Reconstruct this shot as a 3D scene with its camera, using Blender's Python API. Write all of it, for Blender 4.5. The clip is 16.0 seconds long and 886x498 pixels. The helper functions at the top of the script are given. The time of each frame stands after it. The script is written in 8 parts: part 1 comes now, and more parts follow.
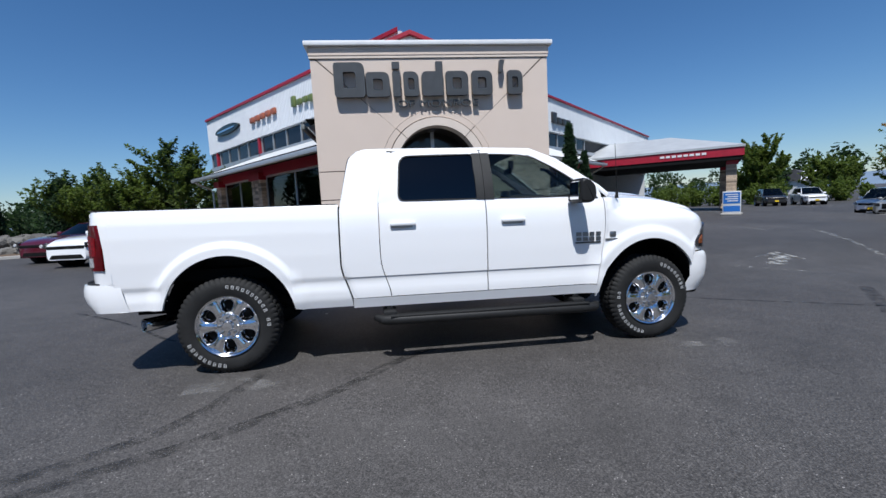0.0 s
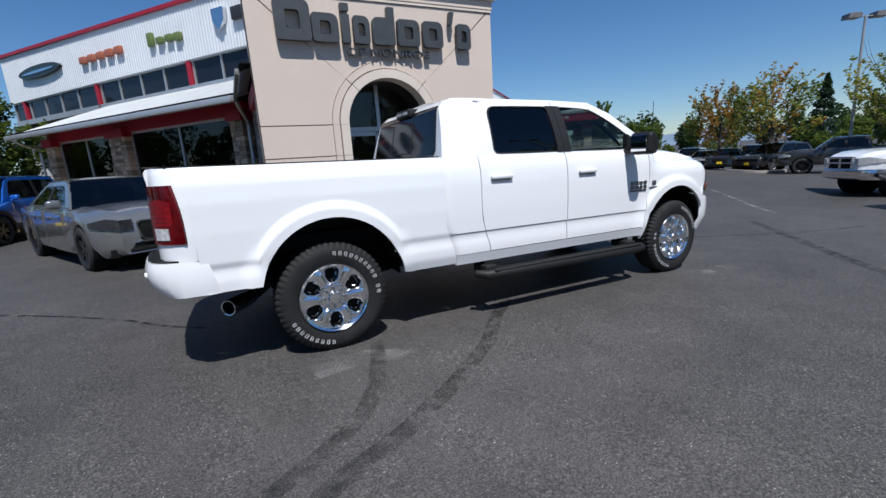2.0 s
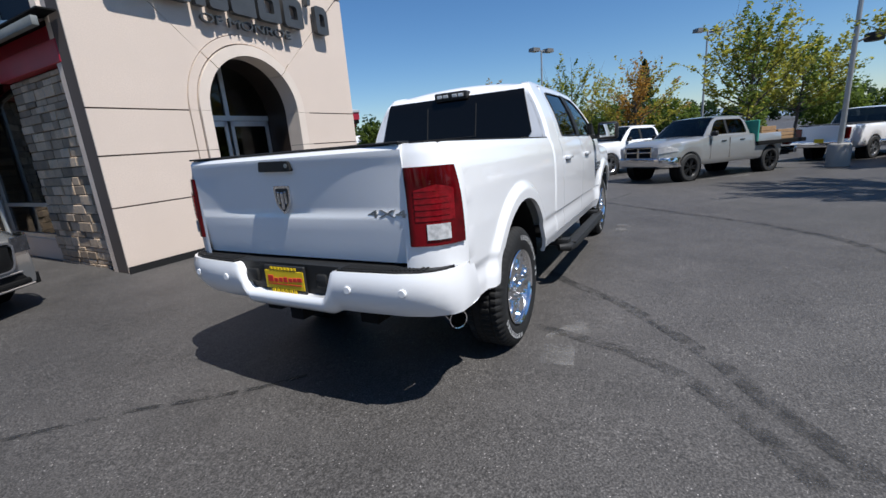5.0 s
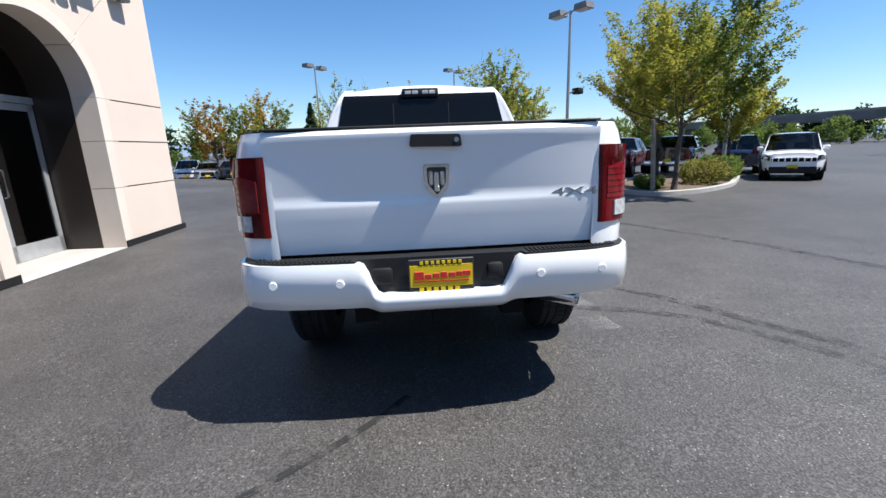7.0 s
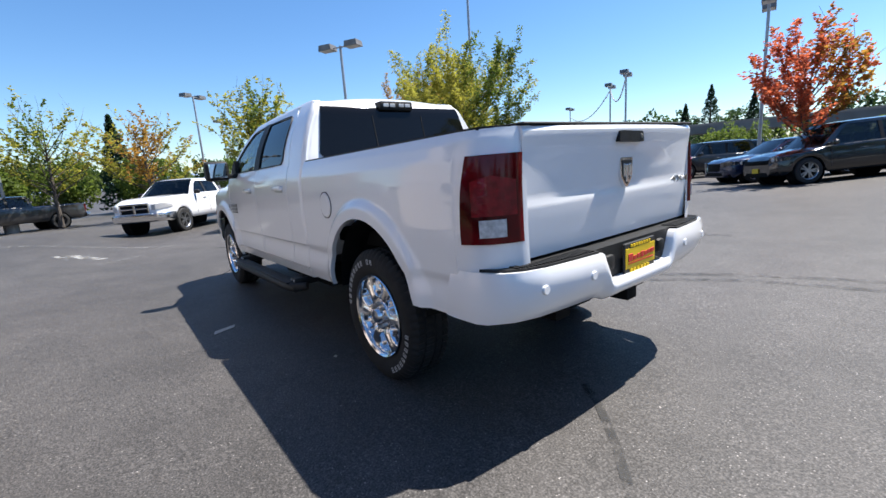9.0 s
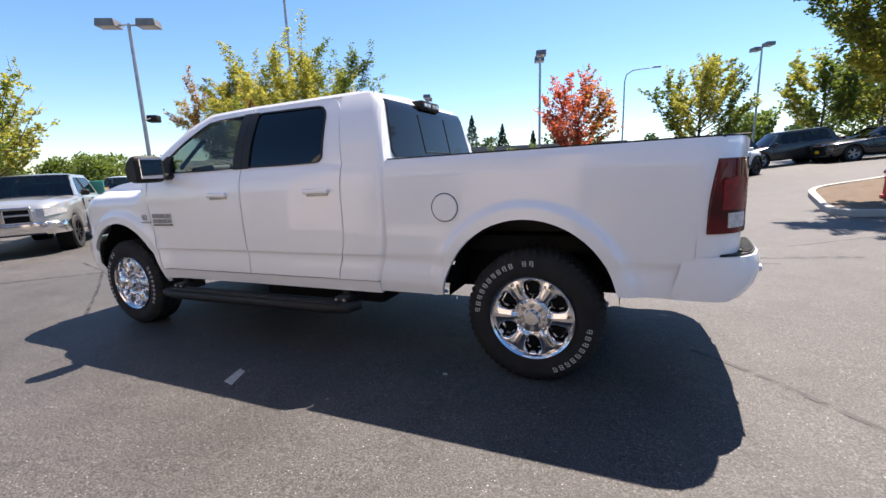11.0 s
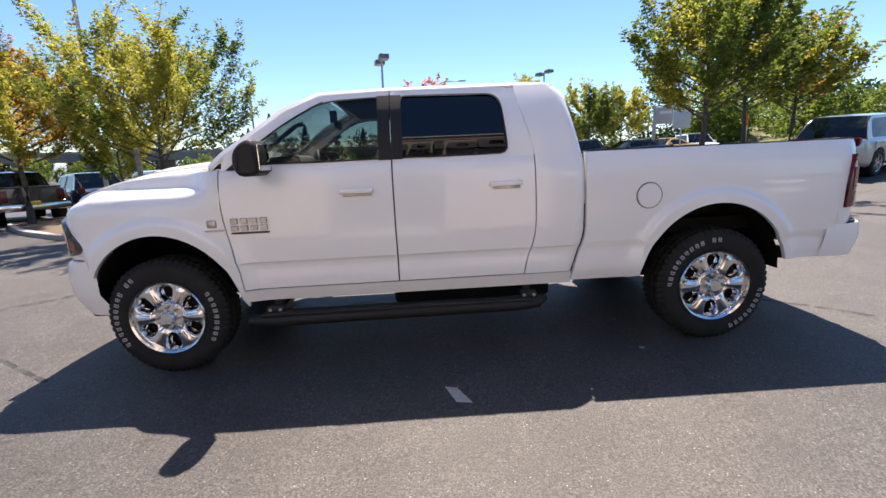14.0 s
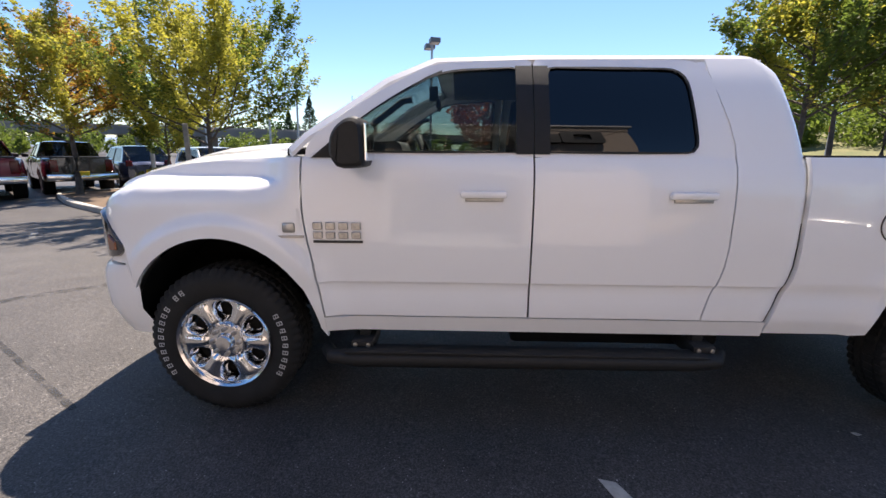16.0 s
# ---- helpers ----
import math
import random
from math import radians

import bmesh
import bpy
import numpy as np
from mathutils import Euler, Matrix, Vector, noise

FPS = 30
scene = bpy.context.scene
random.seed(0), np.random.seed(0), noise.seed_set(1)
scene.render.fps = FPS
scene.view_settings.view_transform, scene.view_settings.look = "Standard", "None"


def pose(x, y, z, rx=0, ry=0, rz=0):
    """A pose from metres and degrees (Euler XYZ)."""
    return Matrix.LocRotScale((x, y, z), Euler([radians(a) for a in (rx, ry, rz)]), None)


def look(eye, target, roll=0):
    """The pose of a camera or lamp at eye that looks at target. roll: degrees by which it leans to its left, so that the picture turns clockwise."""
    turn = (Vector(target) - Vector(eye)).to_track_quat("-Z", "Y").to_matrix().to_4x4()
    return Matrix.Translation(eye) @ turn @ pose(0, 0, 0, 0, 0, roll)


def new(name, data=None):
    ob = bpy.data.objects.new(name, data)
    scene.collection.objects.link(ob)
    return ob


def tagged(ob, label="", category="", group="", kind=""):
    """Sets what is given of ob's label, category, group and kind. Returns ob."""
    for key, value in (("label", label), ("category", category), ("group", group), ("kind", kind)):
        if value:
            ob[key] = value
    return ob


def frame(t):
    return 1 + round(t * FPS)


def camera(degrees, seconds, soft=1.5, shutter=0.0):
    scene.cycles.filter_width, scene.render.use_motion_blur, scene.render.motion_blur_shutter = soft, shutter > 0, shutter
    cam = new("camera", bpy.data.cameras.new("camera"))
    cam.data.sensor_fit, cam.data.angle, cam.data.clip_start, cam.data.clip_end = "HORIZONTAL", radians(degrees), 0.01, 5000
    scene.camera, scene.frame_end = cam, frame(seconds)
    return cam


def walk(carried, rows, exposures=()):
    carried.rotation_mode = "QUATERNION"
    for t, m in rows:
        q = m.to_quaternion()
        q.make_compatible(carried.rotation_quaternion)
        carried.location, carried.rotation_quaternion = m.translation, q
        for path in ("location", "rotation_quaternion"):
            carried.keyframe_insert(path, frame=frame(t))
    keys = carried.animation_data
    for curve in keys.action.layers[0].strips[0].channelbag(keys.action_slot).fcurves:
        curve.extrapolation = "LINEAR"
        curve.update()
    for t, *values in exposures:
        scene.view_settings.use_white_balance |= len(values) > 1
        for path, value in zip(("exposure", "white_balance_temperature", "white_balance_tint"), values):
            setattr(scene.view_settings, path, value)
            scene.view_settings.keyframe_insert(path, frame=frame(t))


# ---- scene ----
cam = camera(92.2, 16.0)
PATH = [
    (0, (1.385, -4.817, 1.361), (1.667, -2.847, 1.16), -3.1),
    (0.5, (0.835, -4.766, 1.379), (1.236, -2.827, 1.093), -3.0),
    (1, (0.316, -4.557, 1.393), (0.865, -2.672, 1.01), -4.0),
    (1.5, (-0.181, -4.391, 1.404), (0.567, -2.575, 1.03), -3.2),
    (2, (-0.615, -4.145, 1.404), (0.258, -2.393, 0.993), -3.8),
    (2.5, (-1.053, -3.869, 1.436), (-0.087, -2.171, 1.008), -4.7),
    (3, (-1.479, -3.616, 1.492), (-0.352, -2.02, 1.064), -4.7),
    (3.5, (-1.842, -3.243, 1.482), (-0.504, -1.816, 1.068), -6.4),
    (4, (-2.239, -2.854, 1.477), (-0.753, -1.596, 1.017), -4.5),
    (4.2, (-2.368, -2.665, 1.493), (-0.825, -1.482, 1.025), -4.5),
    (6.3, (-3.085, -0.564, 1.395), (-1.171, -0.205, 0.939), -2.4),
    (6.5, (-3.118, -0.357, 1.401), (-1.179, -0.149, 0.959), -2.0),
    (7, (-3.086, 0.12, 1.367), (-1.145, -0.008, 0.902), -1.9),
    (7.5, (-3.032, 0.65, 1.36), (-1.117, 0.25, 0.945), -3.1),
    (8, (-2.937, 1.193, 1.343), (-1.106, 0.501, 0.931), -3.3),
    (8.2, (-2.83, 1.401, 1.297), (-1.034, 0.613, 0.903), -4.2),
    (10.3, (-1.185, 3.155, 1.349), (-0.129, 1.499, 0.972), -2.0),
    (10.5, (-1.002, 3.259, 1.323), (0.0, 1.568, 0.953), -3.1),
    (11, (-0.519, 3.48, 1.339), (0.283, 1.685, 0.97), -2.0),
    (11.5, (-0.035, 3.739, 1.333), (0.565, 1.862, 0.989), -1.2),
    (12, (0.467, 3.837, 1.308), (0.903, 1.921, 0.938), -1.1),
    (12.5, (0.918, 3.861, 1.312), (1.167, 1.914, 0.929), 0.1),
    (13, (1.348, 3.88, 1.33), (1.434, 1.916, 0.958), 0.6),
    (13.5, (1.757, 3.864, 1.331), (1.779, 1.909, 0.914), -1.0),
    (14, (2.139, 3.941, 1.344), (2.064, 1.98, 0.959), -1.6),
    (14.5, (2.422, 4.009, 1.393), (2.282, 2.07, 0.925), 1.9),
    (15, (2.53, 3.933, 1.402), (2.379, 1.989, 0.958), 0.5),
    (15.5, (2.635, 3.569, 1.375), (2.656, 1.622, 0.918), 2.0),
    (16, (2.743, 3.131, 1.374), (2.795, 1.178, 0.946), 1.5),
]
walk(cam, [(t, look(eye, target, roll)) for t, eye, target, roll in PATH], [(0, 0.18, 5850, 10), (4, 0.22, 6050, 10), (6.5, 0.86, 6150, 10), (8, 1.08, 6200, 9), (10.3, 1.36, 6800, 15), (13, 1.46, 7100, 16.5), (16, 1.46, 7180, 17)])

# ---- light ----
sun_data = bpy.data.lights.new("sun", "SUN")
sun_data.energy, sun_data.angle, sun_data.color = 4.9, radians(0.53), (1.0, 0.95, 0.87)
sun = new("sun", sun_data)
sun.matrix_world = look((-6, -16, 30), (-6 + 0.12 * 30, -16 + 0.535 * 30, 0))
world = bpy.data.worlds.new("world")
scene.world = world
world.use_nodes = True
wn = world.node_tree.nodes
sky = wn.new("ShaderNodeTexSky")
sky.sky_type, sky.sun_disc = "NISHITA", False
sky.sun_elevation, sky.sun_rotation = radians(61), radians(192.6)
sky.air_density, sky.dust_density, sky.ozone_density = 1.0, 0.15, 5.0
tone = wn.new("ShaderNodeHueSaturation")
tone.inputs["Saturation"].default_value = 1.15
world.node_tree.links.new(sky.outputs[0], tone.inputs["Color"])
world.node_tree.links.new(tone.outputs[0], wn["Background"].inputs[0])
wn["Background"].inputs[1].default_value = 0.08


# ---- materials ----
def rgb(c):
    return (c, c, c, 1) if isinstance(c, (int, float)) else (*c, 1)


def mat(name, col, rough=0.5, metal=0.0, var=0.0, scale=3.0, col2=None, fine=0.0, fscale=90.0, bump=0.0, bscale=80.0, coat=0.0, emit=0.0, island=0.0, spec=0.5, objrand=0.0):
    """A principled material with variation at two scales, fine relief, and a change per piece."""
    m = bpy.data.materials.new(name)
    m.use_nodes = True
    nt = m.node_tree
    b = nt.nodes["Principled BSDF"]
    b.inputs["Base Color"].default_value = rgb(col)
    b.inputs["Roughness"].default_value, b.inputs["Metallic"].default_value = rough, metal
    b.inputs["Specular IOR Level"].default_value = spec
    b.inputs["Coat Weight"].default_value, b.inputs["Coat Roughness"].default_value = coat, 0.03
    if emit:
        b.inputs["Emission Color"].default_value, b.inputs["Emission Strength"].default_value = rgb(col), emit
    tc = nt.nodes.new("ShaderNodeTexCoord")
    out = None

    def noise_node(sc, detail=4):
        n = nt.nodes.new("ShaderNodeTexNoise")
        n.inputs["Scale"].default_value, n.inputs["Detail"].default_value = sc, detail
        nt.links.new(tc.outputs["Object"], n.inputs["Vector"])
        return n

    def mix(fac, a, c):
        n = nt.nodes.new("ShaderNodeMix")
        n.data_type = "RGBA"
        for sock, v in ((n.inputs[0], fac), (n.inputs[6], a), (n.inputs[7], c)):
            if hasattr(v, "is_linked"):
                nt.links.new(v, sock)
            else:
                sock.default_value = v
        return n.outputs[2]

    def ramp(sock, lo, hi):
        n = nt.nodes.new("ShaderNodeMapRange")
        n.inputs[1].default_value, n.inputs[2].default_value = lo, hi
        nt.links.new(sock, n.inputs[0])
        return n.outputs[0]

    if var or col2:
        c2 = rgb(col2) if col2 else tuple([*(x * (1 - var) for x in rgb(col)[:3]), 1])
        out = mix(ramp(noise_node(scale).outputs[0], 0.35, 0.65), rgb(col), c2)
    if fine:
        src = out if out else rgb(col)
        dark = mix(1.0, src, tuple([*(x * (1 - fine) for x in rgb(col)[:3]), 1]))
        out = mix(ramp(noise_node(fscale, 2).outputs[0], 0.4, 0.6), src, dark)
    if island or objrand:
        if island:
            r = nt.nodes.new("ShaderNodeNewGeometry").outputs["Random Per Island"]
        else:
            r = nt.nodes.new("ShaderNodeObjectInfo").outputs["Random"]
        h = nt.nodes.new("ShaderNodeHueSaturation")
        k = max(island, objrand)
        mr = nt.nodes.new("ShaderNodeMapRange")
        mr.inputs[3].default_value, mr.inputs[4].default_value = 1 - k, 1 + k
        nt.links.new(r, mr.inputs[0])
        nt.links.new(mr.outputs[0], h.inputs["Value"])
        if out:
            nt.links.new(out, h.inputs["Color"])
        else:
            h.inputs["Color"].default_value = rgb(col)
        out = h.outputs[0]
    if out:
        nt.links.new(out, b.inputs["Base Color"])
    if bump:
        bn = nt.nodes.new("ShaderNodeBump")
        bn.inputs["Strength"].default_value, bn.inputs["Distance"].default_value = min(1.0, bump), 0.01
        nt.links.new(noise_node(bscale, 3).outputs[0], bn.inputs["Height"])
        nt.links.new(bn.outputs[0], b.inputs["Normal"])
    return m


def glass(name, tint, gloss=0.055):
    """A thin pane: tinted clear with a mirror of its own by Fresnel."""
    m = bpy.data.materials.new(name)
    m.use_nodes = True
    nt = m.node_tree
    nt.nodes.remove(nt.nodes["Principled BSDF"])
    t, g, x, f, p, r = (nt.nodes.new("ShaderNode" + n) for n in ("BsdfTransparent", "BsdfGlossy", "MixShader", "LayerWeight", "Math", "MapRange"))
    t.inputs[0].default_value = rgb(tint)
    g.inputs["Roughness"].default_value = 0.01
    p.operation, p.inputs[1].default_value = "POWER", 5.0
    r.inputs[3].default_value, r.inputs[4].default_value = gloss, 1.0
    nt.links.new(f.outputs["Facing"], p.inputs[0])
    nt.links.new(p.outputs[0], r.inputs[0])
    nt.links.new(r.outputs[0], x.inputs[0])
    nt.links.new(t.outputs[0], x.inputs[1])
    nt.links.new(g.outputs[0], x.inputs[2])
    nt.links.new(x.outputs[0], nt.nodes["Material Output"].inputs[0])
    return m


def worn(name, col, lo, hi, scale=6.0, rough=0.8, most=0.9):
    """A thin layer on the ground, worn through in patches."""
    m = mat(name, col, rough)
    nt = m.node_tree
    tc, n, mr = (nt.nodes.new("ShaderNode" + k) for k in ("TexCoord", "TexNoise", "MapRange"))
    n.inputs["Scale"].default_value, n.inputs["Detail"].default_value = scale, 6
    mr.inputs[1].default_value, mr.inputs[2].default_value, mr.inputs[4].default_value = lo, hi, most
    nt.links.new(tc.outputs["Object"], n.inputs["Vector"])
    nt.links.new(n.outputs[0], mr.inputs[0])
    nt.links.new(mr.outputs[0], nt.nodes["Principled BSDF"].inputs["Alpha"])
    return m


M_WHITE = mat("white_paint", (0.84, 0.84, 0.845), 0.28, coat=1.0, spec=0.5)
M_BLACKPLASTIC = mat("black_plastic", 0.016, 0.55, spec=0.3, var=0.2, scale=30, bump=0.15, bscale=300)
M_RUBBER = mat("tyre_rubber", 0.018, 0.75, spec=0.3, var=0.3, scale=9, bump=0.25, bscale=120)
M_CHROME = mat("chrome", (0.78, 0.78, 0.79), 0.14, 1.0)
M_BADGE = mat("badge_metal", 0.40, 0.30, 1.0, var=0.3, scale=60)
M_STEEL = mat("brushed_steel", 0.45, 0.35, 1.0, var=0.2, scale=12)
# Near-black for black parts; on the soffits it stands in for shade.
M_DARK = mat("black_parts_and_shade", 0.010, 0.8, var=0.3, scale=6, spec=0.12)
M_RED_LENS = mat("red_lens", (0.145, 0.003, 0.006), 0.10, coat=0.25, var=0.7, scale=5, spec=0.2)
M_RED_BAR = mat("red_reflector", (0.23, 0.005, 0.010), 0.22, coat=0.3, var=0.4, scale=30, spec=0.3)
M_CLEAR_LENS = mat("clear_lens", (0.62, 0.62, 0.62), 0.1, coat=1.0, var=0.4, scale=40)
M_LAMP_DARK = mat("headlamp_housing", (0.055, 0.055, 0.06), 0.12, 0.3, coat=1.0, var=0.5, scale=14)
M_AMBER = mat("amber_lens", (0.20, 0.06, 0.02), 0.15, coat=1.0)
G_CLEAR = glass("clear_glass", (0.56, 0.62, 0.60), 0.03)
G_TINT = glass("privacy_glass", (0.030, 0.033, 0.035), 0.062)
G_SHOP = glass("shop_glass", (0.28, 0.31, 0.32), 0.045)
G_CAR = glass("car_glass", (0.18, 0.20, 0.20))
M_SEAT = mat("dark_cloth", (0.035, 0.033, 0.032), 0.85, var=0.3, scale=20, bump=0.2, bscale=400)
M_DASH = mat("dash_plastic", (0.05, 0.05, 0.052), 0.6, var=0.2, scale=10)
M_YELLOW = mat("plate_yellow", (0.80, 0.55, 0.01), 0.4, var=0.1, scale=20)
M_PLATERED = mat("plate_red", (0.55, 0.03, 0.02), 0.45)
M_PLATEBLACK = mat("plate_black", 0.02, 0.5)
M_LETTERWHITE = mat("raised_white_rubber", 0.55, 0.7, var=0.25, scale=40)
M_ASPHALT_EDGE = mat("old_tar", 0.03, 0.7)
M_STUCCO = mat("beige_stucco", (0.68, 0.565, 0.475), 0.9, var=0.07, scale=1.3, fine=0.08, fscale=60, bump=0.35, bscale=220)
M_STUCCO2 = mat("light_stucco", (0.70, 0.60, 0.51), 0.9, var=0.06, scale=2, bump=0.3, bscale=220)
M_GROOVE = mat("joint_shade", (0.10, 0.08, 0.07), 0.9)
M_CAPMETAL = mat("white_coping", 0.72, 0.5, var=0.08, scale=4)
M_LETTER = mat("grey_sign_letter", (0.075, 0.078, 0.08), 0.45, 0.3, var=0.15, scale=5)
M_REDTRIM = mat("red_trim", (0.36, 0.012, 0.03), 0.45, var=0.15, scale=3)
M_CORRUG = mat("white_corrugated_metal", (0.74, 0.75, 0.76), 0.45, 0.1, var=0.06, scale=1.5)
M_ROOFMETAL = mat("grey_roof_metal", (0.52, 0.53, 0.53), 0.45, 0.3, var=0.12, scale=1.2)
M_ALU = mat("aluminium_frame", (0.55, 0.56, 0.57), 0.4, 0.6, var=0.1, scale=10)
M_STONE = mat("ledge_stone", (0.52, 0.39, 0.27), 0.85, var=0.3, scale=6, col2=(0.27, 0.23, 0.19), fine=0.25, fscale=40, bump=0.5, bscale=40, objrand=0.5)
M_MORTAR = mat("stone_mortar", (0.16, 0.145, 0.13), 0.95, var=0.2, scale=20)
M_CONCRETE = mat("concrete", (0.42, 0.40, 0.37), 0.9, var=0.2, scale=1.5, fine=0.12, fscale=60, bump=0.3, bscale=150)
# Dark indoor colour stands in for the weak light behind the glass.
M_INSIDE = mat("indoor_wall_shade", (0.16, 0.15, 0.14), 0.9, var=0.3, scale=0.8)
M_POSTER = mat("white_poster", (0.62, 0.63, 0.62), 0.6, var=0.1, scale=3)
M_POLE = mat("galvanised_pole", (0.42, 0.43, 0.44), 0.45, 0.5, var=0.15, scale=5)
M_LAMPHEAD = mat("lamp_head_bronze", (0.20, 0.19, 0.18), 0.5, 0.3, var=0.2, scale=4)
M_LAMPLENS = mat("lamp_lens", 0.6, 0.25)
M_BARK = mat("bark", (0.105, 0.085, 0.07), 0.9, var=0.4, scale=9, bump=0.6, bscale=50)
M_SOIL = mat("bark_mulch", (0.16, 0.11, 0.07), 0.95, var=0.4, scale=5, fine=0.4, fscale=45, bump=0.8, bscale=60)
M_STRAW = mat("straw_mulch", (0.40, 0.30, 0.17), 0.95, var=0.4, scale=4, fine=0.35, fscale=40, bump=0.8, bscale=60)
M_GRASS = mat("dry_grass", (0.16, 0.15, 0.055), 0.95, var=0.5, scale=0.6, col2=(0.07, 0.10, 0.03), fine=0.3, fscale=12, bump=0.6, bscale=30)
M_PAINTLINE = worn("worn_white_line", (0.50, 0.50, 0.48), 0.46, 0.70, 7.0, 0.8, 0.5)
M_TYREMARK = worn("tyre_mark", (0.016, 0.016, 0.016), 0.36, 0.74, 9.0, 0.6, 0.52)
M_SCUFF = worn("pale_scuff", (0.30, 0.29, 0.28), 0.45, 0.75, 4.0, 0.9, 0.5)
M_CRACK = worn("tar_crack", (0.025, 0.025, 0.025), 0.36, 0.60, 9.0, 0.6, 0.75)
M_SIGNBLUE = mat("blue_sign", (0.03, 0.15, 0.48), 0.4, var=0.1, scale=4)
M_HYDRANT = mat("hydrant_red", (0.45, 0.03, 0.02), 0.4, var=0.2, scale=12)
M_ORANGE = mat("orange_tape", (0.75, 0.16, 0.02), 0.6)
M_ROCK = mat("grey_boulder", (0.17, 0.16, 0.145), 0.9, var=0.5, scale=2.5, fine=0.2, fscale=20, bump=0.6, bscale=18, objrand=0.2)
M_HOUSE = mat("pale_siding", (0.55, 0.56, 0.57), 0.7, var=0.06, scale=1)
M_SHINGLE = mat("dark_shingle", (0.06, 0.06, 0.065), 0.85, var=0.2, scale=2)
M_VIADUCT = mat("old_concrete", (0.20, 0.19, 0.18), 0.9, var=0.3, scale=0.2)


def leaf_mat(name, col, k=0.35):
    m = mat(name, col, 0.6, island=k, spec=0.3)
    nt = m.node_tree
    tr = nt.nodes.new("ShaderNodeBsdfTranslucent")
    tr.inputs[0].default_value = rgb([min(1, c * 1.7) for c in col])
    mx = nt.nodes.new("ShaderNodeMixShader")
    mx.inputs[0].default_value = 0.5
    nt.links.new(nt.nodes["Principled BSDF"].outputs[0], mx.inputs[1])
    nt.links.new(tr.outputs[0], mx.inputs[2])
    nt.links.new(mx.outputs[0], nt.nodes["Material Output"].inputs[0])
    return m


L_GREEN = leaf_mat("green_leaf", (0.095, 0.132, 0.022))
L_YELLOW = leaf_mat("yellow_green_leaf", (0.275, 0.26, 0.04))
L_GOLD = leaf_mat("gold_leaf", (0.30, 0.165, 0.03))
L_RED = leaf_mat("red_leaf", (0.42, 0.11, 0.05))
L_DARK = leaf_mat("dark_leaf", (0.030, 0.055, 0.017))
L_CONIFER = leaf_mat("conifer_needle", (0.022, 0.045, 0.02), 0.3)
L_SHRUB = leaf_mat("shrub_leaf", (0.16, 0.15, 0.03))


# ---- mesh helpers ----
def smooth(a, b, t):
    t = min(1.0, max(0.0, (t - a) / (b - a)))
    return t * t * (3 - 2 * t)


def interp(tab, x):
    if x <= tab[0][0]:
        return tab[0][1]
    for (a, p), (b, q) in zip(tab, tab[1:]):
        if x <= b:
            return p + (q - p) * (x - a) / (b - a)
    return tab[-1][1]


def part(name, bm, material, parent=None, label="", m=None, sharp=32, flat=False):
    """Links a bmesh as one mesh object, under a thing or a part where one is given."""
    bmesh.ops.recalc_face_normals(bm, faces=bm.faces[:])
    me = bpy.data.meshes.new(name)
    bm.to_mesh(me)
    bm.free()
    me.materials.append(material)
    if not flat:
        me.polygons.foreach_set("use_smooth", [True] * len(me.polygons))
        me.set_sharp_from_angle(angle=radians(sharp))
    ob = new(name, me)
    if parent:
        ob.parent = parent
    if m is not None:
        ob.matrix_basis = m
    return tagged(ob, label)


def same(name, ob, parent, m):
    """One more object on the mesh of ob."""
    o = new(name, ob.data)
    o.parent = parent
    o.matrix_basis = m
    return o


def thing(name, label, category, m=None, group="", kind=""):
    ob = new(name)
    ob.empty_display_size = 0.2
    if m is not None:
        ob.matrix_basis = m
    return tagged(ob, label, category, group, kind)


def box(bm, x0, x1, y0, y1, z0, z1, bev=0.0, seg=2):
    vs = [bm.verts.new((x, y, z)) for x in (x0, x1) for y in (y0, y1) for z in (z0, z1)]
    fs = [bm.faces.new([vs[i] for i in q]) for q in ((0, 1, 3, 2), (4, 6, 7, 5), (0, 4, 5, 1), (2, 3, 7, 6), (0, 2, 6, 4), (1, 5, 7, 3))]
    if bev:
        es = list({e for f in fs for e in f.edges})
        bmesh.ops.recalc_face_normals(bm, faces=fs)
        bmesh.ops.bevel(bm, geom=es, offset=bev, segments=seg, profile=0.5, affect="EDGES")


def boxes(*args):
    bm = bmesh.new()
    for a in args:
        box(bm, *a)
    return bm


def prism(bm, pts, to3, d0, d1):
    """A flat outline given depth: to3(point, depth)."""
    a = [bm.verts.new(to3(p, d0)) for p in pts]
    b = [bm.verts.new(to3(p, d1)) for p in pts]
    bm.faces.new(a), bm.faces.new(b)
    n = len(pts)
    for i in range(n):
        bm.faces.new((a[i], a[(i + 1) % n], b[(i + 1) % n], b[i]))


def XZ(p, d):
    return (p[0], d, p[1])


def YZ(p, d):
    return (d, p[0], p[1])


def XY(p, d):
    return (p[0], p[1], d)


def ring(bm, outer, inner, to3, d0, d1):
    """A band between two outlines of as many points, given depth; open ends where the outlines are arcs."""
    rows = [[bm.verts.new(to3(p, d)) for p in loop] for loop, d in ((outer, d0), (inner, d0), (inner, d1), (outer, d1))]
    n = len(outer)
    for r in range(4):
        for i in range(n - 1):
            bm.faces.new((rows[r][i], rows[r][i + 1], rows[(r + 1) % 4][i + 1], rows[(r + 1) % 4][i]))
    bm.faces.new([rows[r][0] for r in range(4)])
    bm.faces.new([rows[r][-1] for r in range(4)])


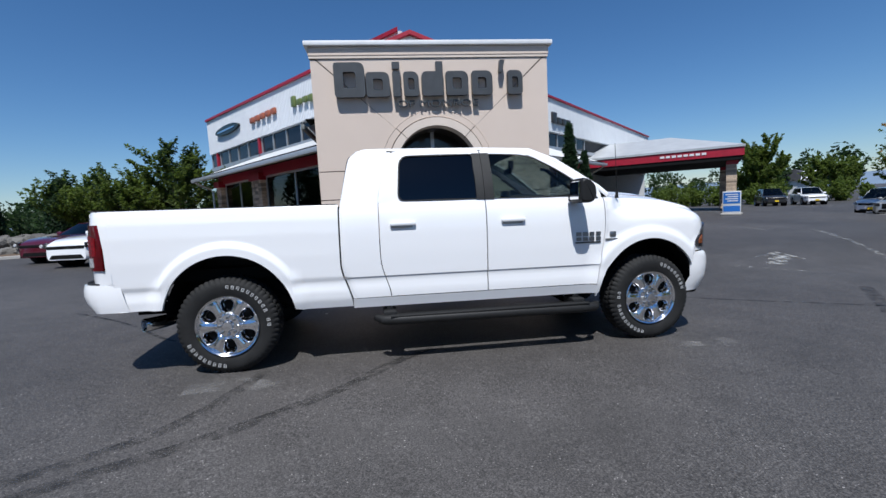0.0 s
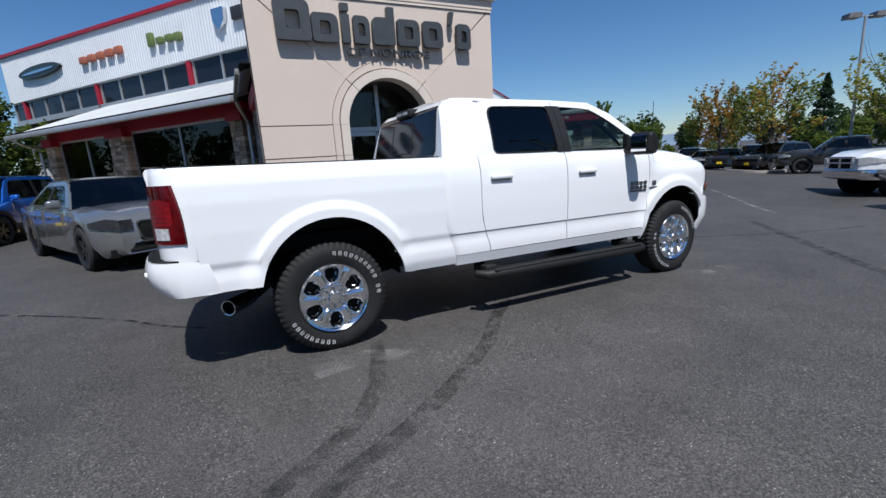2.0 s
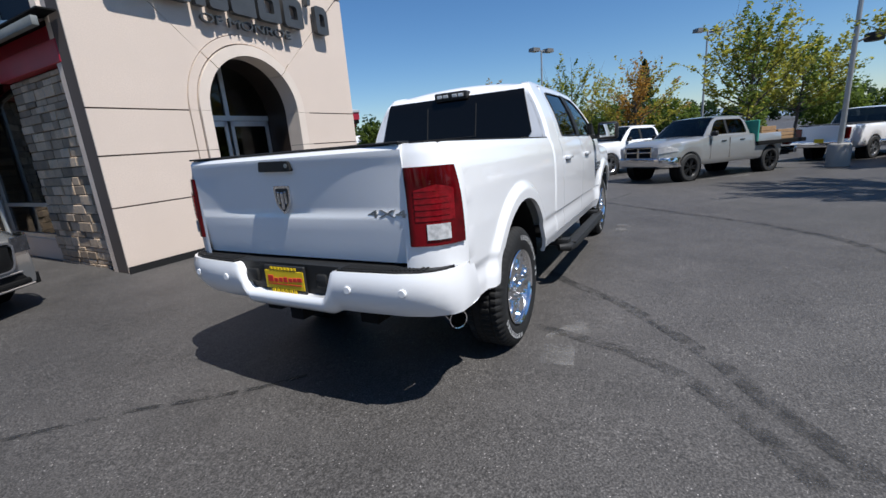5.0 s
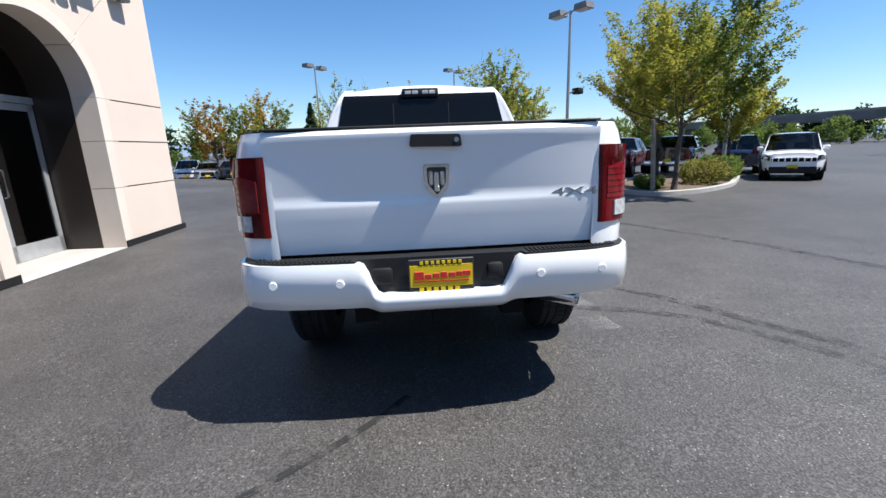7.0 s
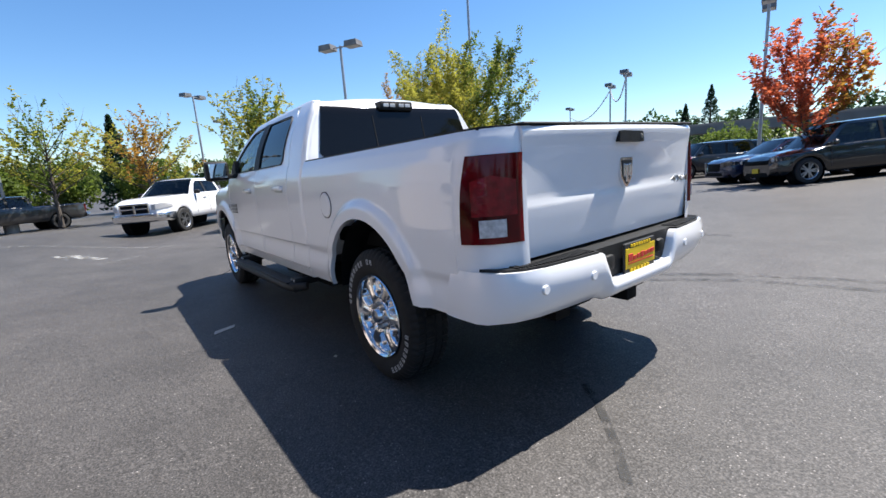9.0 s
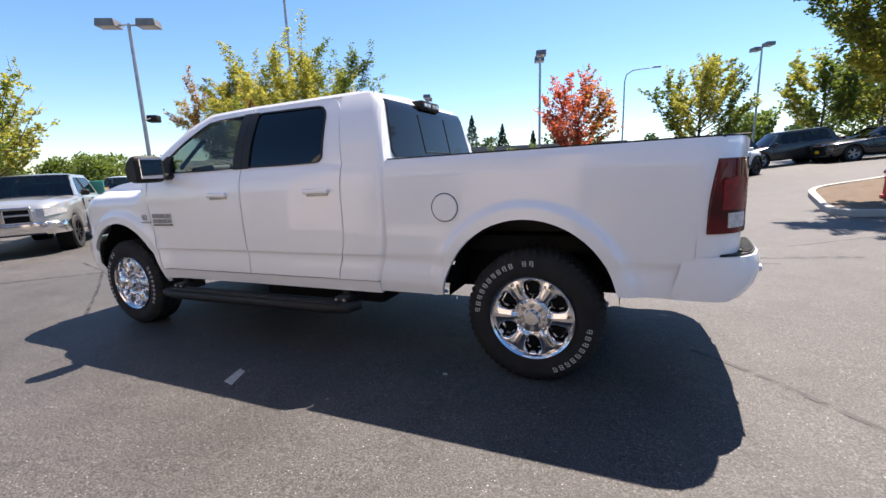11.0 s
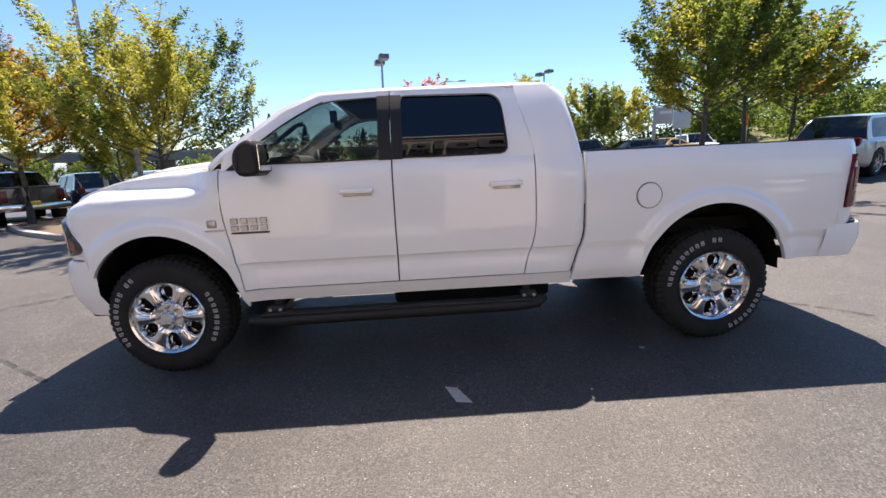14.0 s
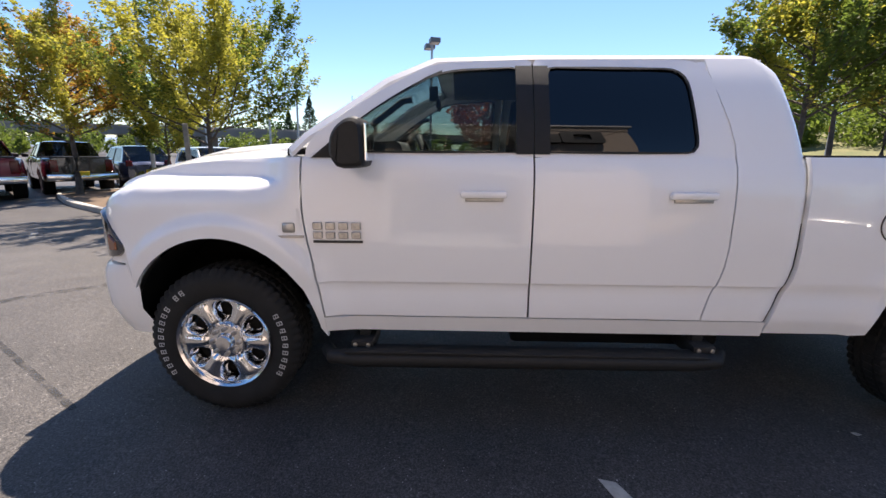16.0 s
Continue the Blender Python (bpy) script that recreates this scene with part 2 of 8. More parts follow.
def tube(bm, pts, r, n=8):
    """A round bar along points; r is one radius or one per point."""
    pts = [Vector(p) for p in pts]
    rs = r if isinstance(r, (list, tuple)) else [r] * len(pts)
    loops = []
    for i, p in enumerate(pts):
        d = (pts[min(i + 1, len(pts) - 1)] - pts[max(i - 1, 0)]).normalized()
        a = d.cross(Vector((0, 0, 1)))
        if a.length < 0.05:
            a = d.cross(Vector((0, 1, 0)))
        a.normalize()
        b = d.cross(a)
        loops.append([bm.verts.new(p + (a * math.cos(k * math.tau / n) + b * math.sin(k * math.tau / n)) * rs[i]) for k in range(n)])
    for u, v in zip(loops, loops[1:]):
        for k in range(n):
            bm.faces.new((u[k], u[(k + 1) % n], v[(k + 1) % n], v[k]))
    bm.faces.new(loops[0]), bm.faces.new(loops[-1])


def lathe(bm, prof, n=32, c=(0, 0, 0), caps=False, axis="y"):
    """A profile of (radius, along) turned round an axis."""
    loops = []
    for r, a in prof:
        loop = []
        for k in range(n):
            u, v = r * math.cos(k * math.tau / n), r * math.sin(k * math.tau / n)
            p = (u, a, v) if axis == "y" else (u, v, a) if axis == "z" else (a, u, v)
            loop.append(bm.verts.new(Vector(c) + Vector(p)))
        loops.append(loop)
    for u, v in zip(loops, loops[1:]):
        for k in range(n):
            bm.faces.new((u[k], u[(k + 1) % n], v[(k + 1) % n], v[k]))
    if caps:
        bm.faces.new(loops[0]), bm.faces.new(loops[-1])


def sheet(bm, f, us, vs):
    g = [[bm.verts.new(f(u, v)) for v in vs] for u in us]
    for i in range(len(us) - 1):
        for j in range(len(vs) - 1):
            bm.faces.new((g[i][j], g[i + 1][j], g[i + 1][j + 1], g[i][j + 1]))
    return g


def lin(a, b, n):
    return [a + (b - a) * i / n for i in range(n + 1)]


def flange(bm, dx=0, dy=0, dz=0):
    """Turns the open edge of a panel inwards."""
    es = [e for e in bm.edges if e.is_boundary]
    out = bmesh.ops.extrude_edge_only(bm, edges=es)
    for v in out["geom"]:
        if isinstance(v, bmesh.types.BMVert):
            v.co += Vector((dx, dy, dz))


def arc(cx, cz, r, a0, a1, n):
    return [(cx + r * math.cos(radians(a)), cz + r * math.sin(radians(a))) for a in lin(a0, a1, n)]


# ---- ground ----
def h(x, y):
    """The height of the ground."""
    up = smooth(4, -8, x)
    p = -0.021 * min(x, 5) - (0.021 - 0.004 * smooth(-4, -7, y)) * max(0, x - 5) - 0.005 * min(4, max(y, -4))
    p += up * (0.40 * smooth(-4, -12, y) - 0.02 * min(0, y + 12))
    p = max(-0.34 - 0.65 * smooth(-3, 3, y) * smooth(12, 22, x), p)
    if p > 1.2:
        p = 1.2 + 0.6 * (1 - math.exp(-(p - 1.2) / 0.6))
    t = smooth(1.4, 4.4, y) * smooth(27, 14, x)
    p = p * (1 - t) + 0.03 * t
    t = smooth(9, 14, y) * smooth(31, 22, x)
    p = p * (1 - t) + (0.03 + 0.06 * smooth(12, 18, x)) * t
    t = smooth(18, 26, y) * smooth(14, 24, x)
    p = p * (1 - t) + (0.09 - 0.55 * smooth(22, 44, x)) * t
    p += 0.3 * smooth(-5, -12, x) * smooth(2, -6, y)
    return p


def ground_axis():
    v = [i * 0.4 for i in range(-45, 46)]
    step, s = 0.4, 18.0
    while s < 3000:
        step *= 1.22
        s += step
        v = [-s] + v + [s]
    return v


def asphalt():
    m = mat("asphalt", 0.055, 0.60, spec=0.32)
    nt = m.node_tree
    b = nt.nodes["Principled BSDF"]
    tc = nt.nodes.new("ShaderNodeTexCoord")

    def tex(kind, sc, **kw):
        n = nt.nodes.new("ShaderNodeTex" + kind)
        n.inputs["Scale"].default_value = sc
        for k, v in kw.items():
            n.inputs[k].default_value = v
        nt.links.new(tc.outputs["Object"], n.inputs["Vector"])
        return n

    def cr(sock, pts):
        n = nt.nodes.new("ShaderNodeValToRGB")
        e = n.color_ramp.elements
        while len(e) < len(pts):
            e.new(0.5)
        for el, (p, c) in zip(e, pts):
            el.position, el.color = p, rgb(c)
        nt.links.new(sock, n.inputs[0])
        return n.outputs[0]

    def mul(a, c, kind="MULTIPLY", fac=1.0):
        n = nt.nodes.new("ShaderNodeMix")
        n.data_type, n.blend_type = "RGBA", kind
        n.inputs[0].default_value = fac
        nt.links.new(a, n.inputs[6])
        nt.links.new(c, n.inputs[7])
        return n.outputs[2]

    big = cr(tex("Noise", 0.16, Detail=5.0).outputs[0], [(0.35, (0.0530, 0.0493, 0.0466)), (0.65, (0.0775, 0.0720, 0.0682))])
    mid = cr(tex("Noise", 1.7, Detail=6.0, Roughness=0.65).outputs[0], [(0.3, 0.80), (0.7, 1.15)])
    fine = cr(tex("Noise", 95.0, Detail=4.0, Roughness=0.7).outputs[0], [(0.34, 0.36), (0.5, 0.92), (0.66, 1.95)])
    coarse = cr(tex("Noise", 28.0, Detail=3.0, Roughness=0.6).outputs[0], [(0.34, 0.86), (0.5, 1.0), (0.66, 1.16)])
    chips = cr(tex("Voronoi", 42.0).outputs["Distance"], [(0.0, 5.0), (0.10, 4.0), (0.17, 1.0), (1.0, 1.0)])
    chipmask = cr(tex("Noise", 11.0, Detail=2.0).outputs[0], [(0.44, 0.0), (0.58, 1.0)])
    c = mul(mul(mul(big, mid), fine), coarse)
    n = nt.nodes.new("ShaderNodeMix")
    n.data_type, n.blend_type = "RGBA", "MULTIPLY"
    nt.links.new(chipmask, n.inputs[0])
    nt.links.new(c, n.inputs[6])
    nt.links.new(chips, n.inputs[7])
    nt.links.new(n.outputs[2], b.inputs["Base Color"])
    bn = nt.nodes.new("ShaderNodeBump")
    bn.inputs["Strength"].default_value, bn.inputs["Distance"].default_value = 0.7, 0.006
    nt.links.new(tex("Noise", 95.0, Detail=4.0).outputs[0], bn.inputs["Height"])
    nt.links.new(bn.outputs[0], b.inputs["Normal"])
    return m


M_ASPHALT = asphalt()
axis = ground_axis()
me = bpy.data.meshes.new("ground")
n = len(axis)
me.from_pydata([(x, y, h(x, y) if math.hypot(x, y) < 900 else -4) for x in axis for y in axis], [], [(i * n + j, (i + 1) * n + j, (i + 1) * n + j + 1, i * n + j + 1) for i in range(n - 1) for j in range(n - 1)])
me.materials.append(M_ASPHALT)
me.polygons.foreach_set("use_smooth", [True] * len(me.polygons))
tagged(new("ground", me), "grey asphalt car park with worn aggregate surface", "ground", kind="structure")


def strip(name, pts, width, material, label, category, up=0.004, n=3):
    """A thin painted or stained band that follows the ground along points."""
    bm = bmesh.new()
    fine = []
    for (x0, y0), (x1, y1) in zip(pts, pts[1:]):
        k = max(1, int(math.hypot(x1 - x0, y1 - y0) / 0.25))
        fine += [(x0 + (x1 - x0) * i / k, y0 + (y1 - y0) * i / k) for i in range(k)]
    fine.append(pts[-1])
    rows = []
    for i, p in enumerate(fine):
        a, b = Vector(fine[max(0, i - 1)]), Vector(fine[min(len(fine) - 1, i + 1)])
        d = (b - a).normalized()
        s = Vector((-d.y, d.x)) * width / 2
        row = []
        for t in lin(-1, 1, n):
            x, y = p[0] + s.x * t, p[1] + s.y * t
            row.append(bm.verts.new((x, y, h(x, y) + up)))
        rows.append(row)
    for a, b in zip(rows, rows[1:]):
        for j in range(n):
            bm.faces.new((a[j], a[j + 1], b[j + 1], b[j]))
    return tagged(part(name, bm, material), label, category, kind="structure")


# ---- the white pickup ----
DOOR_V = [(z - 0.60) / 0.83 for z in (0.60, 0.62, 0.65, 0.69, 0.73, 0.76, 0.776, 0.782, 0.790, 0.798, 0.83, 0.88, 0.94, 1.0, 1.07, 1.14, 1.20, 1.26, 1.31, 1.35, 1.39, 1.43)]
ARCHES = ((0.05, 0.515, 0.525), (3.965, 0.50, 0.52))
TAIL = 0.05
SIDE = [(0.45, 0.935), (0.53, 0.958), (0.60, 0.980), (0.67, 0.984), (0.745, 0.975), (0.776, 0.980), (0.782, 0.982), (0.790, 0.9885), (0.82, 0.990), (1.0, 0.996), (1.2, 0.993), (1.32, 0.982), (1.40, 0.960), (1.45, 0.930)]
HOODLINE = [(3.4, 1.43), (3.9, 1.415), (4.2, 1.385), (4.45, 1.325), (4.6, 1.265), (4.72, 1.20)]


def truck_w(x, z):
    """Half the body's width at a place along it and a height."""
    y = interp(SIDE, z)
    for cx, cz, r in ARCHES:
        y += 0.034 * (1 - smooth(0.585, 0.650, math.hypot(x - cx, z - cz)))
    if x > 4.3:
        y *= 1 - 0.03 * ((x - 4.3) / 0.45) ** 2
    if z > 1.43:
        y = 0.942 - (z - 1.43) * 0.21 - (z - 1.43) ** 2 * 0.46
    return y


def arch_z(x, low):
    for cx, cz, r in ARCHES:
        if abs(x - cx) < r:
            return max(low, cz + math.sqrt(r * r - (x - cx) ** 2))
    return low


def columns(a, b, n, arch=None):
    xs = lin(a, b, n)
    if arch:
        cx, cz, r = arch
        xs = [x for x in xs if abs(x - cx) > r + 0.02] + [cx + (r - 0.0005) * math.cos(t) for t in lin(0, math.pi, 26)]
        xs = [x for x in xs if a - 1e-6 <= x <= b + 1e-6]
    return sorted(xs)


def truck_panel(name, cols, zb, zt, s, parent, rows=14, edges=None, label="", material=None, proud=0.0, inward=0.03, power=1, vs=None, inset=None):
    """A body panel over columns of (x, width factor); edges(z) shifts its two ends with the height."""
    bm = bmesh.new()
    n = len(cols)

    def f(i, v):
        x, k = cols[i]
        lo, hi = zb(x), zt(x)
        z = lo + (hi - lo) * v
        if edges:
            w = i / (n - 1)
            x = x + edges[0](z) * (1 - w) ** power + edges[1](z) * w ** power
        return (x, s * (truck_w(x, z) * k + proud - (inset(x, z) if inset else 0)), z)

    sheet(bm, f, range(n), vs or lin(0, 1, rows))
    flange(bm, dy=-s * inward)
    return part(name, bm, material or M_WHITE, parent, label)


def wheel(name, parent, m, turn=0, letters=True, r=0.423, rim=0.262, width=0.27, rim_mat=None, spokes=6):
    """A wheel whose outer face looks along +y."""
    rim_mat = rim_mat or M_CHROME
    w = width / 2
    root = new(name)
    root.parent, root.matrix_basis = parent, m
    bm = bmesh.new()
    prof = [(rim * 0.98, -w, 0), (r - 0.06, -w - 0.005, 0), (r - 0.014, -w + 0.022, 1), (r, -w + 0.034, 1), (r, -w + 0.066, 1), (r - 0.010, -w + 0.068, 0), (r - 0.010, -w + 0.078, 0), (r, -w + 0.08, 0), (r, -0.022, 2), (r - 0.010, -0.018, 0), (r - 0.010, -0.006, 0), (r, -0.002, 2), (r, 0.05, 2), (r - 0.010, 0.054, 0), (r - 0.010, 0.064, 0), (r, w - 0.066, 1), (r, w - 0.034, 1), (r - 0.012, w - 0.020, 1), (r - 0.030, w - 0.006, 1), (r - 0.052, w + 0.004, 0), (r - 0.08, w + 0.007, 0), (rim + 0.03, w, 0), (rim, w - 0.015, 0), (rim * 0.98, -w, 0)]
    n = 168
    rows = []
    for k in range(n):
        a = k * math.tau / n
        low = {1: 0.011 if k % 3 == 0 else 0.0, 2: 0.009 if (k + 1) % 3 == 0 else 0.0, 0: 0.0}
        rows.append([bm.verts.new(((q - low[g]) * math.cos(a), y, (q - low[g]) * math.sin(a))) for q, y, g in prof])
    for k in range(n):
        u, v = rows[k], rows[(k + 1) % n]
        for i in range(len(prof) - 1):
            bm.faces.new((u[i], u[i + 1], v[i + 1], v[i]))
    tyre = part("tyre", bm, M_RUBBER, root, "black all-terrain tyre with raised white letters" if letters else "")
    if letters:
        for start, count in ((22, 13), (205, 9)):
            bm = bmesh.new()
            for k in range(count):
                if count == 13 and k == 10:
                    continue
                c = Matrix.Rotation(-radians(turn + start + k * 7.2), 4, "Y")
                rr, hw = (rim + r) / 2 + 0.004, 0.0115
                for dz0, dz1, x0, x1 in ((0.0115, 0.0155, -hw, hw), (-0.0155, -0.0115, -hw, hw * (1 if k % 2 else 0.2)), (-0.0115, 0.0115, -hw, -hw + 0.0045), (-0.002, 0.002, -hw, hw), (-0.0115, 0.0115, hw - 0.0045, hw)):
                    yy = w + 0.004
                    vs = [bm.verts.new(c @ Vector((x, y, rr + z))) for x in (x0, x1) for y in (yy - 0.008, yy + 0.003) for z in (dz0, dz1)]
                    for q in ((0, 1, 3, 2), (4, 6, 7, 5), (0, 4, 5, 1), (2, 3, 7, 6), (0, 2, 6, 4), (1, 5, 7, 3)):
                        bm.faces.new([vs[i] for i in q])
            tagged(part("tyre_lettering", bm, M_LETTERWHITE, tyre, "raised white bars round the sidewall"), kind="stuff")
    bm = bmesh.new()
    lathe(bm, [(rim * 0.93, -w * 0.7), (rim * 0.90, w - 0.07), (rim * 0.94, w - 0.03), (rim * 1.0, w - 0.012), (rim * 1.015, w - 0.002), (rim * 1.0, w + 0.004), (rim * 0.955, w - 0.006), (rim * 0.93, w - 0.03)], 48)
    part("rim", bm, rim_mat, root)
    # pressed face: six broad spokes round rounded openings
    hub_r = rim * 0.36
    bm = bmesh.new()
    na, nr = 216, 22
    grid, level = [], []
    for k in range(na):
        a = k * math.tau / na
        d = (a + math.tau / 12) % (math.tau / 6) - math.tau / 12
        col, lev = [], []
        for j in range(nr + 1):
            q = rim * (0.30 + 0.665 * j / nr)
            e = (abs(d * q) / (rim * 0.185 * (q / (rim * 0.67)) ** 1.1)) ** 2.6 + (abs(q - rim * 0.675) / (rim * 0.22)) ** 2.6
            crest = 0.012 * math.exp(-((abs(d) - math.pi / 6) / 0.13) ** 2) * smooth(0.97, 0.80, q / rim)
            groove = 0.003 * math.exp(-((abs(d) - math.pi / 6) / 0.035) ** 2) * smooth(0.36, 0.5, q / rim) * smooth(0.95, 0.8, q / rim)
            y = w - 0.024 + crest - groove - 0.020 * smooth(0.50, 0.34, q / rim) - 0.055 * smooth(1.25, 0.55, e) ** 1.2
            col.append(bm.verts.new((q * math.sin(a), y, q * math.cos(a))))
            lev.append(e)
        grid.append(col)
        level.append(lev)
    for k in range(na):
        for j in range(nr):
            k2 = (k + 1) % na
            if max(level[k][j], level[k2][j], level[k][j + 1], level[k2][j + 1]) < 0.62:
                continue
            bm.faces.new((grid[k][j], grid[k2][j], grid[k2][j + 1], grid[k][j + 1]))
    bmesh.ops.delete(bm, geom=[v for v in bm.verts if not v.link_faces], context="VERTS")
    part("wheel_face", bm, rim_mat, root, "chrome six-spoke wheel face", sharp=60)
    bm = bmesh.new()
    lathe(bm, [(0.001, w + 0.012), (hub_r * 0.42, w + 0.010), (hub_r * 0.52, w - 0.002), (hub_r * 0.56, w - 0.022), (hub_r, w - 0.026), (hub_r * 1.06, w - 0.036), (hub_r * 1.06, w - 0.08)], 32)
    part("hub_cap", bm, rim_mat, root)
    for k in range(8):
        a = k * math.tau / 8
        bm = bmesh.new()
        lathe(bm, [(0.001, w - 0.002), (0.011, w - 0.004), (0.013, w - 0.012), (0.013, w - 0.03)], 8, (hub_r * 0.80 * math.cos(a), 0, hub_r * 0.80 * math.sin(a)))
        part("lug_nut", bm, M_STEEL, root)
    bm = bmesh.new()
    lathe(bm, [(0.001, w - 0.10), (rim * 0.82, w - 0.10), (rim * 0.82, w - 0.13), (0.001, w - 0.13)], 32)
    part("brake_disc", bm, M_DARK, root)
    return root


def text(name, body, size, material, parent, m, depth=0.01, label=""):
    cu = bpy.data.curves.new(name, "FONT")
    cu.body, cu.size, cu.extrude, cu.bevel_depth = body, size, depth, 0.0
    cu.align_x, cu.align_y = "CENTER", "CENTER"
    cu.materials.append(material)
    ob = new(name, cu)
    ob.parent, ob.matrix_basis = parent, m
    return tagged(ob, label)


def upper(bm, outer, inner, s, d=0.03):
    """A door's window frame: the band between two outlines on the cab's side."""
    def p3(p, off):
        return (p[0], s * (truck_w(p[0], max(p[1], 1.4301)) - off), p[1])
    n = len(outer)
    rows = [[bm.verts.new(p3(p, o)) for p in loop] for loop, o in ((outer, d), (outer, 0.0), (inner, 0.006), (inner, d))]
    for a, b in zip(rows, rows[1:]):
        for i in range(n):
            bm.faces.new((a[i], a[(i + 1) % n], b[(i + 1) % n], b[i]))


def resample(pts, n, closed=True):
    pts = [Vector(p) for p in pts]
    loop = pts + [pts[0]] if closed else pts
    seg = [(b - a).length for a, b in zip(loop, loop[1:])]
    total, out, i, acc = sum(seg), [], 0, 0.0
    for k in range(n):
        t = total * k / n
        while acc + seg[i] < t:
            acc += seg[i]
            i += 1
        out.append(tuple(loop[i].lerp(loop[i + 1], (t - acc) / seg[i])))
    return out


def round_poly(pts, radii, seg=5):
    """An outline with rounded corners."""
    out = []
    n = len(pts)
    for i, p in enumerate(pts):
        r = radii[i]
        p, a, b = Vector(p), Vector(pts[i - 1]), Vector(pts[(i + 1) % n])
        if r <= 0:
            out.append(tuple(p))
            continue
        u, v = p + (a - p).normalized() * r, p + (b - p).normalized() * r
        for k in range(seg + 1):
            t = k / seg
            out.append(tuple(u * (1 - t) ** 2 + p * 2 * t * (1 - t) + v * t * t))
    return out


TRUCK = pose(-0.01, 0.0, 0.0, -0.3, 1.2, 0)
truck = thing("pickup_truck", "white crew-cab heavy-duty pickup truck with chrome wheels", "pickup truck", TRUCK)



def cab_x(z):
    """The cab's back along the truck at a height."""
    return 1.012 + 0.095 * smooth(0.92, 0.52, z) + 0.10 * min(1, max(0, (z - 1.40) / 0.52)) + 0.075 * smooth(1.82, 1.96, z) ** 1.5


def pane_ends(pts, z):
    """Where a level line crosses a window's outline."""
    xs = [a[0] + (b[0] - a[0]) * (z - a[1]) / (b[1] - a[1]) for a, b in zip(pts, pts[1:] + pts[:1]) if (a[1] - z) * (b[1] - z) < 0]
    return min(xs), max(xs)


WIN_REAR = round_poly([(1.535, 1.455), (1.565, 1.875), (2.265, 1.885), (2.285, 1.455)], [0.06, 0.10, 0.03, 0.02])
WIN_FRONT = round_poly([(2.405, 1.455), (2.405, 1.885), (2.80, 1.868), (3.02, 1.765), (3.375, 1.50), (3.40, 1.455)], [0.02, 0.03, 0.12, 0.25, 0.03, 0.02])
DOOR_REAR = round_poly([(1.36, 1.43), (1.46, 1.925), (2.335, 1.928), (2.335, 1.43)], [0, 0.12, 0, 0])
DOOR_FRONT = round_poly([(2.345, 1.43), (2.345, 1.928), (2.83, 1.912), (3.08, 1.80), (3.47, 1.52), (3.50, 1.43)], [0, 0, 0.12, 0.25, 0.05, 0])

SHOULDER = [(1.16, 0.0), (1.22, 0.008), (1.265, 0.028), (1.29, 0.055), (1.303, 0.09), (1.312, 0.13), (1.33, 0.150), (1.42, 0.165)]
NOSE = [(4.47, 1.0), (4.53, 0.985), (4.58, 0.955), (4.63, 0.91), (4.67, 0.84), (4.70, 0.77), (4.72, 0.70)]


def shoulder(x, z):
    """How far the fender's top draws in above its rounded shoulder."""
    return smooth(3.56, 3.80, x) * interp(SHOULDER, z + 0.10 * smooth(4.35, 4.72, x))


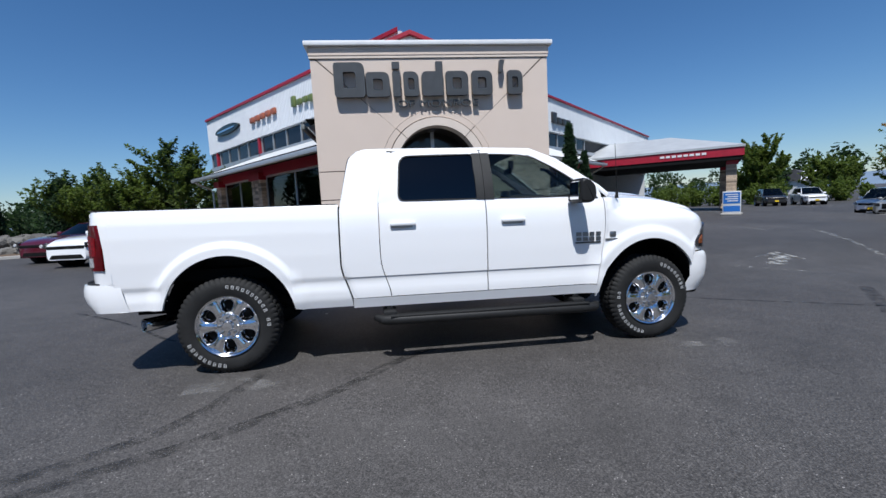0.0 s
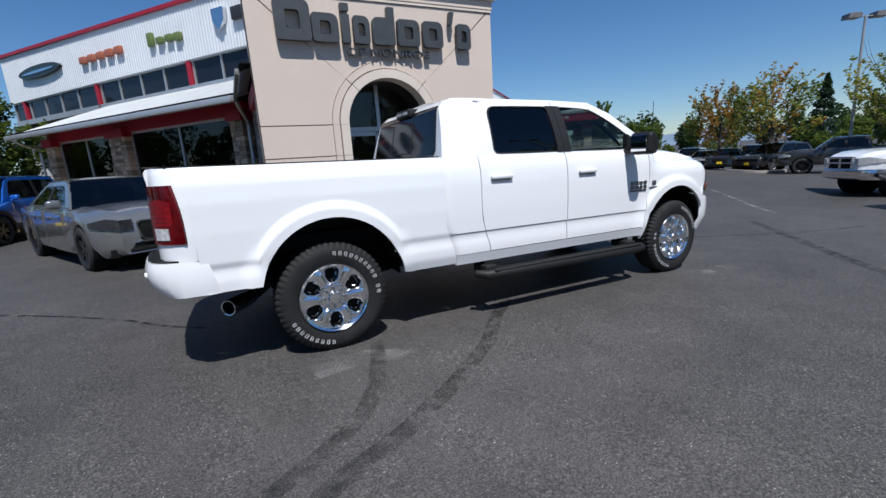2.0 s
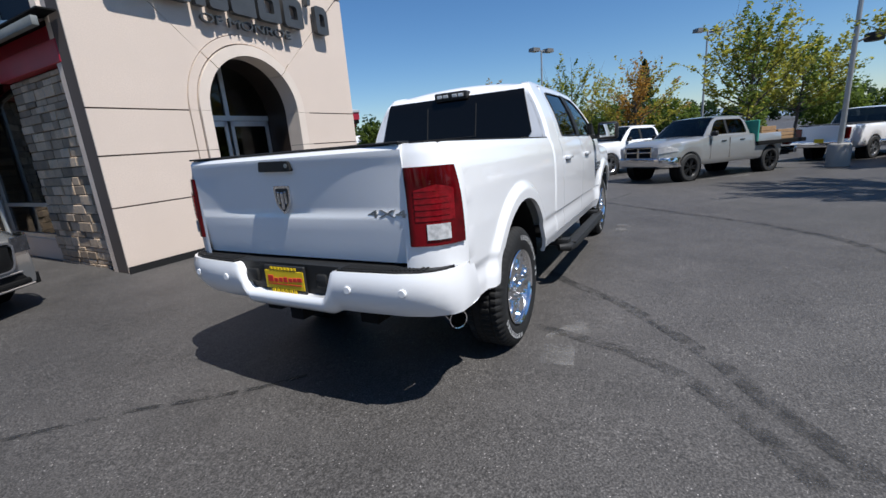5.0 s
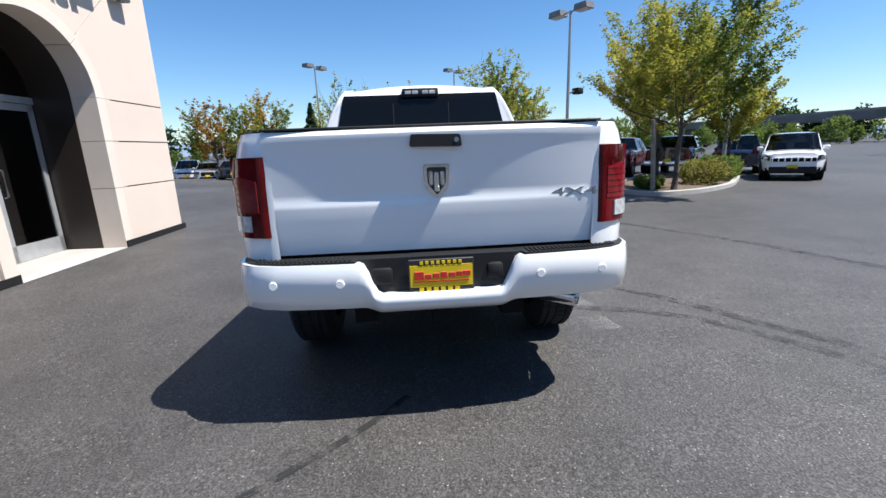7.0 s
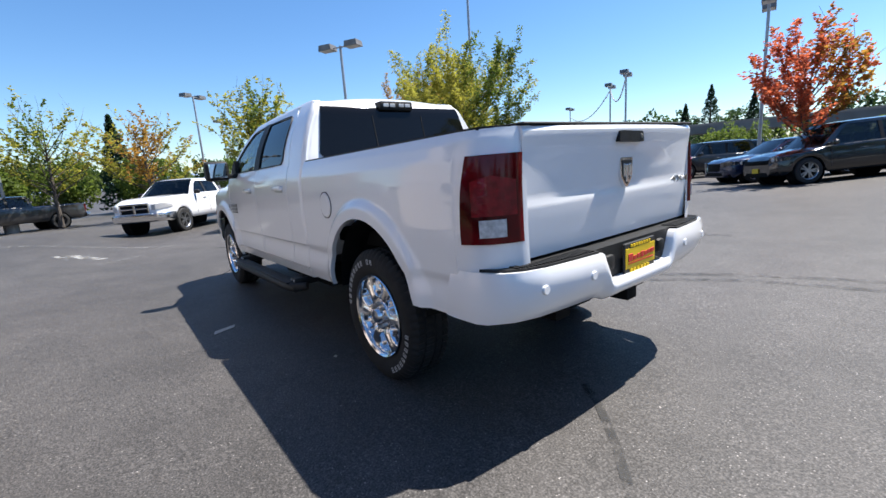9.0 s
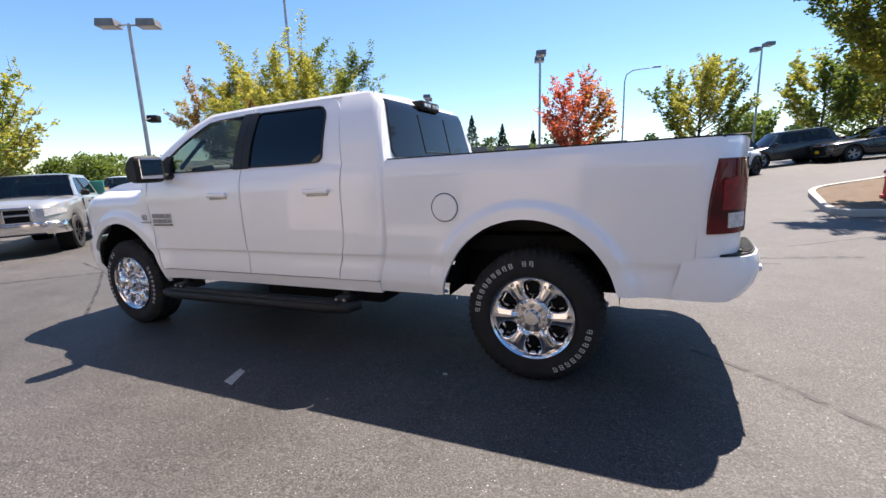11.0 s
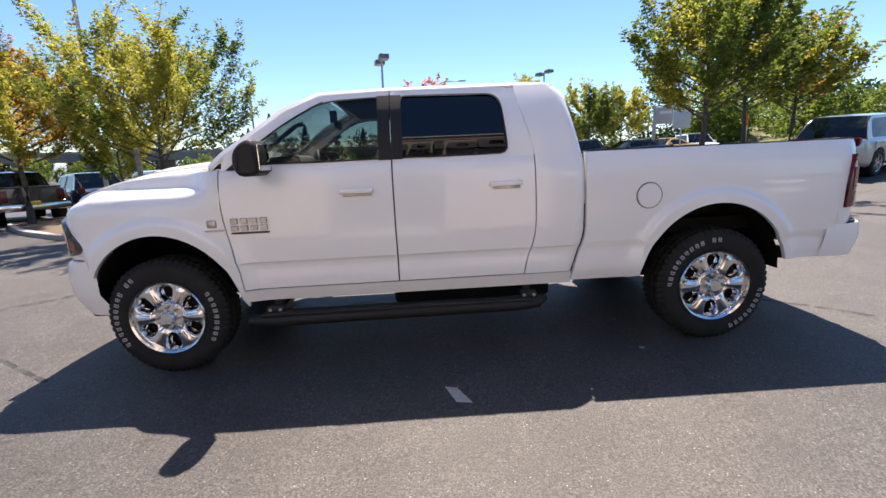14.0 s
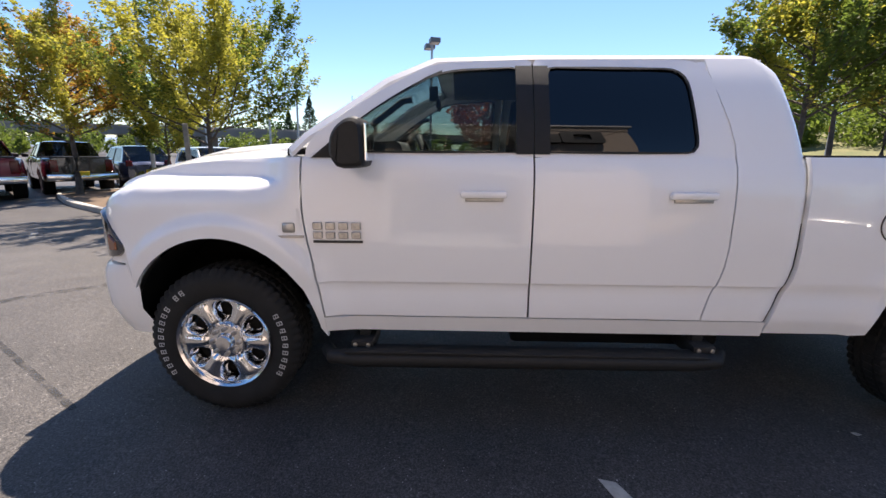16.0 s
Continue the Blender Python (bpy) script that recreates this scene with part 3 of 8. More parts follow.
for s in (-1, 1):
    # front fender, round to the grille
    cols = [(x, 1.0) for x in columns(3.415, 4.44, 13, ARCHES[1])] + NOSE
    truck_panel("front_fender", cols, lambda x: arch_z(x, 0.47) if x < 4.46 else 0.875, lambda x: interp(HOODLINE, x), s, truck, 22, (lambda z: 0.10 - 0.10 * smooth(1.2, 0.5, z), lambda z: 0.0), power=3, vs=lin(0, 0.6, 12) + lin(0.63, 1, 20), inset=shoulder)
    # doors
    truck_panel("front_door", [(x, 1) for x in lin(2.345, 3.505, 14)], lambda x: 0.60, lambda x: 1.43, s, truck, 22, (lambda z: 0.0, lambda z: -0.10 * smooth(1.2, 0.5, z)), vs=DOOR_V)
    truck_panel("rear_door", [(x, 1) for x in lin(1.36, 2.335, 12)], lambda x: 0.60, lambda x: 1.43, s, truck, 22, (lambda z: 0.085 * smooth(1.0, 0.58, z) ** 1.3, lambda z: 0.0), vs=DOOR_V)
    # cab corner behind the rear door
    bm = bmesh.new()
    us = [0, 0.04, 0.1, 0.2, 0.4, 0.7, 1.0]

    def corner(u, z):
        x0 = cab_x(z)
        x1 = 1.352 + 0.085 * smooth(1.0, 0.58, z) ** 1.3 + (0.10 * smooth(1.43, 1.93, z))
        x = x0 + (x1 - x0) * u
        return (x, s * (truck_w(1.2, z) - 0.022 * (1 - smooth(0, 0.10, u)) ** 2), z)
    sheet(bm, corner, us, [0.598, 0.62, 0.67, 0.71, 0.745, 0.776, 0.782, 0.790, 0.80, 0.84, 0.9, 1.0, 1.1, 1.2, 1.3, 1.38, 1.43, 1.5, 1.6, 1.7, 1.75, 1.79, 1.82, 1.85, 1.87, 1.89, 1.91, 1.93])
    flange(bm, dy=-s * 0.03)
    part("cab_corner", bm, M_WHITE, truck)
    bm = bmesh.new()
    sheet(bm, lambda x, z: (x, s * (truck_w(x, z) - 0.010), z), lin(1.33, 1.49, 4), lin(1.44, 1.93, 12))
    part("door_jamb", bm, M_WHITE, truck)
    truck_panel("rocker_panel", [(x, 1) for x in lin(1.10, 3.43, 14)], lambda x: 0.505, lambda x: 0.592, s, truck, 4, label="")
    # bed side, round to the tailgate
    cols = [(-1.066, 0.798), (-1.058, 0.825), (-1.042, 0.875), (-1.010, 0.925), (-0.962, 0.965), (-0.91, 0.987), (-0.85, 1.0), (-0.838, 1.0), (-0.832, 1.0)] + [(x, 1.0) for x in columns(-0.75, 0.93, 40, ARCHES[0])] + [(0.955, 1.0), (0.975, 1.0), (0.988, 1.0), (1.0, 1.0)]
    truck_panel("bed_side", cols, lambda x: (0.832 if x < -0.835 else 0.60) if x < -0.46 else arch_z(x, 0.525), lambda x: 1.437, s, truck, 44, (lambda z: 0.0, lambda z: 0.095 * smooth(0.92, 0.52, z)), power=5)
    bm = bmesh.new()
    prism(bm, [(0.985, s * 0.80), (0.985, s * 0.938), (-0.85, s * 0.938), (-0.95, s * 0.915), (-1.0, s * 0.87), (-1.015, s * 0.80)], XY, 1.431, 1.446)
    part("bed_rail_cap", bm, M_BLACKPLASTIC, truck, "black bed rail cap")
    bm = bmesh.new()
    box(bm, -0.98, 0.985, min(s * 0.78, s * 0.80), max(s * 0.78, s * 0.80), 1.06, 1.405)
    part("bed_wall", bm, M_WHITE, truck)
    # window frames, glass and black pillar
    for nm, outer, inner in (("front_door_frame", DOOR_FRONT, WIN_FRONT), ("rear_door_frame", DOOR_REAR, WIN_REAR)):
        bm = bmesh.new()
        o, i = resample(outer, 72), resample(inner, 72)
        k = min(range(72), key=lambda q: (Vector(i[q]) - Vector(o[0])).length)
        upper(bm, o, i[k:] + i[:k], s)
        part(nm, bm, M_WHITE, truck)
    for nm, pts, gl, lab in (("front_window", WIN_FRONT, G_CLEAR, "clear side window"), ("rear_window", WIN_REAR, G_TINT, "dark privacy glass")):
        bm = bmesh.new()
        zs = lin(min(p[1] for p in pts) + 0.001, max(p[1] for p in pts) - 0.001, 14)
        ends = {z: pane_ends(pts, z) for z in zs}
        for off in (0.008, 0.013):
            sheet(bm, lambda u, z: (ends[z][0] + (ends[z][1] - ends[z][0]) * u, s * (truck_w(2.0, z) - off), z), lin(0, 1, 5), zs)
        ob = part(nm, bm, gl, truck, lab)
        ob.visible_shadow = gl is G_TINT
    for pts in (round_poly([(2.262, 1.436), (2.262, 1.905), (2.338, 1.907), (2.338, 1.436)], [0.01] * 4), round_poly([(2.342, 1.436), (2.342, 1.907), (2.418, 1.905), (2.428, 1.436)], [0.01] * 4)):
        x0, x1 = min(p[0] for p in pts), max(p[0] for p in pts)
        bm = bmesh.new()
        sheet(bm, lambda z, u: (x0 + (x1 - x0) * u, s * (truck_w(2.3, z) + 0.005), z), lin(1.446, 1.893, 12), (0, 1))
        flange(bm, dy=-s * 0.02)
        part("pillar_trim", bm, M_BLACKPLASTIC, truck, "black pillar trim")
    bm = bmesh.new()
    for loop in (WIN_REAR, WIN_FRONT):
        lo = resample(loop, 64)
        c = Vector((sum(p[0] for p in lo) / 64, sum(p[1] for p in lo) / 64))
        big = [tuple(Vector(p) + (Vector(p) - c).normalized() * 0.006) for p in lo]
        small = [tuple(Vector(p) - (Vector(p) - c).normalized() * 0.006) for p in lo]
        a, b = ([bm.verts.new((p[0], s * (truck_w(p[0], max(1.4301, p[1])) + 0.003), p[1])) for p in L] for L in (big, small))
        for q in range(64):
            bm.faces.new((a[q], a[(q + 1) % 64], b[(q + 1) % 64], b[q]))
    flange(bm, dy=-s * 0.012)
    part("window_seal", bm, M_BLACKPLASTIC, truck, "black window seal")
    # handles
    for x in (1.565, 2.59):
        bm = bmesh.new()
        box(bm, x - 0.115, x + 0.115, min(s * 0.99, s * 1.022), max(s * 0.99, s * 1.022), 1.232, 1.268, 0.012)
        hd = part("door_handle", bm, M_WHITE, truck, "white door handle")
        bm = bmesh.new()
        box(bm, x - 0.10, x + 0.09, min(s * 0.985, s * 1.0), max(s * 0.985, s * 1.0), 1.214, 1.236, 0.004)
        part("handle_recess", bm, M_STEEL, hd)
    # badges as plain bars
    yy = 0.996
    for z0, z1, parts in ((1.066, 1.105, 4), (1.020, 1.056, 4)):
        for k in range(parts):
            x0 = 3.205 + k * 0.066
            bm = bmesh.new()
            box(bm, x0 + 0.004, x0 + 0.052, min(s * yy, s * (yy + 0.012)), max(s * yy, s * (yy + 0.012)), z0, z1, 0.003, 1)
            part("badge_bar", bm, M_BADGE, truck, "chrome badge bar")
    bm = boxes((3.20, 3.455, min(s * yy, s * 1.004), max(s * yy, s * 1.004), 0.998, 1.010))
    part("badge_strip", bm, M_PLATEBLACK, truck, "thin dark badge strip")
    bm = boxes((3.505, 3.655, min(s * 0.99, s * 1.006), max(s * 0.99, s * 1.006), 1.022, 1.034), (3.55, 3.615, min(s * 0.99, s * 1.006), max(s * 0.99, s * 1.006), 1.048, 1.10, 0.01))
    part("fender_badge", bm, M_STEEL, truck, "small grey fender badge")
    # mirror
    bm = bmesh.new()
    prism(bm, [(3.19, 1.425), (3.46, 1.425), (3.30, 1.55), (3.19, 1.60)], XZ, s * 0.900, s * 0.952)
    box(bm, 3.15, 3.27, min(s * 0.93, s * 1.07), max(s * 0.93, s * 1.07), 1.40, 1.455, 0.02)
    arm = part("mirror_arm", bm, M_BLACKPLASTIC, truck, "black mirror arm")
    bm = bmesh.new()
    y0, y1 = min(s * 1.03, s * 1.27), max(s * 1.03, s * 1.27)
    o = resample(round_poly([(3.125, 1.385), (3.135, 1.60), (3.20, 1.605), (3.275, 1.54), (3.285, 1.42), (3.24, 1.38)], [0.03, 0.03, 0.04, 0.05, 0.05, 0.03]), 32)
    rows = [[bm.verts.new((3.20 + (p[0] - 3.20) * k, y, 1.49 + (p[1] - 1.49) * k)) for p in o] for y, k in ((y0, 0.80), (y0 + 0.012, 0.93), (y0 + 0.04, 1.0), (y1 - 0.04, 1.0), (y1 - 0.012, 0.93), (y1, 0.80))]
    for p, q in zip(rows, rows[1:]):
        for i in range(32):
            bm.faces.new((p[i], p[(i + 1) % 32], q[(i + 1) % 32], q[i]))
    bm.faces.new(rows[0]), bm.faces.new(rows[-1])
    hm = part("mirror_housing", bm, M_BLACKPLASTIC, truck, "large black door mirror")
    bm = boxes((3.116, 3.128, y0 + 0.03, y1 - 0.03, 1.415, 1.575, 0.004, 1))
    part("mirror_glass", bm, mat("mirror", 0.8, 0.02, 1.0), hm, "mirror glass")
    # lamps
    bm = bmesh.new()
    tail = [(-0.880, 0.999), (-0.905, 0.989), (-0.935, 0.977), (-0.965, 0.963), (-1.010, 0.925), (-1.042, 0.875), (-1.061, 0.828), (-1.069, 0.803)]

    def tl(i, v):
        x, k = tail[i]
        z = 0.955 + 0.375 * v
        if i < 3:
            x = -0.935 + (x + 0.935) * (1 + 0.25 * math.sin(math.pi * v) - 0.85 * v)
        return (x - 0.008, s * (truck_w(x, z) * k + 0.008), z)
    sheet(bm, tl, range(8), lin(0, 1, 10))
    flange(bm, dx=0.02, dy=-s * 0.03)
    lamp = part("tail_lamp", bm, M_RED_LENS, truck, "dark red tail lamp", sharp=60)
    bm = bmesh.new()

    def rev(i, v):
        x, k = tail[i]
        z = 0.985 + 0.075 * v
        return (x - 0.013, s * (truck_w(x, z) * k + 0.013), z)
    b2 = bmesh.new()
    sheet(b2, lambda i, v: (tail[i][0] - 0.0105, s * (truck_w(tail[i][0], 1.1) * tail[i][1] + 0.0100), 1.075 + (0.17 - 0.012 * abs(i - 4)) * v), range(2, 7), lin(0, 1, 4))
    flange(b2, dx=0.004, dy=-s * 0.004)
    band = part("brake_lens", b2, M_RED_BAR, lamp, "bright red brake lens")
    for z0 in lin(1.10, 1.215, 4):
        b2 = bmesh.new()
        sheet(b2, lambda i, v: (tail[i][0] - 0.0125, s * (truck_w(tail[i][0], z0) * tail[i][1] + 0.0118), z0 + 0.007 * v), range(3, 7), lin(0, 1, 2))
        flange(b2, dx=0.003, dy=-s * 0.003)
        part("lamp_rib", b2, M_RED_BAR, band, "bright red lamp rib")
    sheet(bm, rev, range(3, 6), lin(0, 1, 3))
    flange(bm, dx=0.01, dy=-s * 0.01)
    part("reversing_lamp", bm, M_CLEAR_LENS, lamp, "clear reversing lens")
    bm = bmesh.new()
    head = [(4.445, 1.0, 0.945, 0.955), (4.49, 0.998, 0.912, 1.01), (4.535, 0.983, 0.905, 1.075), (4.58, 0.955, 0.90, 1.115), (4.63, 0.91, 0.90, 1.135), (4.67, 0.84, 0.90, 1.145), (4.70, 0.77, 0.90, 1.15), (4.72, 0.70, 0.90, 1.15)]
    sheet(bm, lambda i, v: (head[i][0] + 0.012, s * (truck_w(head[i][0], 1.1) * head[i][1] + 0.008), head[i][2] + (head[i][3] - head[i][2]) * v), range(8), lin(0, 1, 6))
    flange(bm, dx=-0.02, dy=-s * 0.03)
    hl = part("headlamp", bm, M_LAMP_DARK, truck, "smoked headlamp")
    bm = bmesh.new()
    sheet(bm, lambda i, v: (head[i][0] + 0.02, s * (truck_w(head[i][0], 1.1) * head[i][1] + 0.013), 0.945 + 0.04 * i * v), range(1, 3), lin(0, 1, 2))
    flange(bm, dx=-0.01, dy=-s * 0.01)
    part("side_marker", bm, M_AMBER, hl, "amber side marker")
    # wheel well
    for cx, cz, r in ARCHES:
        bm = bmesh.new()
        a = [(cx + (r + 0.004) * math.cos(t), cz + (r + 0.004) * math.sin(t)) for t in lin(0.0, math.pi, 26)]
        rows = [[bm.verts.new((x, s * y, z)) for x, z in a] for y in (0.55, 0.94)]
        for q in range(len(a) - 1):
            bm.faces.new((rows[0][q], rows[0][q + 1], rows[1][q + 1], rows[1][q]))
        bm.faces.new(rows[0])
        part("wheel_liner", bm, M_DARK, truck, "black wheel liner")
    # running board
    bm = bmesh.new()
    pts = [(1.30, s * 0.95, 0.40), (1.36, s * 1.03, 0.395), (1.5, s * 1.055, 0.395), (3.25, s * 1.055, 0.385), (3.38, s * 1.03, 0.385), (3.43, s * 0.95, 0.39)]
    tube(bm, pts, [0.035, 0.042, 0.045, 0.045, 0.042, 0.035], 12)
    rb = part("running_board", bm, M_BLACKPLASTIC, truck, "black tubular running board")
    bm = boxes((1.42, 3.30, min(s * 0.985, s * 1.09), max(s * 0.985, s * 1.09), 0.425, 0.44, 0.005))
    part("step_pad", bm, M_BLACKPLASTIC, rb)
    for x in (1.42, 3.22):
        bm = boxes((x - 0.06, x + 0.06, min(s * 0.80, s * 1.03), max(s * 0.80, s * 1.03), 0.40, 0.47, 0.01), (x - 0.03, x + 0.03, min(s * 0.90, s * 0.95), max(s * 0.90, s * 0.95), 0.43, 0.55, 0.008))
        part("step_bracket", bm, M_BLACKPLASTIC, rb)
        for dx in (-0.035, 0.035):
            bm = bmesh.new()
            lathe(bm, [(0.001, 0.012), (0.012, 0.010), (0.013, 0.0)], 8, (x + dx, s * 1.026, 0.45))
            part("bracket_bolt", bm, M_STEEL, rb)
    # wheels
    for cx, turn in ((0.02, -107 if s > 0 else -18), (4.0, -143 if s > 0 else 173)):
        wheel("wheel", truck, pose(cx, s * 0.845, 0.42) @ (Matrix.Identity(4) if s > 0 else pose(0, 0, 0, 0, 0, 180)), turn)
    # inner door trim
    bm = boxes((1.45, 3.40, min(s * 0.87, s * 0.90), max(s * 0.87, s * 0.90), 0.60, 1.44, 0.01), (2.42, 3.25, min(s * 0.80, s * 0.88), max(s * 0.80, s * 0.88), 1.10, 1.18, 0.02))
    part("door_trim", bm, M_DASH, truck, "dark inner door trim")
    # A pillar and roof rail
    bm = bmesh.new()
    outer = [(1.195, 1.918), (1.24, 1.926), (1.35, 1.93), (1.8, 1.93), (2.36, 1.93), (2.83, 1.916), (3.08, 1.805), (3.48, 1.525), (3.56, 1.45)]
    rows = [[], [], []]
    for x, z in outer:
        y = truck_w(x, min(z, 1.93))
        rows[0].append(bm.verts.new((x, s * y, z)))
        rows[1].append(bm.verts.new((x + 0.02, s * (y - 0.02), z + 0.022)))
        rows[2].append(bm.verts.new((x + 0.045, s * (y - 0.085), z + 0.028)))
    for a, b in zip(rows, rows[1:]):
        for q in range(len(a) - 1):
            bm.faces.new((a[q], a[q + 1], b[q + 1], b[q]))
    flange(bm, dz=-0.025)
    part("windscreen_pillar", bm, M_WHITE, truck)

# fuel cap on the left bed side
bm = bmesh.new()
lathe(bm, [(0.001, 0.0), (0.082, 0.0), (0.086, -0.004), (0.086, -0.02)], 40, (0.555, 1.0035, 1.115))
part("fuel_door", bm, M_WHITE, truck, "round white fuel door")
bm = bmesh.new()
lathe(bm, [(0.087, -0.002), (0.091, -0.0005), (0.093, -0.01)], 40, (0.555, 1.0005, 1.115))
part("fuel_door_gap", bm, M_GROOVE, truck)

# hood, cowl, windscreen, roof
bm = bmesh.new()


def hood(u, v):
    a = abs(v)
    x = 3.515 + u * (1.205 + 0.055 * (1 - a * a))
    k = interp(NOSE, min(x, 4.72))
    zt = interp(HOODLINE, x)
    y = v * (truck_w(x, zt) * k - shoulder(x, zt)) * 0.997
    z = zt + 0.028 * (1 - smooth(0.82, 1.0, a)) + 0.036 * (1 - smooth(0.45, 0.95, a)) + 0.028 * (1 - smooth(0.36, 0.50, a)) * smooth(4.7, 4.3, x) - 0.012 * math.exp(-((a - 0.83) / 0.012) ** 2)
    return (x, y, z - 0.01 * smooth(4.5, 4.75, x))


sheet(bm, hood, lin(0, 1, 22), sorted({*lin(-1, 1, 40), -0.83, 0.83, -0.815, 0.815, -0.845, 0.845}))
flange(bm, dz=-0.03)
part("hood", bm, M_WHITE, truck, "white hood with a raised centre")
bm = boxes((3.47, 3.62, -0.86, 0.86, 1.40, 1.478, 0.02))
part("cowl", bm, M_BLACKPLASTIC, truck, "black cowl")
bm = bmesh.new()
sheet(bm, lambda u, v: (3.60 - 0.80 * u + 0.10 * (1 - v * v) * (1 - 0.4 * u), v * (0.83 - 0.13 * u), 1.462 + 0.455 * u + 0.012 * (1 - v * v)), lin(0, 1, 8), lin(-1, 1, 12))
part("windscreen", bm, G_CLEAR, truck, "clear windscreen").visible_shadow = False
for y in (0.35, -0.3):
    bm = bmesh.new()
    tube(bm, [(3.66, y + 0.25, 1.485), (3.64, y, 1.51), (3.62, y - 0.3, 1.515)], 0.009, 6)
    part("wiper", bm, M_BLACKPLASTIC, truck, "black wiper")
bm = bmesh.new()


def roof(u, v):
    x = 1.168 + 1.672 * u
    half = truck_w(2.0, 1.93)
    z = 1.928 + 0.062 * (1 - v * v) - 0.062 * (1 - v * v) * max(0, 1 - u / 0.10) ** 2.2 - 0.004 * max(0, 1 - u / 0.05) - 0.02 * smooth(0.85, 1.0, u) + 0.006 * math.cos(v * 14) * smooth(0.05, 0.2, u) * smooth(1.0, 0.9, u) * (1 - v * v)
    return (x + 0.02 * (1 - v * v) * smooth(0.8, 1, u), v * half * (1 - 0.02 * smooth(0.9, 1, u)), z)


sheet(bm, roof, [0, 0.015, 0.03, 0.06, 0.1] + lin(0.2, 1, 8), lin(-1, 1, 28))
flange(bm, dz=-0.02)
part("roof", bm, M_WHITE, truck, "white cab roof")
bm = bmesh.new()
sheet(bm, lambda z, v: (cab_x(z), v * (truck_w(1.2, z) - 0.045), z), [0.6, 1.0, 1.43, 1.5, 1.6, 1.7, 1.78, 1.82, 1.86, 1.89, 1.91, 1.925], lin(-1, 1, 8))
part("cab_back", bm, M_WHITE, truck)
bm = bmesh.new()
sheet(bm, lambda z, v: (cab_x(z) - 0.012, v * (0.80 - 0.22 * (z - 1.46)) * (1 - 0.05 * smooth(1.50, 1.46, z)), z), [1.46, 1.475, 1.5, 1.6, 1.7, 1.78, 1.82, 1.86, 1.88], lin(-1, 1, 6))
flange(bm, dx=0.012)
part("back_window", bm, mat("black_glass", 0.005, 0.05, spec=0.3), truck, "dark tinted back window")
bm = bmesh.new()
for y in (-0.257, 0.257):
    tube(bm, [(cab_x(z) - 0.012, y, z) for z in lin(1.50, 1.80, 6)], 0.006, 5)
tube(bm, [(cab_x(1.5) - 0.012, -0.257, 1.5), (cab_x(1.5) - 0.012, 0.257, 1.5)], 0.006, 5)
part("slider_frame", bm, M_BLACKPLASTIC, truck, "thin sliding window frame")
bm = bmesh.new()
box(bm, 1.065, 1.20, -0.17, 0.17, 1.85, 1.928, 0.014)
ch = part("high_brake_lamp", bm, M_BLACKPLASTIC, truck, "black high-mounted brake lamp")
for y in (-0.14, -0.075, 0.02, 0.085):
    part("lamp_lens", boxes((1.059, 1.067, y, y + 0.055, 1.875, 1.905, 0.004, 1)), M_CLEAR_LENS, ch)
bm = bmesh.new()
prism(bm, [(2.62, 1.985), (2.72, 1.985), (2.66, 2.03), (2.635, 2.03)], XZ, -0.015, 0.015)
part("roof_antenna", bm, M_BLACKPLASTIC, truck, "black shark-fin antenna")
bm = bmesh.new()
tube(bm, [(3.70, -0.86, 1.42), (3.70, -0.865, 1.48)], [0.02, 0.012], 8)
tube(bm, [(3.70, -0.865, 1.48), (3.67, -0.88, 1.95)], 0.003, 5)
part("antenna", bm, M_BLACKPLASTIC, truck, "thin black aerial")

# front end
bm = bmesh.new()
cols = [(4.72, 0.70), (4.75, 0.5), (4.77, 0.25), (4.775, 0.0), (4.77, -0.25), (4.75, -0.5), (4.72, -0.70)]
sheet(bm, lambda i, z: (cols[i][0] + 0.01, cols[i][1] * 0.98, z), range(7), lin(0.88, 1.20, 4))
flange(bm, dx=-0.05)
gr = part("grille", bm, M_DARK, truck, "dark grille")
for q in ((4.74, 4.80, -0.60, 0.60, 1.15, 1.195, 0.015), (4.75, 4.81, -0.60, 0.60, 1.01, 1.05, 0.012), (4.75, 4.81, -0.05, 0.05, 0.90, 1.16, 0.015)):
    part("grille_bar", boxes(q), M_CHROME, gr, "chrome grille crossbar")
bm = bmesh.new()
fb = [(4.475, 0.992), (4.53, 0.985), (4.59, 0.962), (4.64, 0.92), (4.69, 0.85), (4.75, 0.74), (4.81, 0.58), (4.85, 0.35), (4.86, 0.0)]
fb = fb + [(x, -k) for x, k in fb[-2::-1]]
prof = [(0.46, -0.05), (0.50, -0.02), (0.62, 0.008), (0.74, 0.02), (0.81, 0.014), (0.845, -0.002), (0.862, -0.03)]
sheet(bm, lambda i, j: (fb[i][0] + prof[j][1] * smooth(4.48, 4.60, fb[i][0]) - 0.05 * smooth(0.62, 0.46, prof[j][0]) * smooth(4.60, 4.475, fb[i][0]), fb[i][1] * (1 - 0.05 * smooth(0.62, 0.46, prof[j][0])), prof[j][0]), range(len(fb)), range(7))
flange(bm, dx=-0.06)
part("front_bumper", bm, M_WHITE, truck, "white front bumper")
bm = boxes((4.42, 4.66, -0.80, 0.80, 0.40, 0.475, 0.03))
part("air_dam", bm, M_BLACKPLASTIC, truck, "black air dam")

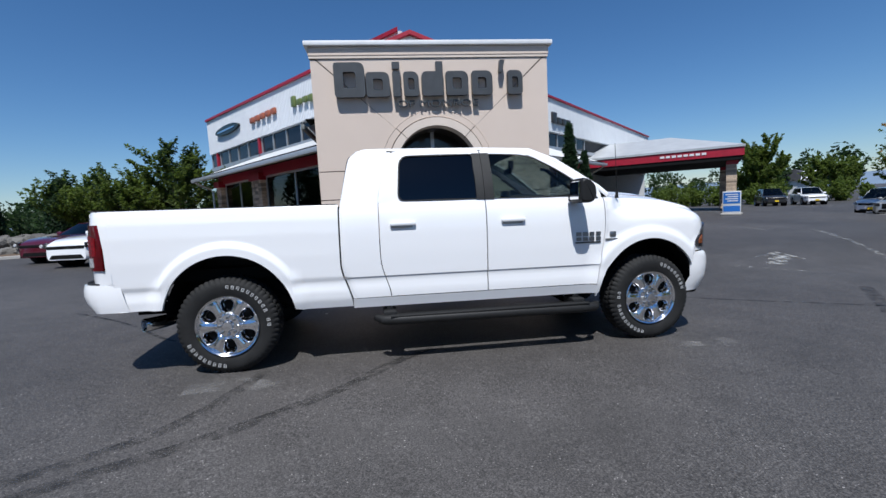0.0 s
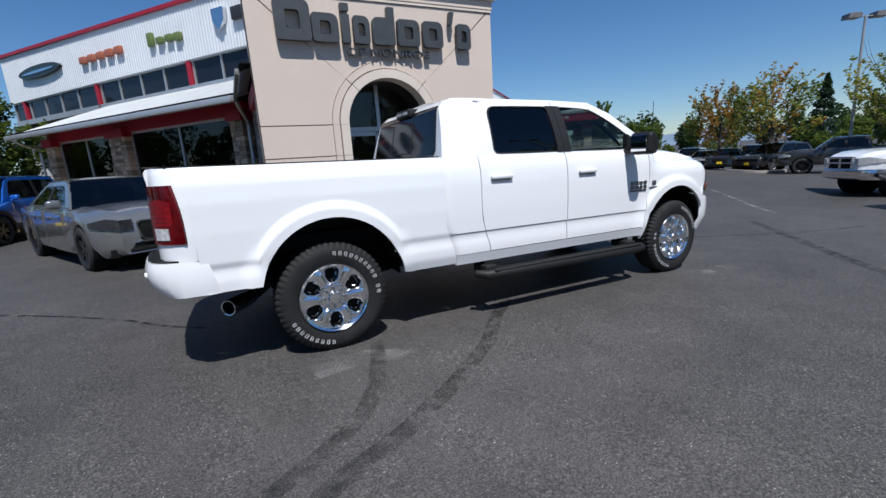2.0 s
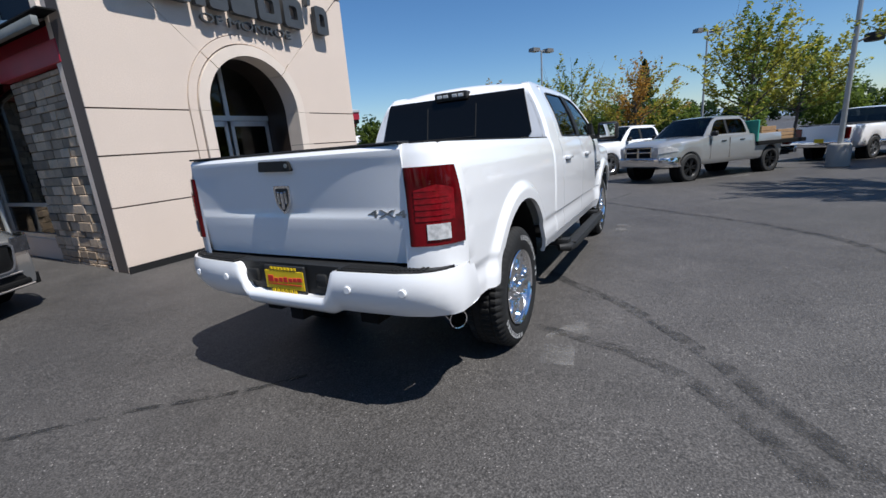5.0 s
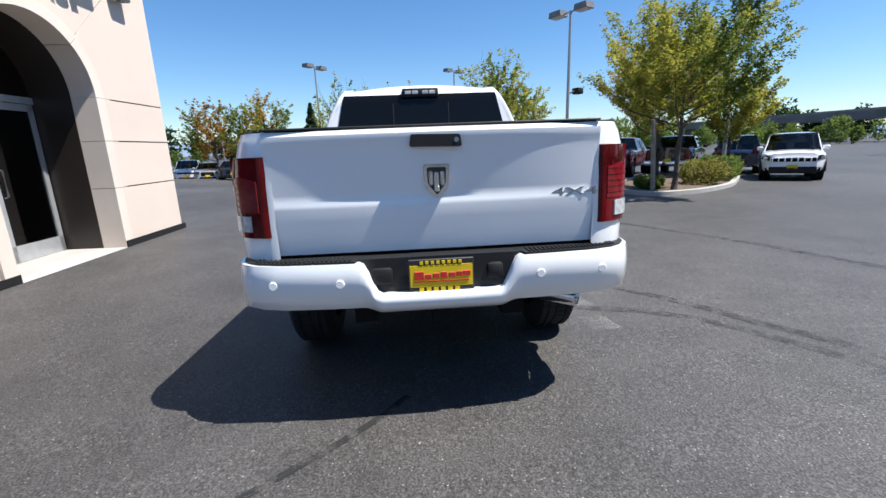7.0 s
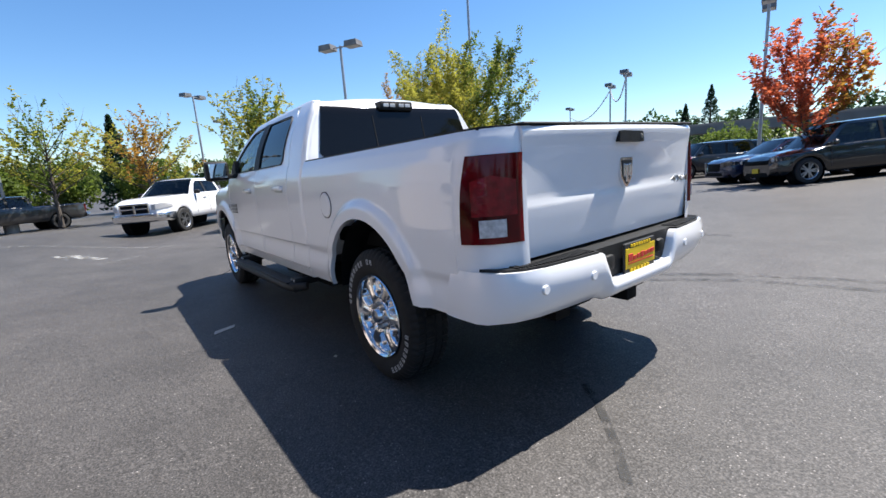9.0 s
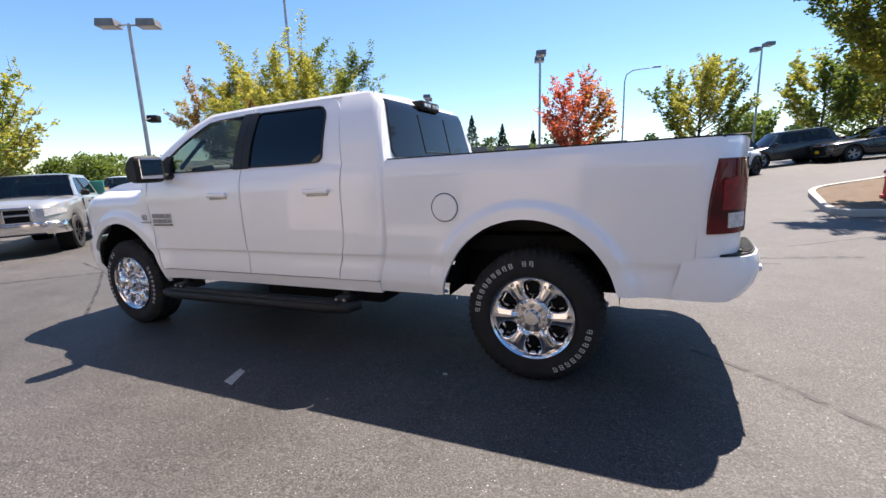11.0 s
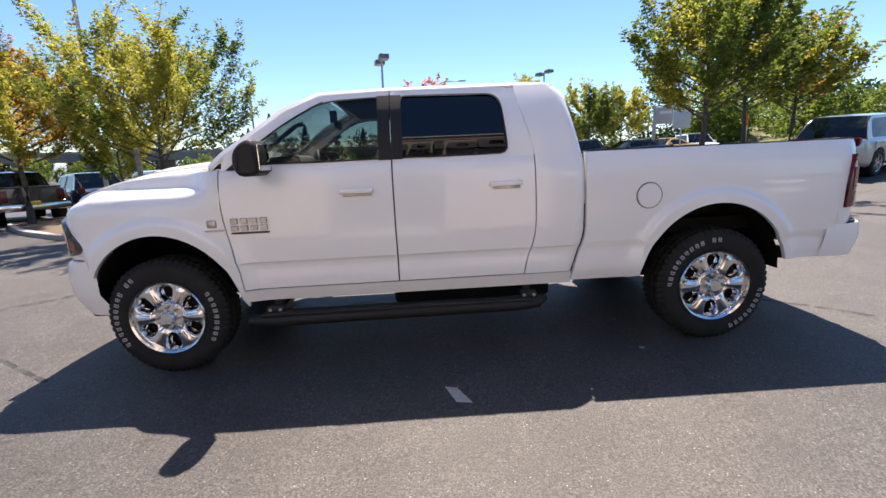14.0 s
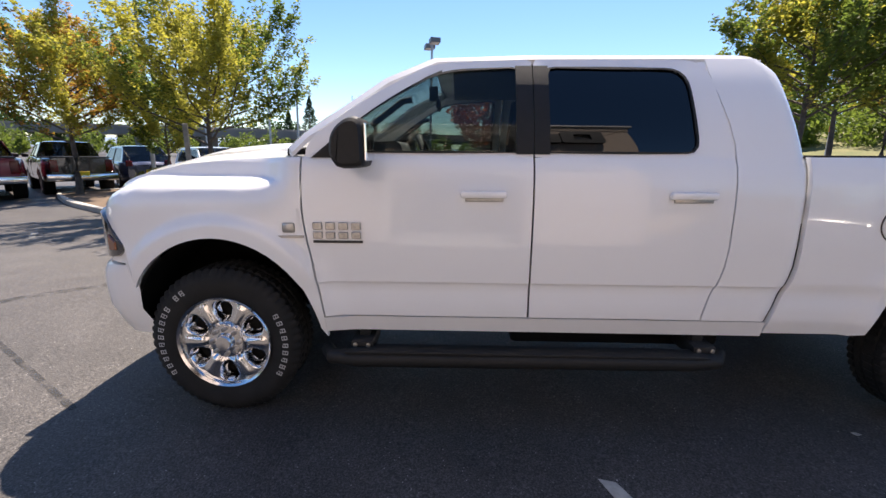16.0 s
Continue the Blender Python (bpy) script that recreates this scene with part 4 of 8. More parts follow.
# bed, tailgate, rear bumper
bm = boxes((0.95, 0.985, -0.80, 0.80, 1.06, 1.41))
prism(bm, [(-0.80, 1.06), (-0.80, 1.09), (-0.53, 1.09), (-0.53, 0.93), (0.53, 0.93), (0.53, 1.09), (0.80, 1.09), (0.80, 1.06), (0.56, 1.06), (0.56, 0.90), (-0.56, 0.90), (-0.56, 1.06)], YZ, -0.99, 0.97)
part("bed_floor", bm, M_BLACKPLASTIC, truck, "black bed liner")
bm = bmesh.new()
prof = [(-1.04, 1.432), (-1.085, 1.441), (-1.116, 1.434), (-1.128, 1.415), (-1.1285, 1.395), (-1.126, 1.375), (-1.1225, 1.355), (-1.1205, 1.33), (-1.1185, 1.29), (-1.1165, 1.25), (-1.1145, 1.20), (-1.1122, 1.15), (-1.1108, 1.118), (-1.1155, 1.100), (-1.1148, 1.08), (-1.109, 1.02), (-1.103, 0.96), (-1.097, 0.90), (-1.092, 0.862), (-1.05, 0.855)]
CROWN = [(0.86, 0.010), (1.08, 0.012), (1.118, 0.008), (1.33, 0.028), (1.36, 0.029), (1.40, 0.036), (1.45, 0.034)]


def gate(i, v):
    x, z = prof[i]
    c = 1 - (abs(v) / 0.785) ** 2
    return (x - interp(CROWN, z) * c + TAIL, v, z)


sheet(bm, gate, range(len(prof)), sorted(lin(-0.785, 0.785, 32)))
flange(bm, dx=0.03)
gate_ob = part("tailgate", bm, M_WHITE, truck, "white tailgate", sharp=28)
bm = boxes((-1.055 + TAIL, -1.03 + TAIL, -0.785, 0.785, 0.93, 1.42))
part("tailgate_inner", bm, M_BLACKPLASTIC, gate_ob)
bm = boxes((-1.135 + TAIL, -1.035 + TAIL, -0.785, 0.785, 1.441, 1.451, 0.004, 1))
part("tailgate_cap", bm, M_BLACKPLASTIC, gate_ob, "black tailgate cap")
bm = bmesh.new()
prism(bm, round_poly([(-0.120, 1.345), (0.120, 1.35), (0.112, 1.405), (-0.112, 1.40)], [0.012] * 4), YZ, -1.175 + TAIL, -1.12 + TAIL)
tg = part("tailgate_handle", bm, M_BLACKPLASTIC, gate_ob, "black tailgate handle")
bm = bmesh.new()
lathe(bm, [(0.001, -1.179 + TAIL), (0.011, -1.179 + TAIL), (0.013, -1.17 + TAIL)], 10, (0, -0.095, 1.375), axis="x")
part("camera_lens", bm, M_STEEL, tg)
bm = bmesh.new()
prism(bm, round_poly([(-0.062, 1.27), (0.062, 1.27), (0.058, 1.17), (0.0, 1.105), (-0.058, 1.17)], [0.012, 0.012, 0.03, 0.03, 0.03]), YZ, -1.142 + TAIL, -1.12 + TAIL)
em = part("tailgate_emblem", bm, M_CHROME, gate_ob, "chrome shield emblem")
bm = bmesh.new()
prism(bm, round_poly([(-0.045, 1.255), (0.045, 1.255), (0.042, 1.18), (0.0, 1.125), (-0.042, 1.18)], [0.01] * 5), YZ, -1.145 + TAIL, -1.14 + TAIL)
part("emblem_field", bm, M_PLATEBLACK, em)
bm = boxes((-1.150 + TAIL, -1.14 + TAIL, -0.012, 0.012, 1.14, 1.235, 0.005, 1), (-1.150 + TAIL, -1.14 + TAIL, -0.036, -0.018, 1.17, 1.24, 0.006, 1), (-1.150 + TAIL, -1.14 + TAIL, 0.018, 0.036, 1.17, 1.24, 0.006, 1))
part("emblem_relief", bm, M_CHROME, em)
text("tailgate_lettering", "4X4", 0.088, M_STEEL, gate_ob, pose(-1.1165 + TAIL, -0.672, 1.112) @ Matrix(((0, 0, -1, 0), (-1, 0, 0, 0), (0, 1, 0, 0), (0, 0, 0, 1))) @ Matrix.Diagonal((1.55, 0.62, 1, 1)), 0.004, "grey raised lettering")

bm = bmesh.new()
plan = [(-0.775, 0.986), (-0.85, 0.992), (-0.94, 0.988), (-1.02, 0.968), (-1.075, 0.93), (-1.12, 0.87), (-1.155, 0.75), (-1.172, 0.55), (-1.179, 0.42), (-1.18, 0.38), (-1.18, 0.36), (-1.18, 0.34), (-1.18, 0.32), (-1.18, 0.30), (-1.18, 0.28), (-1.18, 0.15), (-1.18, 0.0)]
plan = plan + [(x, -y) for x, y in plan[-2::-1]]


def bumper(i, v):
    x, y = plan[i]
    drop = 1 - smooth(0.285, 0.375, abs(y))
    top = 0.835 - 0.155 * drop
    z = 0.60 + (top - 0.60) * v - 0.03 * drop * (1 - v) 
    bulge = 0.03 * math.sin(math.pi * min(1, v * 0.9 + 0.1))
    d = smooth(0.94, 1.10, -x)
    x = x - 0.06 * v * smooth(0.90, 0.775, -x)
    return (x - bulge * d + 0.07 * (1 - v) ** 2 * d, y + math.copysign(bulge * 0.4, y) * (1 - d), z)


sheet(bm, bumper, range(len(plan)), [0, 0.06, 0.15, 0.35, 0.6, 0.8, 0.92, 1.0])
flange(bm, dx=0.05)
bump = part("rear_bumper", bm, M_WHITE, truck, "white rear step bumper", sharp=40)
for s in (-1, 1):
    bm = bmesh.new()
    prism(bm, [(-0.93, s * 0.965), (-1.01, s * 0.95), (-1.065, s * 0.91), (-1.11, s * 0.85), (-1.145, s * 0.74), (-1.165, s * 0.55), (-1.175, s * 0.40), (-0.96, s * 0.34), (-0.95, s * 0.80), (-0.93, s * 0.90)], XY, 0.82, 0.846)
    pad = part("step_pad", bm, M_BLACKPLASTIC, bump, "black ribbed bumper step")
    bm = bmesh.new()
    for k in range(22):
        y = 0.42 + k * 0.021
        x0 = interp([(0.40, -1.165), (0.55, -1.155), (0.74, -1.135), (0.85, -1.10), (0.91, -1.055)], y)
        box(bm, x0, -1.075 if y < 0.82 else -1.04, min(s * y, s * (y + 0.009)), max(s * y, s * (y + 0.009)), 0.845, 0.852)
    tagged(part("tread_rib", bm, M_BLACKPLASTIC, pad), kind="stuff")
bm = bmesh.new()
prism(bm, [(-0.40, 0.845), (0.40, 0.845), (0.31, 0.66), (0.27, 0.64), (-0.27, 0.64), (-0.31, 0.66)], YZ, -1.140, -0.99)
box(bm, -1.160, -1.090, 0.23, 0.33, 0.72, 0.80, 0.015)
box(bm, -1.160, -1.090, -0.30, -0.22, 0.72, 0.80, 0.02)
part("bumper_insert", bm, M_BLACKPLASTIC, bump, "black plate recess")
for y in (-0.78, -0.47, 0.47, 0.78):
    bm = bmesh.new()
    x0 = -1.199 if abs(y) < 0.6 else -1.169
    lathe(bm, [(0.001, x0), (0.018, x0), (0.021, x0 + 0.004), (0.022, x0 + 0.02)], 16, (0, y, 0.745), axis="x")
    part("parking_sensor", bm, M_WHITE, bump, "round parking sensor")
bm = boxes((-1.165, -1.150, -0.155, 0.155, 0.675, 0.835, 0.004, 1))
pl = part("licence_plate", bm, M_PLATEBLACK, bump, "yellow dealer plate with red and black bars")
bm = boxes((-1.169, -1.160, -0.148, 0.148, 0.702, 0.806))
part("plate_field", bm, M_YELLOW, pl)
for k, (y, w0, z, hh) in enumerate(((0.105, 0.045, 0.758, 0.04), (0.062, 0.03, 0.752, 0.024), (0.025, 0.03, 0.755, 0.026), (-0.012, 0.03, 0.757, 0.032), (-0.05, 0.03, 0.757, 0.024), (-0.085, 0.03, 0.760, 0.024), (-0.12, 0.035, 0.762, 0.024))):
    part("plate_script", boxes((-1.172, -1.167, y - w0 / 2, y + w0 / 2, z - hh / 2, z + hh / 2, 0.002, 1)), M_PLATERED, pl, "red script bar")
part("plate_script", boxes((-1.172, -1.167, -0.13, 0.13, 0.726, 0.731)), M_PLATERED, pl, "red underline")
for bar in (*[(-1.171, -1.164, 0.085 - k * 0.034, 0.107 - k * 0.034, 0.681, 0.698) for k in range(6)], *[(-1.171, -1.164, 0.085 - k * 0.026, 0.10 - k * 0.026, 0.812, 0.826) for k in range(8)]):
    part("plate_bar", boxes(bar), M_YELLOW, pl)
bm = boxes((-1.12, -0.9, -0.05, 0.05, 0.50, 0.58, 0.008))
part("tow_hitch", bm, M_DARK, truck, "black tow hitch")

# underside
for nm, bx in (
    # Filler added to stop sun leaking through below the tailgate.
    ("rear_crossmember", (-1.0, -0.955, -0.78, 0.78, 0.63, 0.90)),
    ("frame_rail", (-0.95, 4.6, -0.45, -0.33, 0.46, 0.558)),
    ("frame_rail", (-0.95, 4.6, 0.33, 0.45, 0.46, 0.558)),
    ("cab_underside", (1.0, 3.395, -0.85, 0.85, 0.56, 0.598)),
    ("bed_underside", (-0.95, 0.95, -0.75, 0.75, 0.80, 0.90)),
    ("engine_bay", (3.4, 4.6, -0.55, 0.55, 0.56, 1.0)),
    ("fuel_tank", (1.2, 2.4, 0.455, 0.78, 0.36, 0.555, 0.03)),
):
    part(nm, boxes(bx), M_DARK, truck)
for x in (0.04, 4.0):
    bm = bmesh.new()
    tube(bm, [(x, -0.8, 0.41), (x, 0.8, 0.41)], 0.06, 10)
    lathe(bm, [(0.001, -0.18), (0.12, -0.16), (0.17, 0), (0.12, 0.16), (0.001, 0.18)], 16, (x, 0.0 if x < 1 else 0.3, 0.41))
    part("axle", bm, M_DARK, truck, "black axle")
bm = bmesh.new()
tube(bm, [(0.1, 0, 0.43), (2.6, 0, 0.5)], 0.05, 10)
part("drive_shaft", bm, M_DARK, truck)
bm = bmesh.new()
tube(bm, [(2.4, -0.4, 0.48), (0.75, -0.45, 0.50), (0.55, -0.55, 0.50), (0.3, -0.56, 0.62), (-0.3, -0.56, 0.6), (-0.50, -0.60, 0.47), (-0.60, -0.70, 0.45)], 0.045, 10)
ex = part("exhaust_pipe", bm, M_DARK, truck, "dark exhaust pipe")
bm = bmesh.new()
c = pose(-0.60, -0.70, 0.445, 0, 0, 52)
prof2 = [(0.047, 0.1), (0.057, 0.0), (0.059, -0.17), (0.056, -0.180), (0.050, -0.178), (0.047, -0.165), (0.047, 0.05)]
lathe(bm, prof2, 24, axis="x")
bmesh.ops.transform(bm, matrix=c, verts=bm.verts[:])
part("exhaust_tip", bm, M_CHROME, ex, "chrome exhaust tip")
# Near-black disc stands in for the shade inside the hollow tip.
bm = bmesh.new()
lathe(bm, [(0.001, -0.09), (0.048, -0.09), (0.048, -0.07), (0.001, -0.07)], 20, axis="x")
bmesh.ops.transform(bm, matrix=c, verts=bm.verts[:])
part("tip_inside", bm, M_DARK, ex, "near-black disc for the shade inside the tip")

# cab interior
bm = boxes((1.05, 3.5, -0.86, 0.86, 0.60, 0.66))
part("cab_floor", bm, M_DASH, truck)
bm = bmesh.new()
prism(bm, round_poly([(3.05, 0.66), (3.55, 0.66), (3.55, 1.44), (3.30, 1.445), (3.05, 1.36), (3.0, 1.2)], [0, 0, 0.02, 0.06, 0.06, 0.05]), XZ, -0.84, 0.84)
part("dashboard", bm, M_DASH, truck, "dark dashboard")
bm = bmesh.new()
pts = [(2.88 - 0.08 * -math.cos(a), 0.38 + 0.19 * math.sin(a), 1.37 + 0.18 * math.cos(a)) for a in lin(0, math.tau, 28)]
tube(bm, pts, 0.018, 8)
tube(bm, [(2.88, 0.20, 1.37), (2.93, 0.38, 1.35), (2.88, 0.56, 1.37)], 0.022, 6)
tube(bm, [(2.93, 0.38, 1.35), (3.15, 0.38, 1.24)], 0.035, 8)
bm2 = bmesh.new()
prism(bm2, round_poly([(3.02, 1.36), (3.40, 1.40), (3.36, 1.50), (3.05, 1.52)], [0.02, 0.02, 0.04, 0.04]), XZ, 0.16, 0.62)
part("cluster_hood", bm2, M_DASH, truck, "dark instrument hood")
for s in (-1, 1):
    bm2 = bmesh.new()
    tube(bm2, [(3.30, s * 0.76, 1.50), (3.22, s * 0.745, 1.57), (3.02, s * 0.72, 1.72), (2.97, s * 0.715, 1.73)], 0.017, 8)
    part("grab_handle", bm2, M_SEAT, truck, "grey pillar grab handle")
part("steering_wheel", bm, M_BLACKPLASTIC, truck, "black steering wheel")
for y in (0.42, -0.42):
    bm = bmesh.new()
    box(bm, 2.25, 2.75, y - 0.25, y + 0.25, 0.86, 1.02, 0.05)
    prism(bm, round_poly([(2.20, 0.95), (2.33, 0.95), (2.20, 1.58), (2.08, 1.56)], [0.03, 0.03, 0.05, 0.04]), XZ, y - 0.24, y + 0.24)
    box(bm, 2.03, 2.13, y - 0.13, y + 0.13, 1.60, 1.77, 0.04)
    box(bm, 2.06, 2.09, y - 0.06, y + 0.06, 1.54, 1.62)
    part("front_seat", bm, M_SEAT, truck, "dark cloth front seat")
bm = bmesh.new()
box(bm, 1.35, 1.85, -0.72, 0.72, 0.86, 1.02, 0.05)
prism(bm, round_poly([(1.22, 0.95), (1.36, 0.95), (1.28, 1.52), (1.17, 1.50)], [0.03, 0.03, 0.05, 0.04]), XZ, -0.72, 0.72)
for y in (-0.48, 0, 0.48):
    box(bm, 1.16, 1.25, y - 0.12, y + 0.12, 1.54, 1.68, 0.035)
part("rear_seat", bm, M_SEAT, truck, "dark cloth rear bench")
bm = boxes((2.84, 2.87, -0.13, 0.13, 1.74, 1.81, 0.02), (2.86, 2.92, -0.012, 0.012, 1.80, 1.90))
part("interior_mirror", bm, M_BLACKPLASTIC, truck, "black interior mirror")
bm = boxes((1.15, 2.75, -0.68, 0.68, 1.89, 1.905))
part("headliner", bm, mat("headliner", 0.07, 0.9), truck, "grey headliner")


# ---- the showroom: corner tower ----
TW = pose(2.72, 4.58, 0.0, 0, 0, -1.0)
tower = thing("showroom_tower", "beige stucco entrance tower with arched doorway and white coping", "building", TW, kind="structure")
HW, TOP, SPR, RI, R1, R2 = 2.55, 4.52, 2.21, 0.895, 1.075, 1.225
BASE = -0.15
arch_top = arc(0, SPR, RI, 180, 0, 28)
bm = bmesh.new()
ring(bm, [(-HW, BASE), (-HW, SPR), *[(-HW + (2 * HW) * t, TOP + 0.3) for t in lin(0, 1, 28)], (HW, SPR), (HW, BASE)], [(-RI - 0.03, BASE), (-RI - 0.03, SPR), *arc(0, SPR, RI + 0.03, 180, 0, 28), (RI + 0.03, SPR), (RI + 0.03, BASE)], XZ, 0.02, 0.30)
part("wall_core", bm, M_GROOVE, tower)
bm = boxes((-HW, -HW + 0.25, 0.30, 0.42, BASE, TOP + 0.3), (-HW + 0.55, -HW + 0.8, 0.30, 2.25, BASE, 3.15), (HW - 0.25, HW, 0.30, 4.6, BASE, TOP + 0.3), (-HW + 1.6, HW, 4.6, 4.85, BASE, TOP + 0.3), (-HW + 0.8, HW - 0.25, 0.3, 4.6, 3.15, 3.3))
part("wall_sides", bm, M_STUCCO, tower)
g = 0.010


def slab(pts, name="stucco_panel"):
    bm = bmesh.new()
    prism(bm, pts, XZ, 0.0, 0.024)
    return part(name, bm, M_STUCCO, tower)


for s in (-1, 1):
    for z0, z1 in ((BASE, 0.93), (0.93, 1.61), (1.61, SPR)):
        slab([(s * HW, z0 + g), (s * HW, z1 - g), (s * R2, z1 - g), (s * R2, z0 + g)])
    c = math.cos(radians(45))
    left = [(s * HW, SPR + g), (s * R2, SPR + g)] + [(s * p[0], p[1]) for p in arc(0, SPR, R2, 1, 44.5, 10)] + [(s * (HW - 0.10), TOP - 0.02), (s * HW, TOP - 0.02)]
    slab(left)
    for r0, r1, y in ((RI, R1, -0.045), (R1, R2, -0.018)):
        for k, (z0, z1) in enumerate(((BASE, 0.93), (0.93, 1.61), (1.61, SPR))):
            bm = boxes((min(s * (r0 + (0.011 if r0 > RI else 0)), s * (r1 - 0.011)), max(s * (r0 + (0.011 if r0 > RI else 0)), s * (r1 - 0.011)), y, 0.30 if r0 == RI else 0.02, z0 + 0.004, z1 - 0.004))
            part("pilaster_block", bm, M_STUCCO2 if r0 == RI else M_STUCCO, tower)
slab([(p[0], p[1]) for p in arc(0, SPR, R2, 135.4, 44.6, 20)] + [(HW - 0.13, TOP - 0.01), (-HW + 0.13, TOP - 0.01)])
for r0, r1, y in ((RI, R1, -0.045), (R1, R2, -0.018)):
    for a0, a1 in ((180, 135.4), (134.6, 45.4), (44.6, 0)):
        bm = bmesh.new()
        ring(bm, arc(0, SPR, r1 - 0.011, a0, a1, 16), arc(0, SPR, r0 + (0.011 if r0 > RI else 0), a0, a1, 16), XZ, y, 0.30 if r0 == RI else 0.02)
        part("arch_moulding", bm, M_STUCCO2 if r0 == RI else M_STUCCO, tower)
bm = boxes((-HW - 0.02, HW + 0.02, -0.025, 0.3, TOP, TOP + 0.05, 0.006, 1))
part("cornice_line", bm, M_STUCCO2, tower)
bm = boxes((-HW - 0.03, HW + 0.03, -0.035, 0.3, TOP + 0.055, TOP + 0.235, 0.008, 1))
part("cornice", bm, M_STUCCO, tower)
bm = boxes((-HW - 0.10, HW + 0.10, -0.11, 0.52, TOP + 0.24, TOP + 0.335, 0.012))
part("coping", bm, M_CAPMETAL, tower, "white metal coping")
for s in (-1, 1):
    bm = boxes((min(s * RI, s * (HW + 0.02)), max(s * RI, s * (HW + 0.02)), -0.062, -0.048, BASE, 0.13, 0.002, 1))
    part("base_strip", bm, M_BLACKPLASTIC, tower, "black base strip")
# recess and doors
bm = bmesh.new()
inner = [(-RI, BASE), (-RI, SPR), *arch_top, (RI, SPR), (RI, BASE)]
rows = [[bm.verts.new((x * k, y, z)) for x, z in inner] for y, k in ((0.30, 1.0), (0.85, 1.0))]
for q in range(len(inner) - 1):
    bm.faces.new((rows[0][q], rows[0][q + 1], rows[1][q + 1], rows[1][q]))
# The brown is darkened to carry the recess's shade.
part("recess_lining", bm, mat("recess_brown_shade", (0.030, 0.022, 0.018), 0.4, var=0.2, scale=2), tower, "brown recess lining, darkened for the shade inside")
bm = boxes((-RI, RI, -0.06, 0.85, BASE, 0.035, 0.01))
part("threshold", bm, M_CONCRETE, tower, "pale concrete threshold")
for x0, x1 in ((-RI + 0.02, -0.03), (0.03, RI - 0.02)):
    bm = boxes((x0, x0 + 0.07, 0.83, 0.88, 0.04, 2.12), (x1 - 0.07, x1, 0.83, 0.88, 0.04, 2.12), (x0, x1, 0.83, 0.88, 0.04, 0.26), (x0, x1, 0.83, 0.88, 2.03, 2.12))
    dr = part("entrance_door", bm, M_ALU, tower, "aluminium-framed glass door")
    bm = boxes((x0 + 0.07, x1 - 0.07, 0.85, 0.858, 0.26, 2.03))
    part("door_pane", bm, G_SHOP, dr).visible_shadow = False
    hx = x1 - 0.10 if x0 < 0 else x0 + 0.10
    bm = bmesh.new()
    tube(bm, [(hx, 0.83, 0.9), (hx, 0.78, 0.92), (hx, 0.78, 1.25), (hx, 0.83, 1.27)], 0.012, 6)
    part("pull_handle", bm, M_STEEL, dr)
bm = boxes((-RI, RI, 0.82, 0.89, 2.13, 2.22), (-0.04, 0.04, 0.82, 0.89, 2.22, 3.13))
part("transom_bar", bm, M_ALU, tower)
bm = bmesh.new()
bm.faces.new([bm.verts.new((x, 0.855, z)) for x, z in [(-RI, 2.2), *arch_top, (RI, 2.2)]])
part("fanlight", bm, G_SHOP, tower, "dark arched fanlight").visible_shadow = False
bm = boxes((-0.40, -0.18, 0.842, 0.849, 1.15, 1.38))
ps = part("door_notice", bm, M_POSTER, tower, "white notice on the door glass")
bm = boxes((-0.35, -0.23, 0.837, 0.843, 1.22, 1.35, 0.01, 1), (-0.36, -0.22, 0.837, 0.843, 1.17, 1.195))
part("notice_mark", bm, M_PLATEBLACK, ps)
# Dark colour stands in for the lobby's low light.
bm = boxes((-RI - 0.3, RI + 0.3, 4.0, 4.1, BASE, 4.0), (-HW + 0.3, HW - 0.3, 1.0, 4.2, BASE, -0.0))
part("lobby", bm, M_INSIDE, tower, "lobby wall and floor, dim light put into their colour")

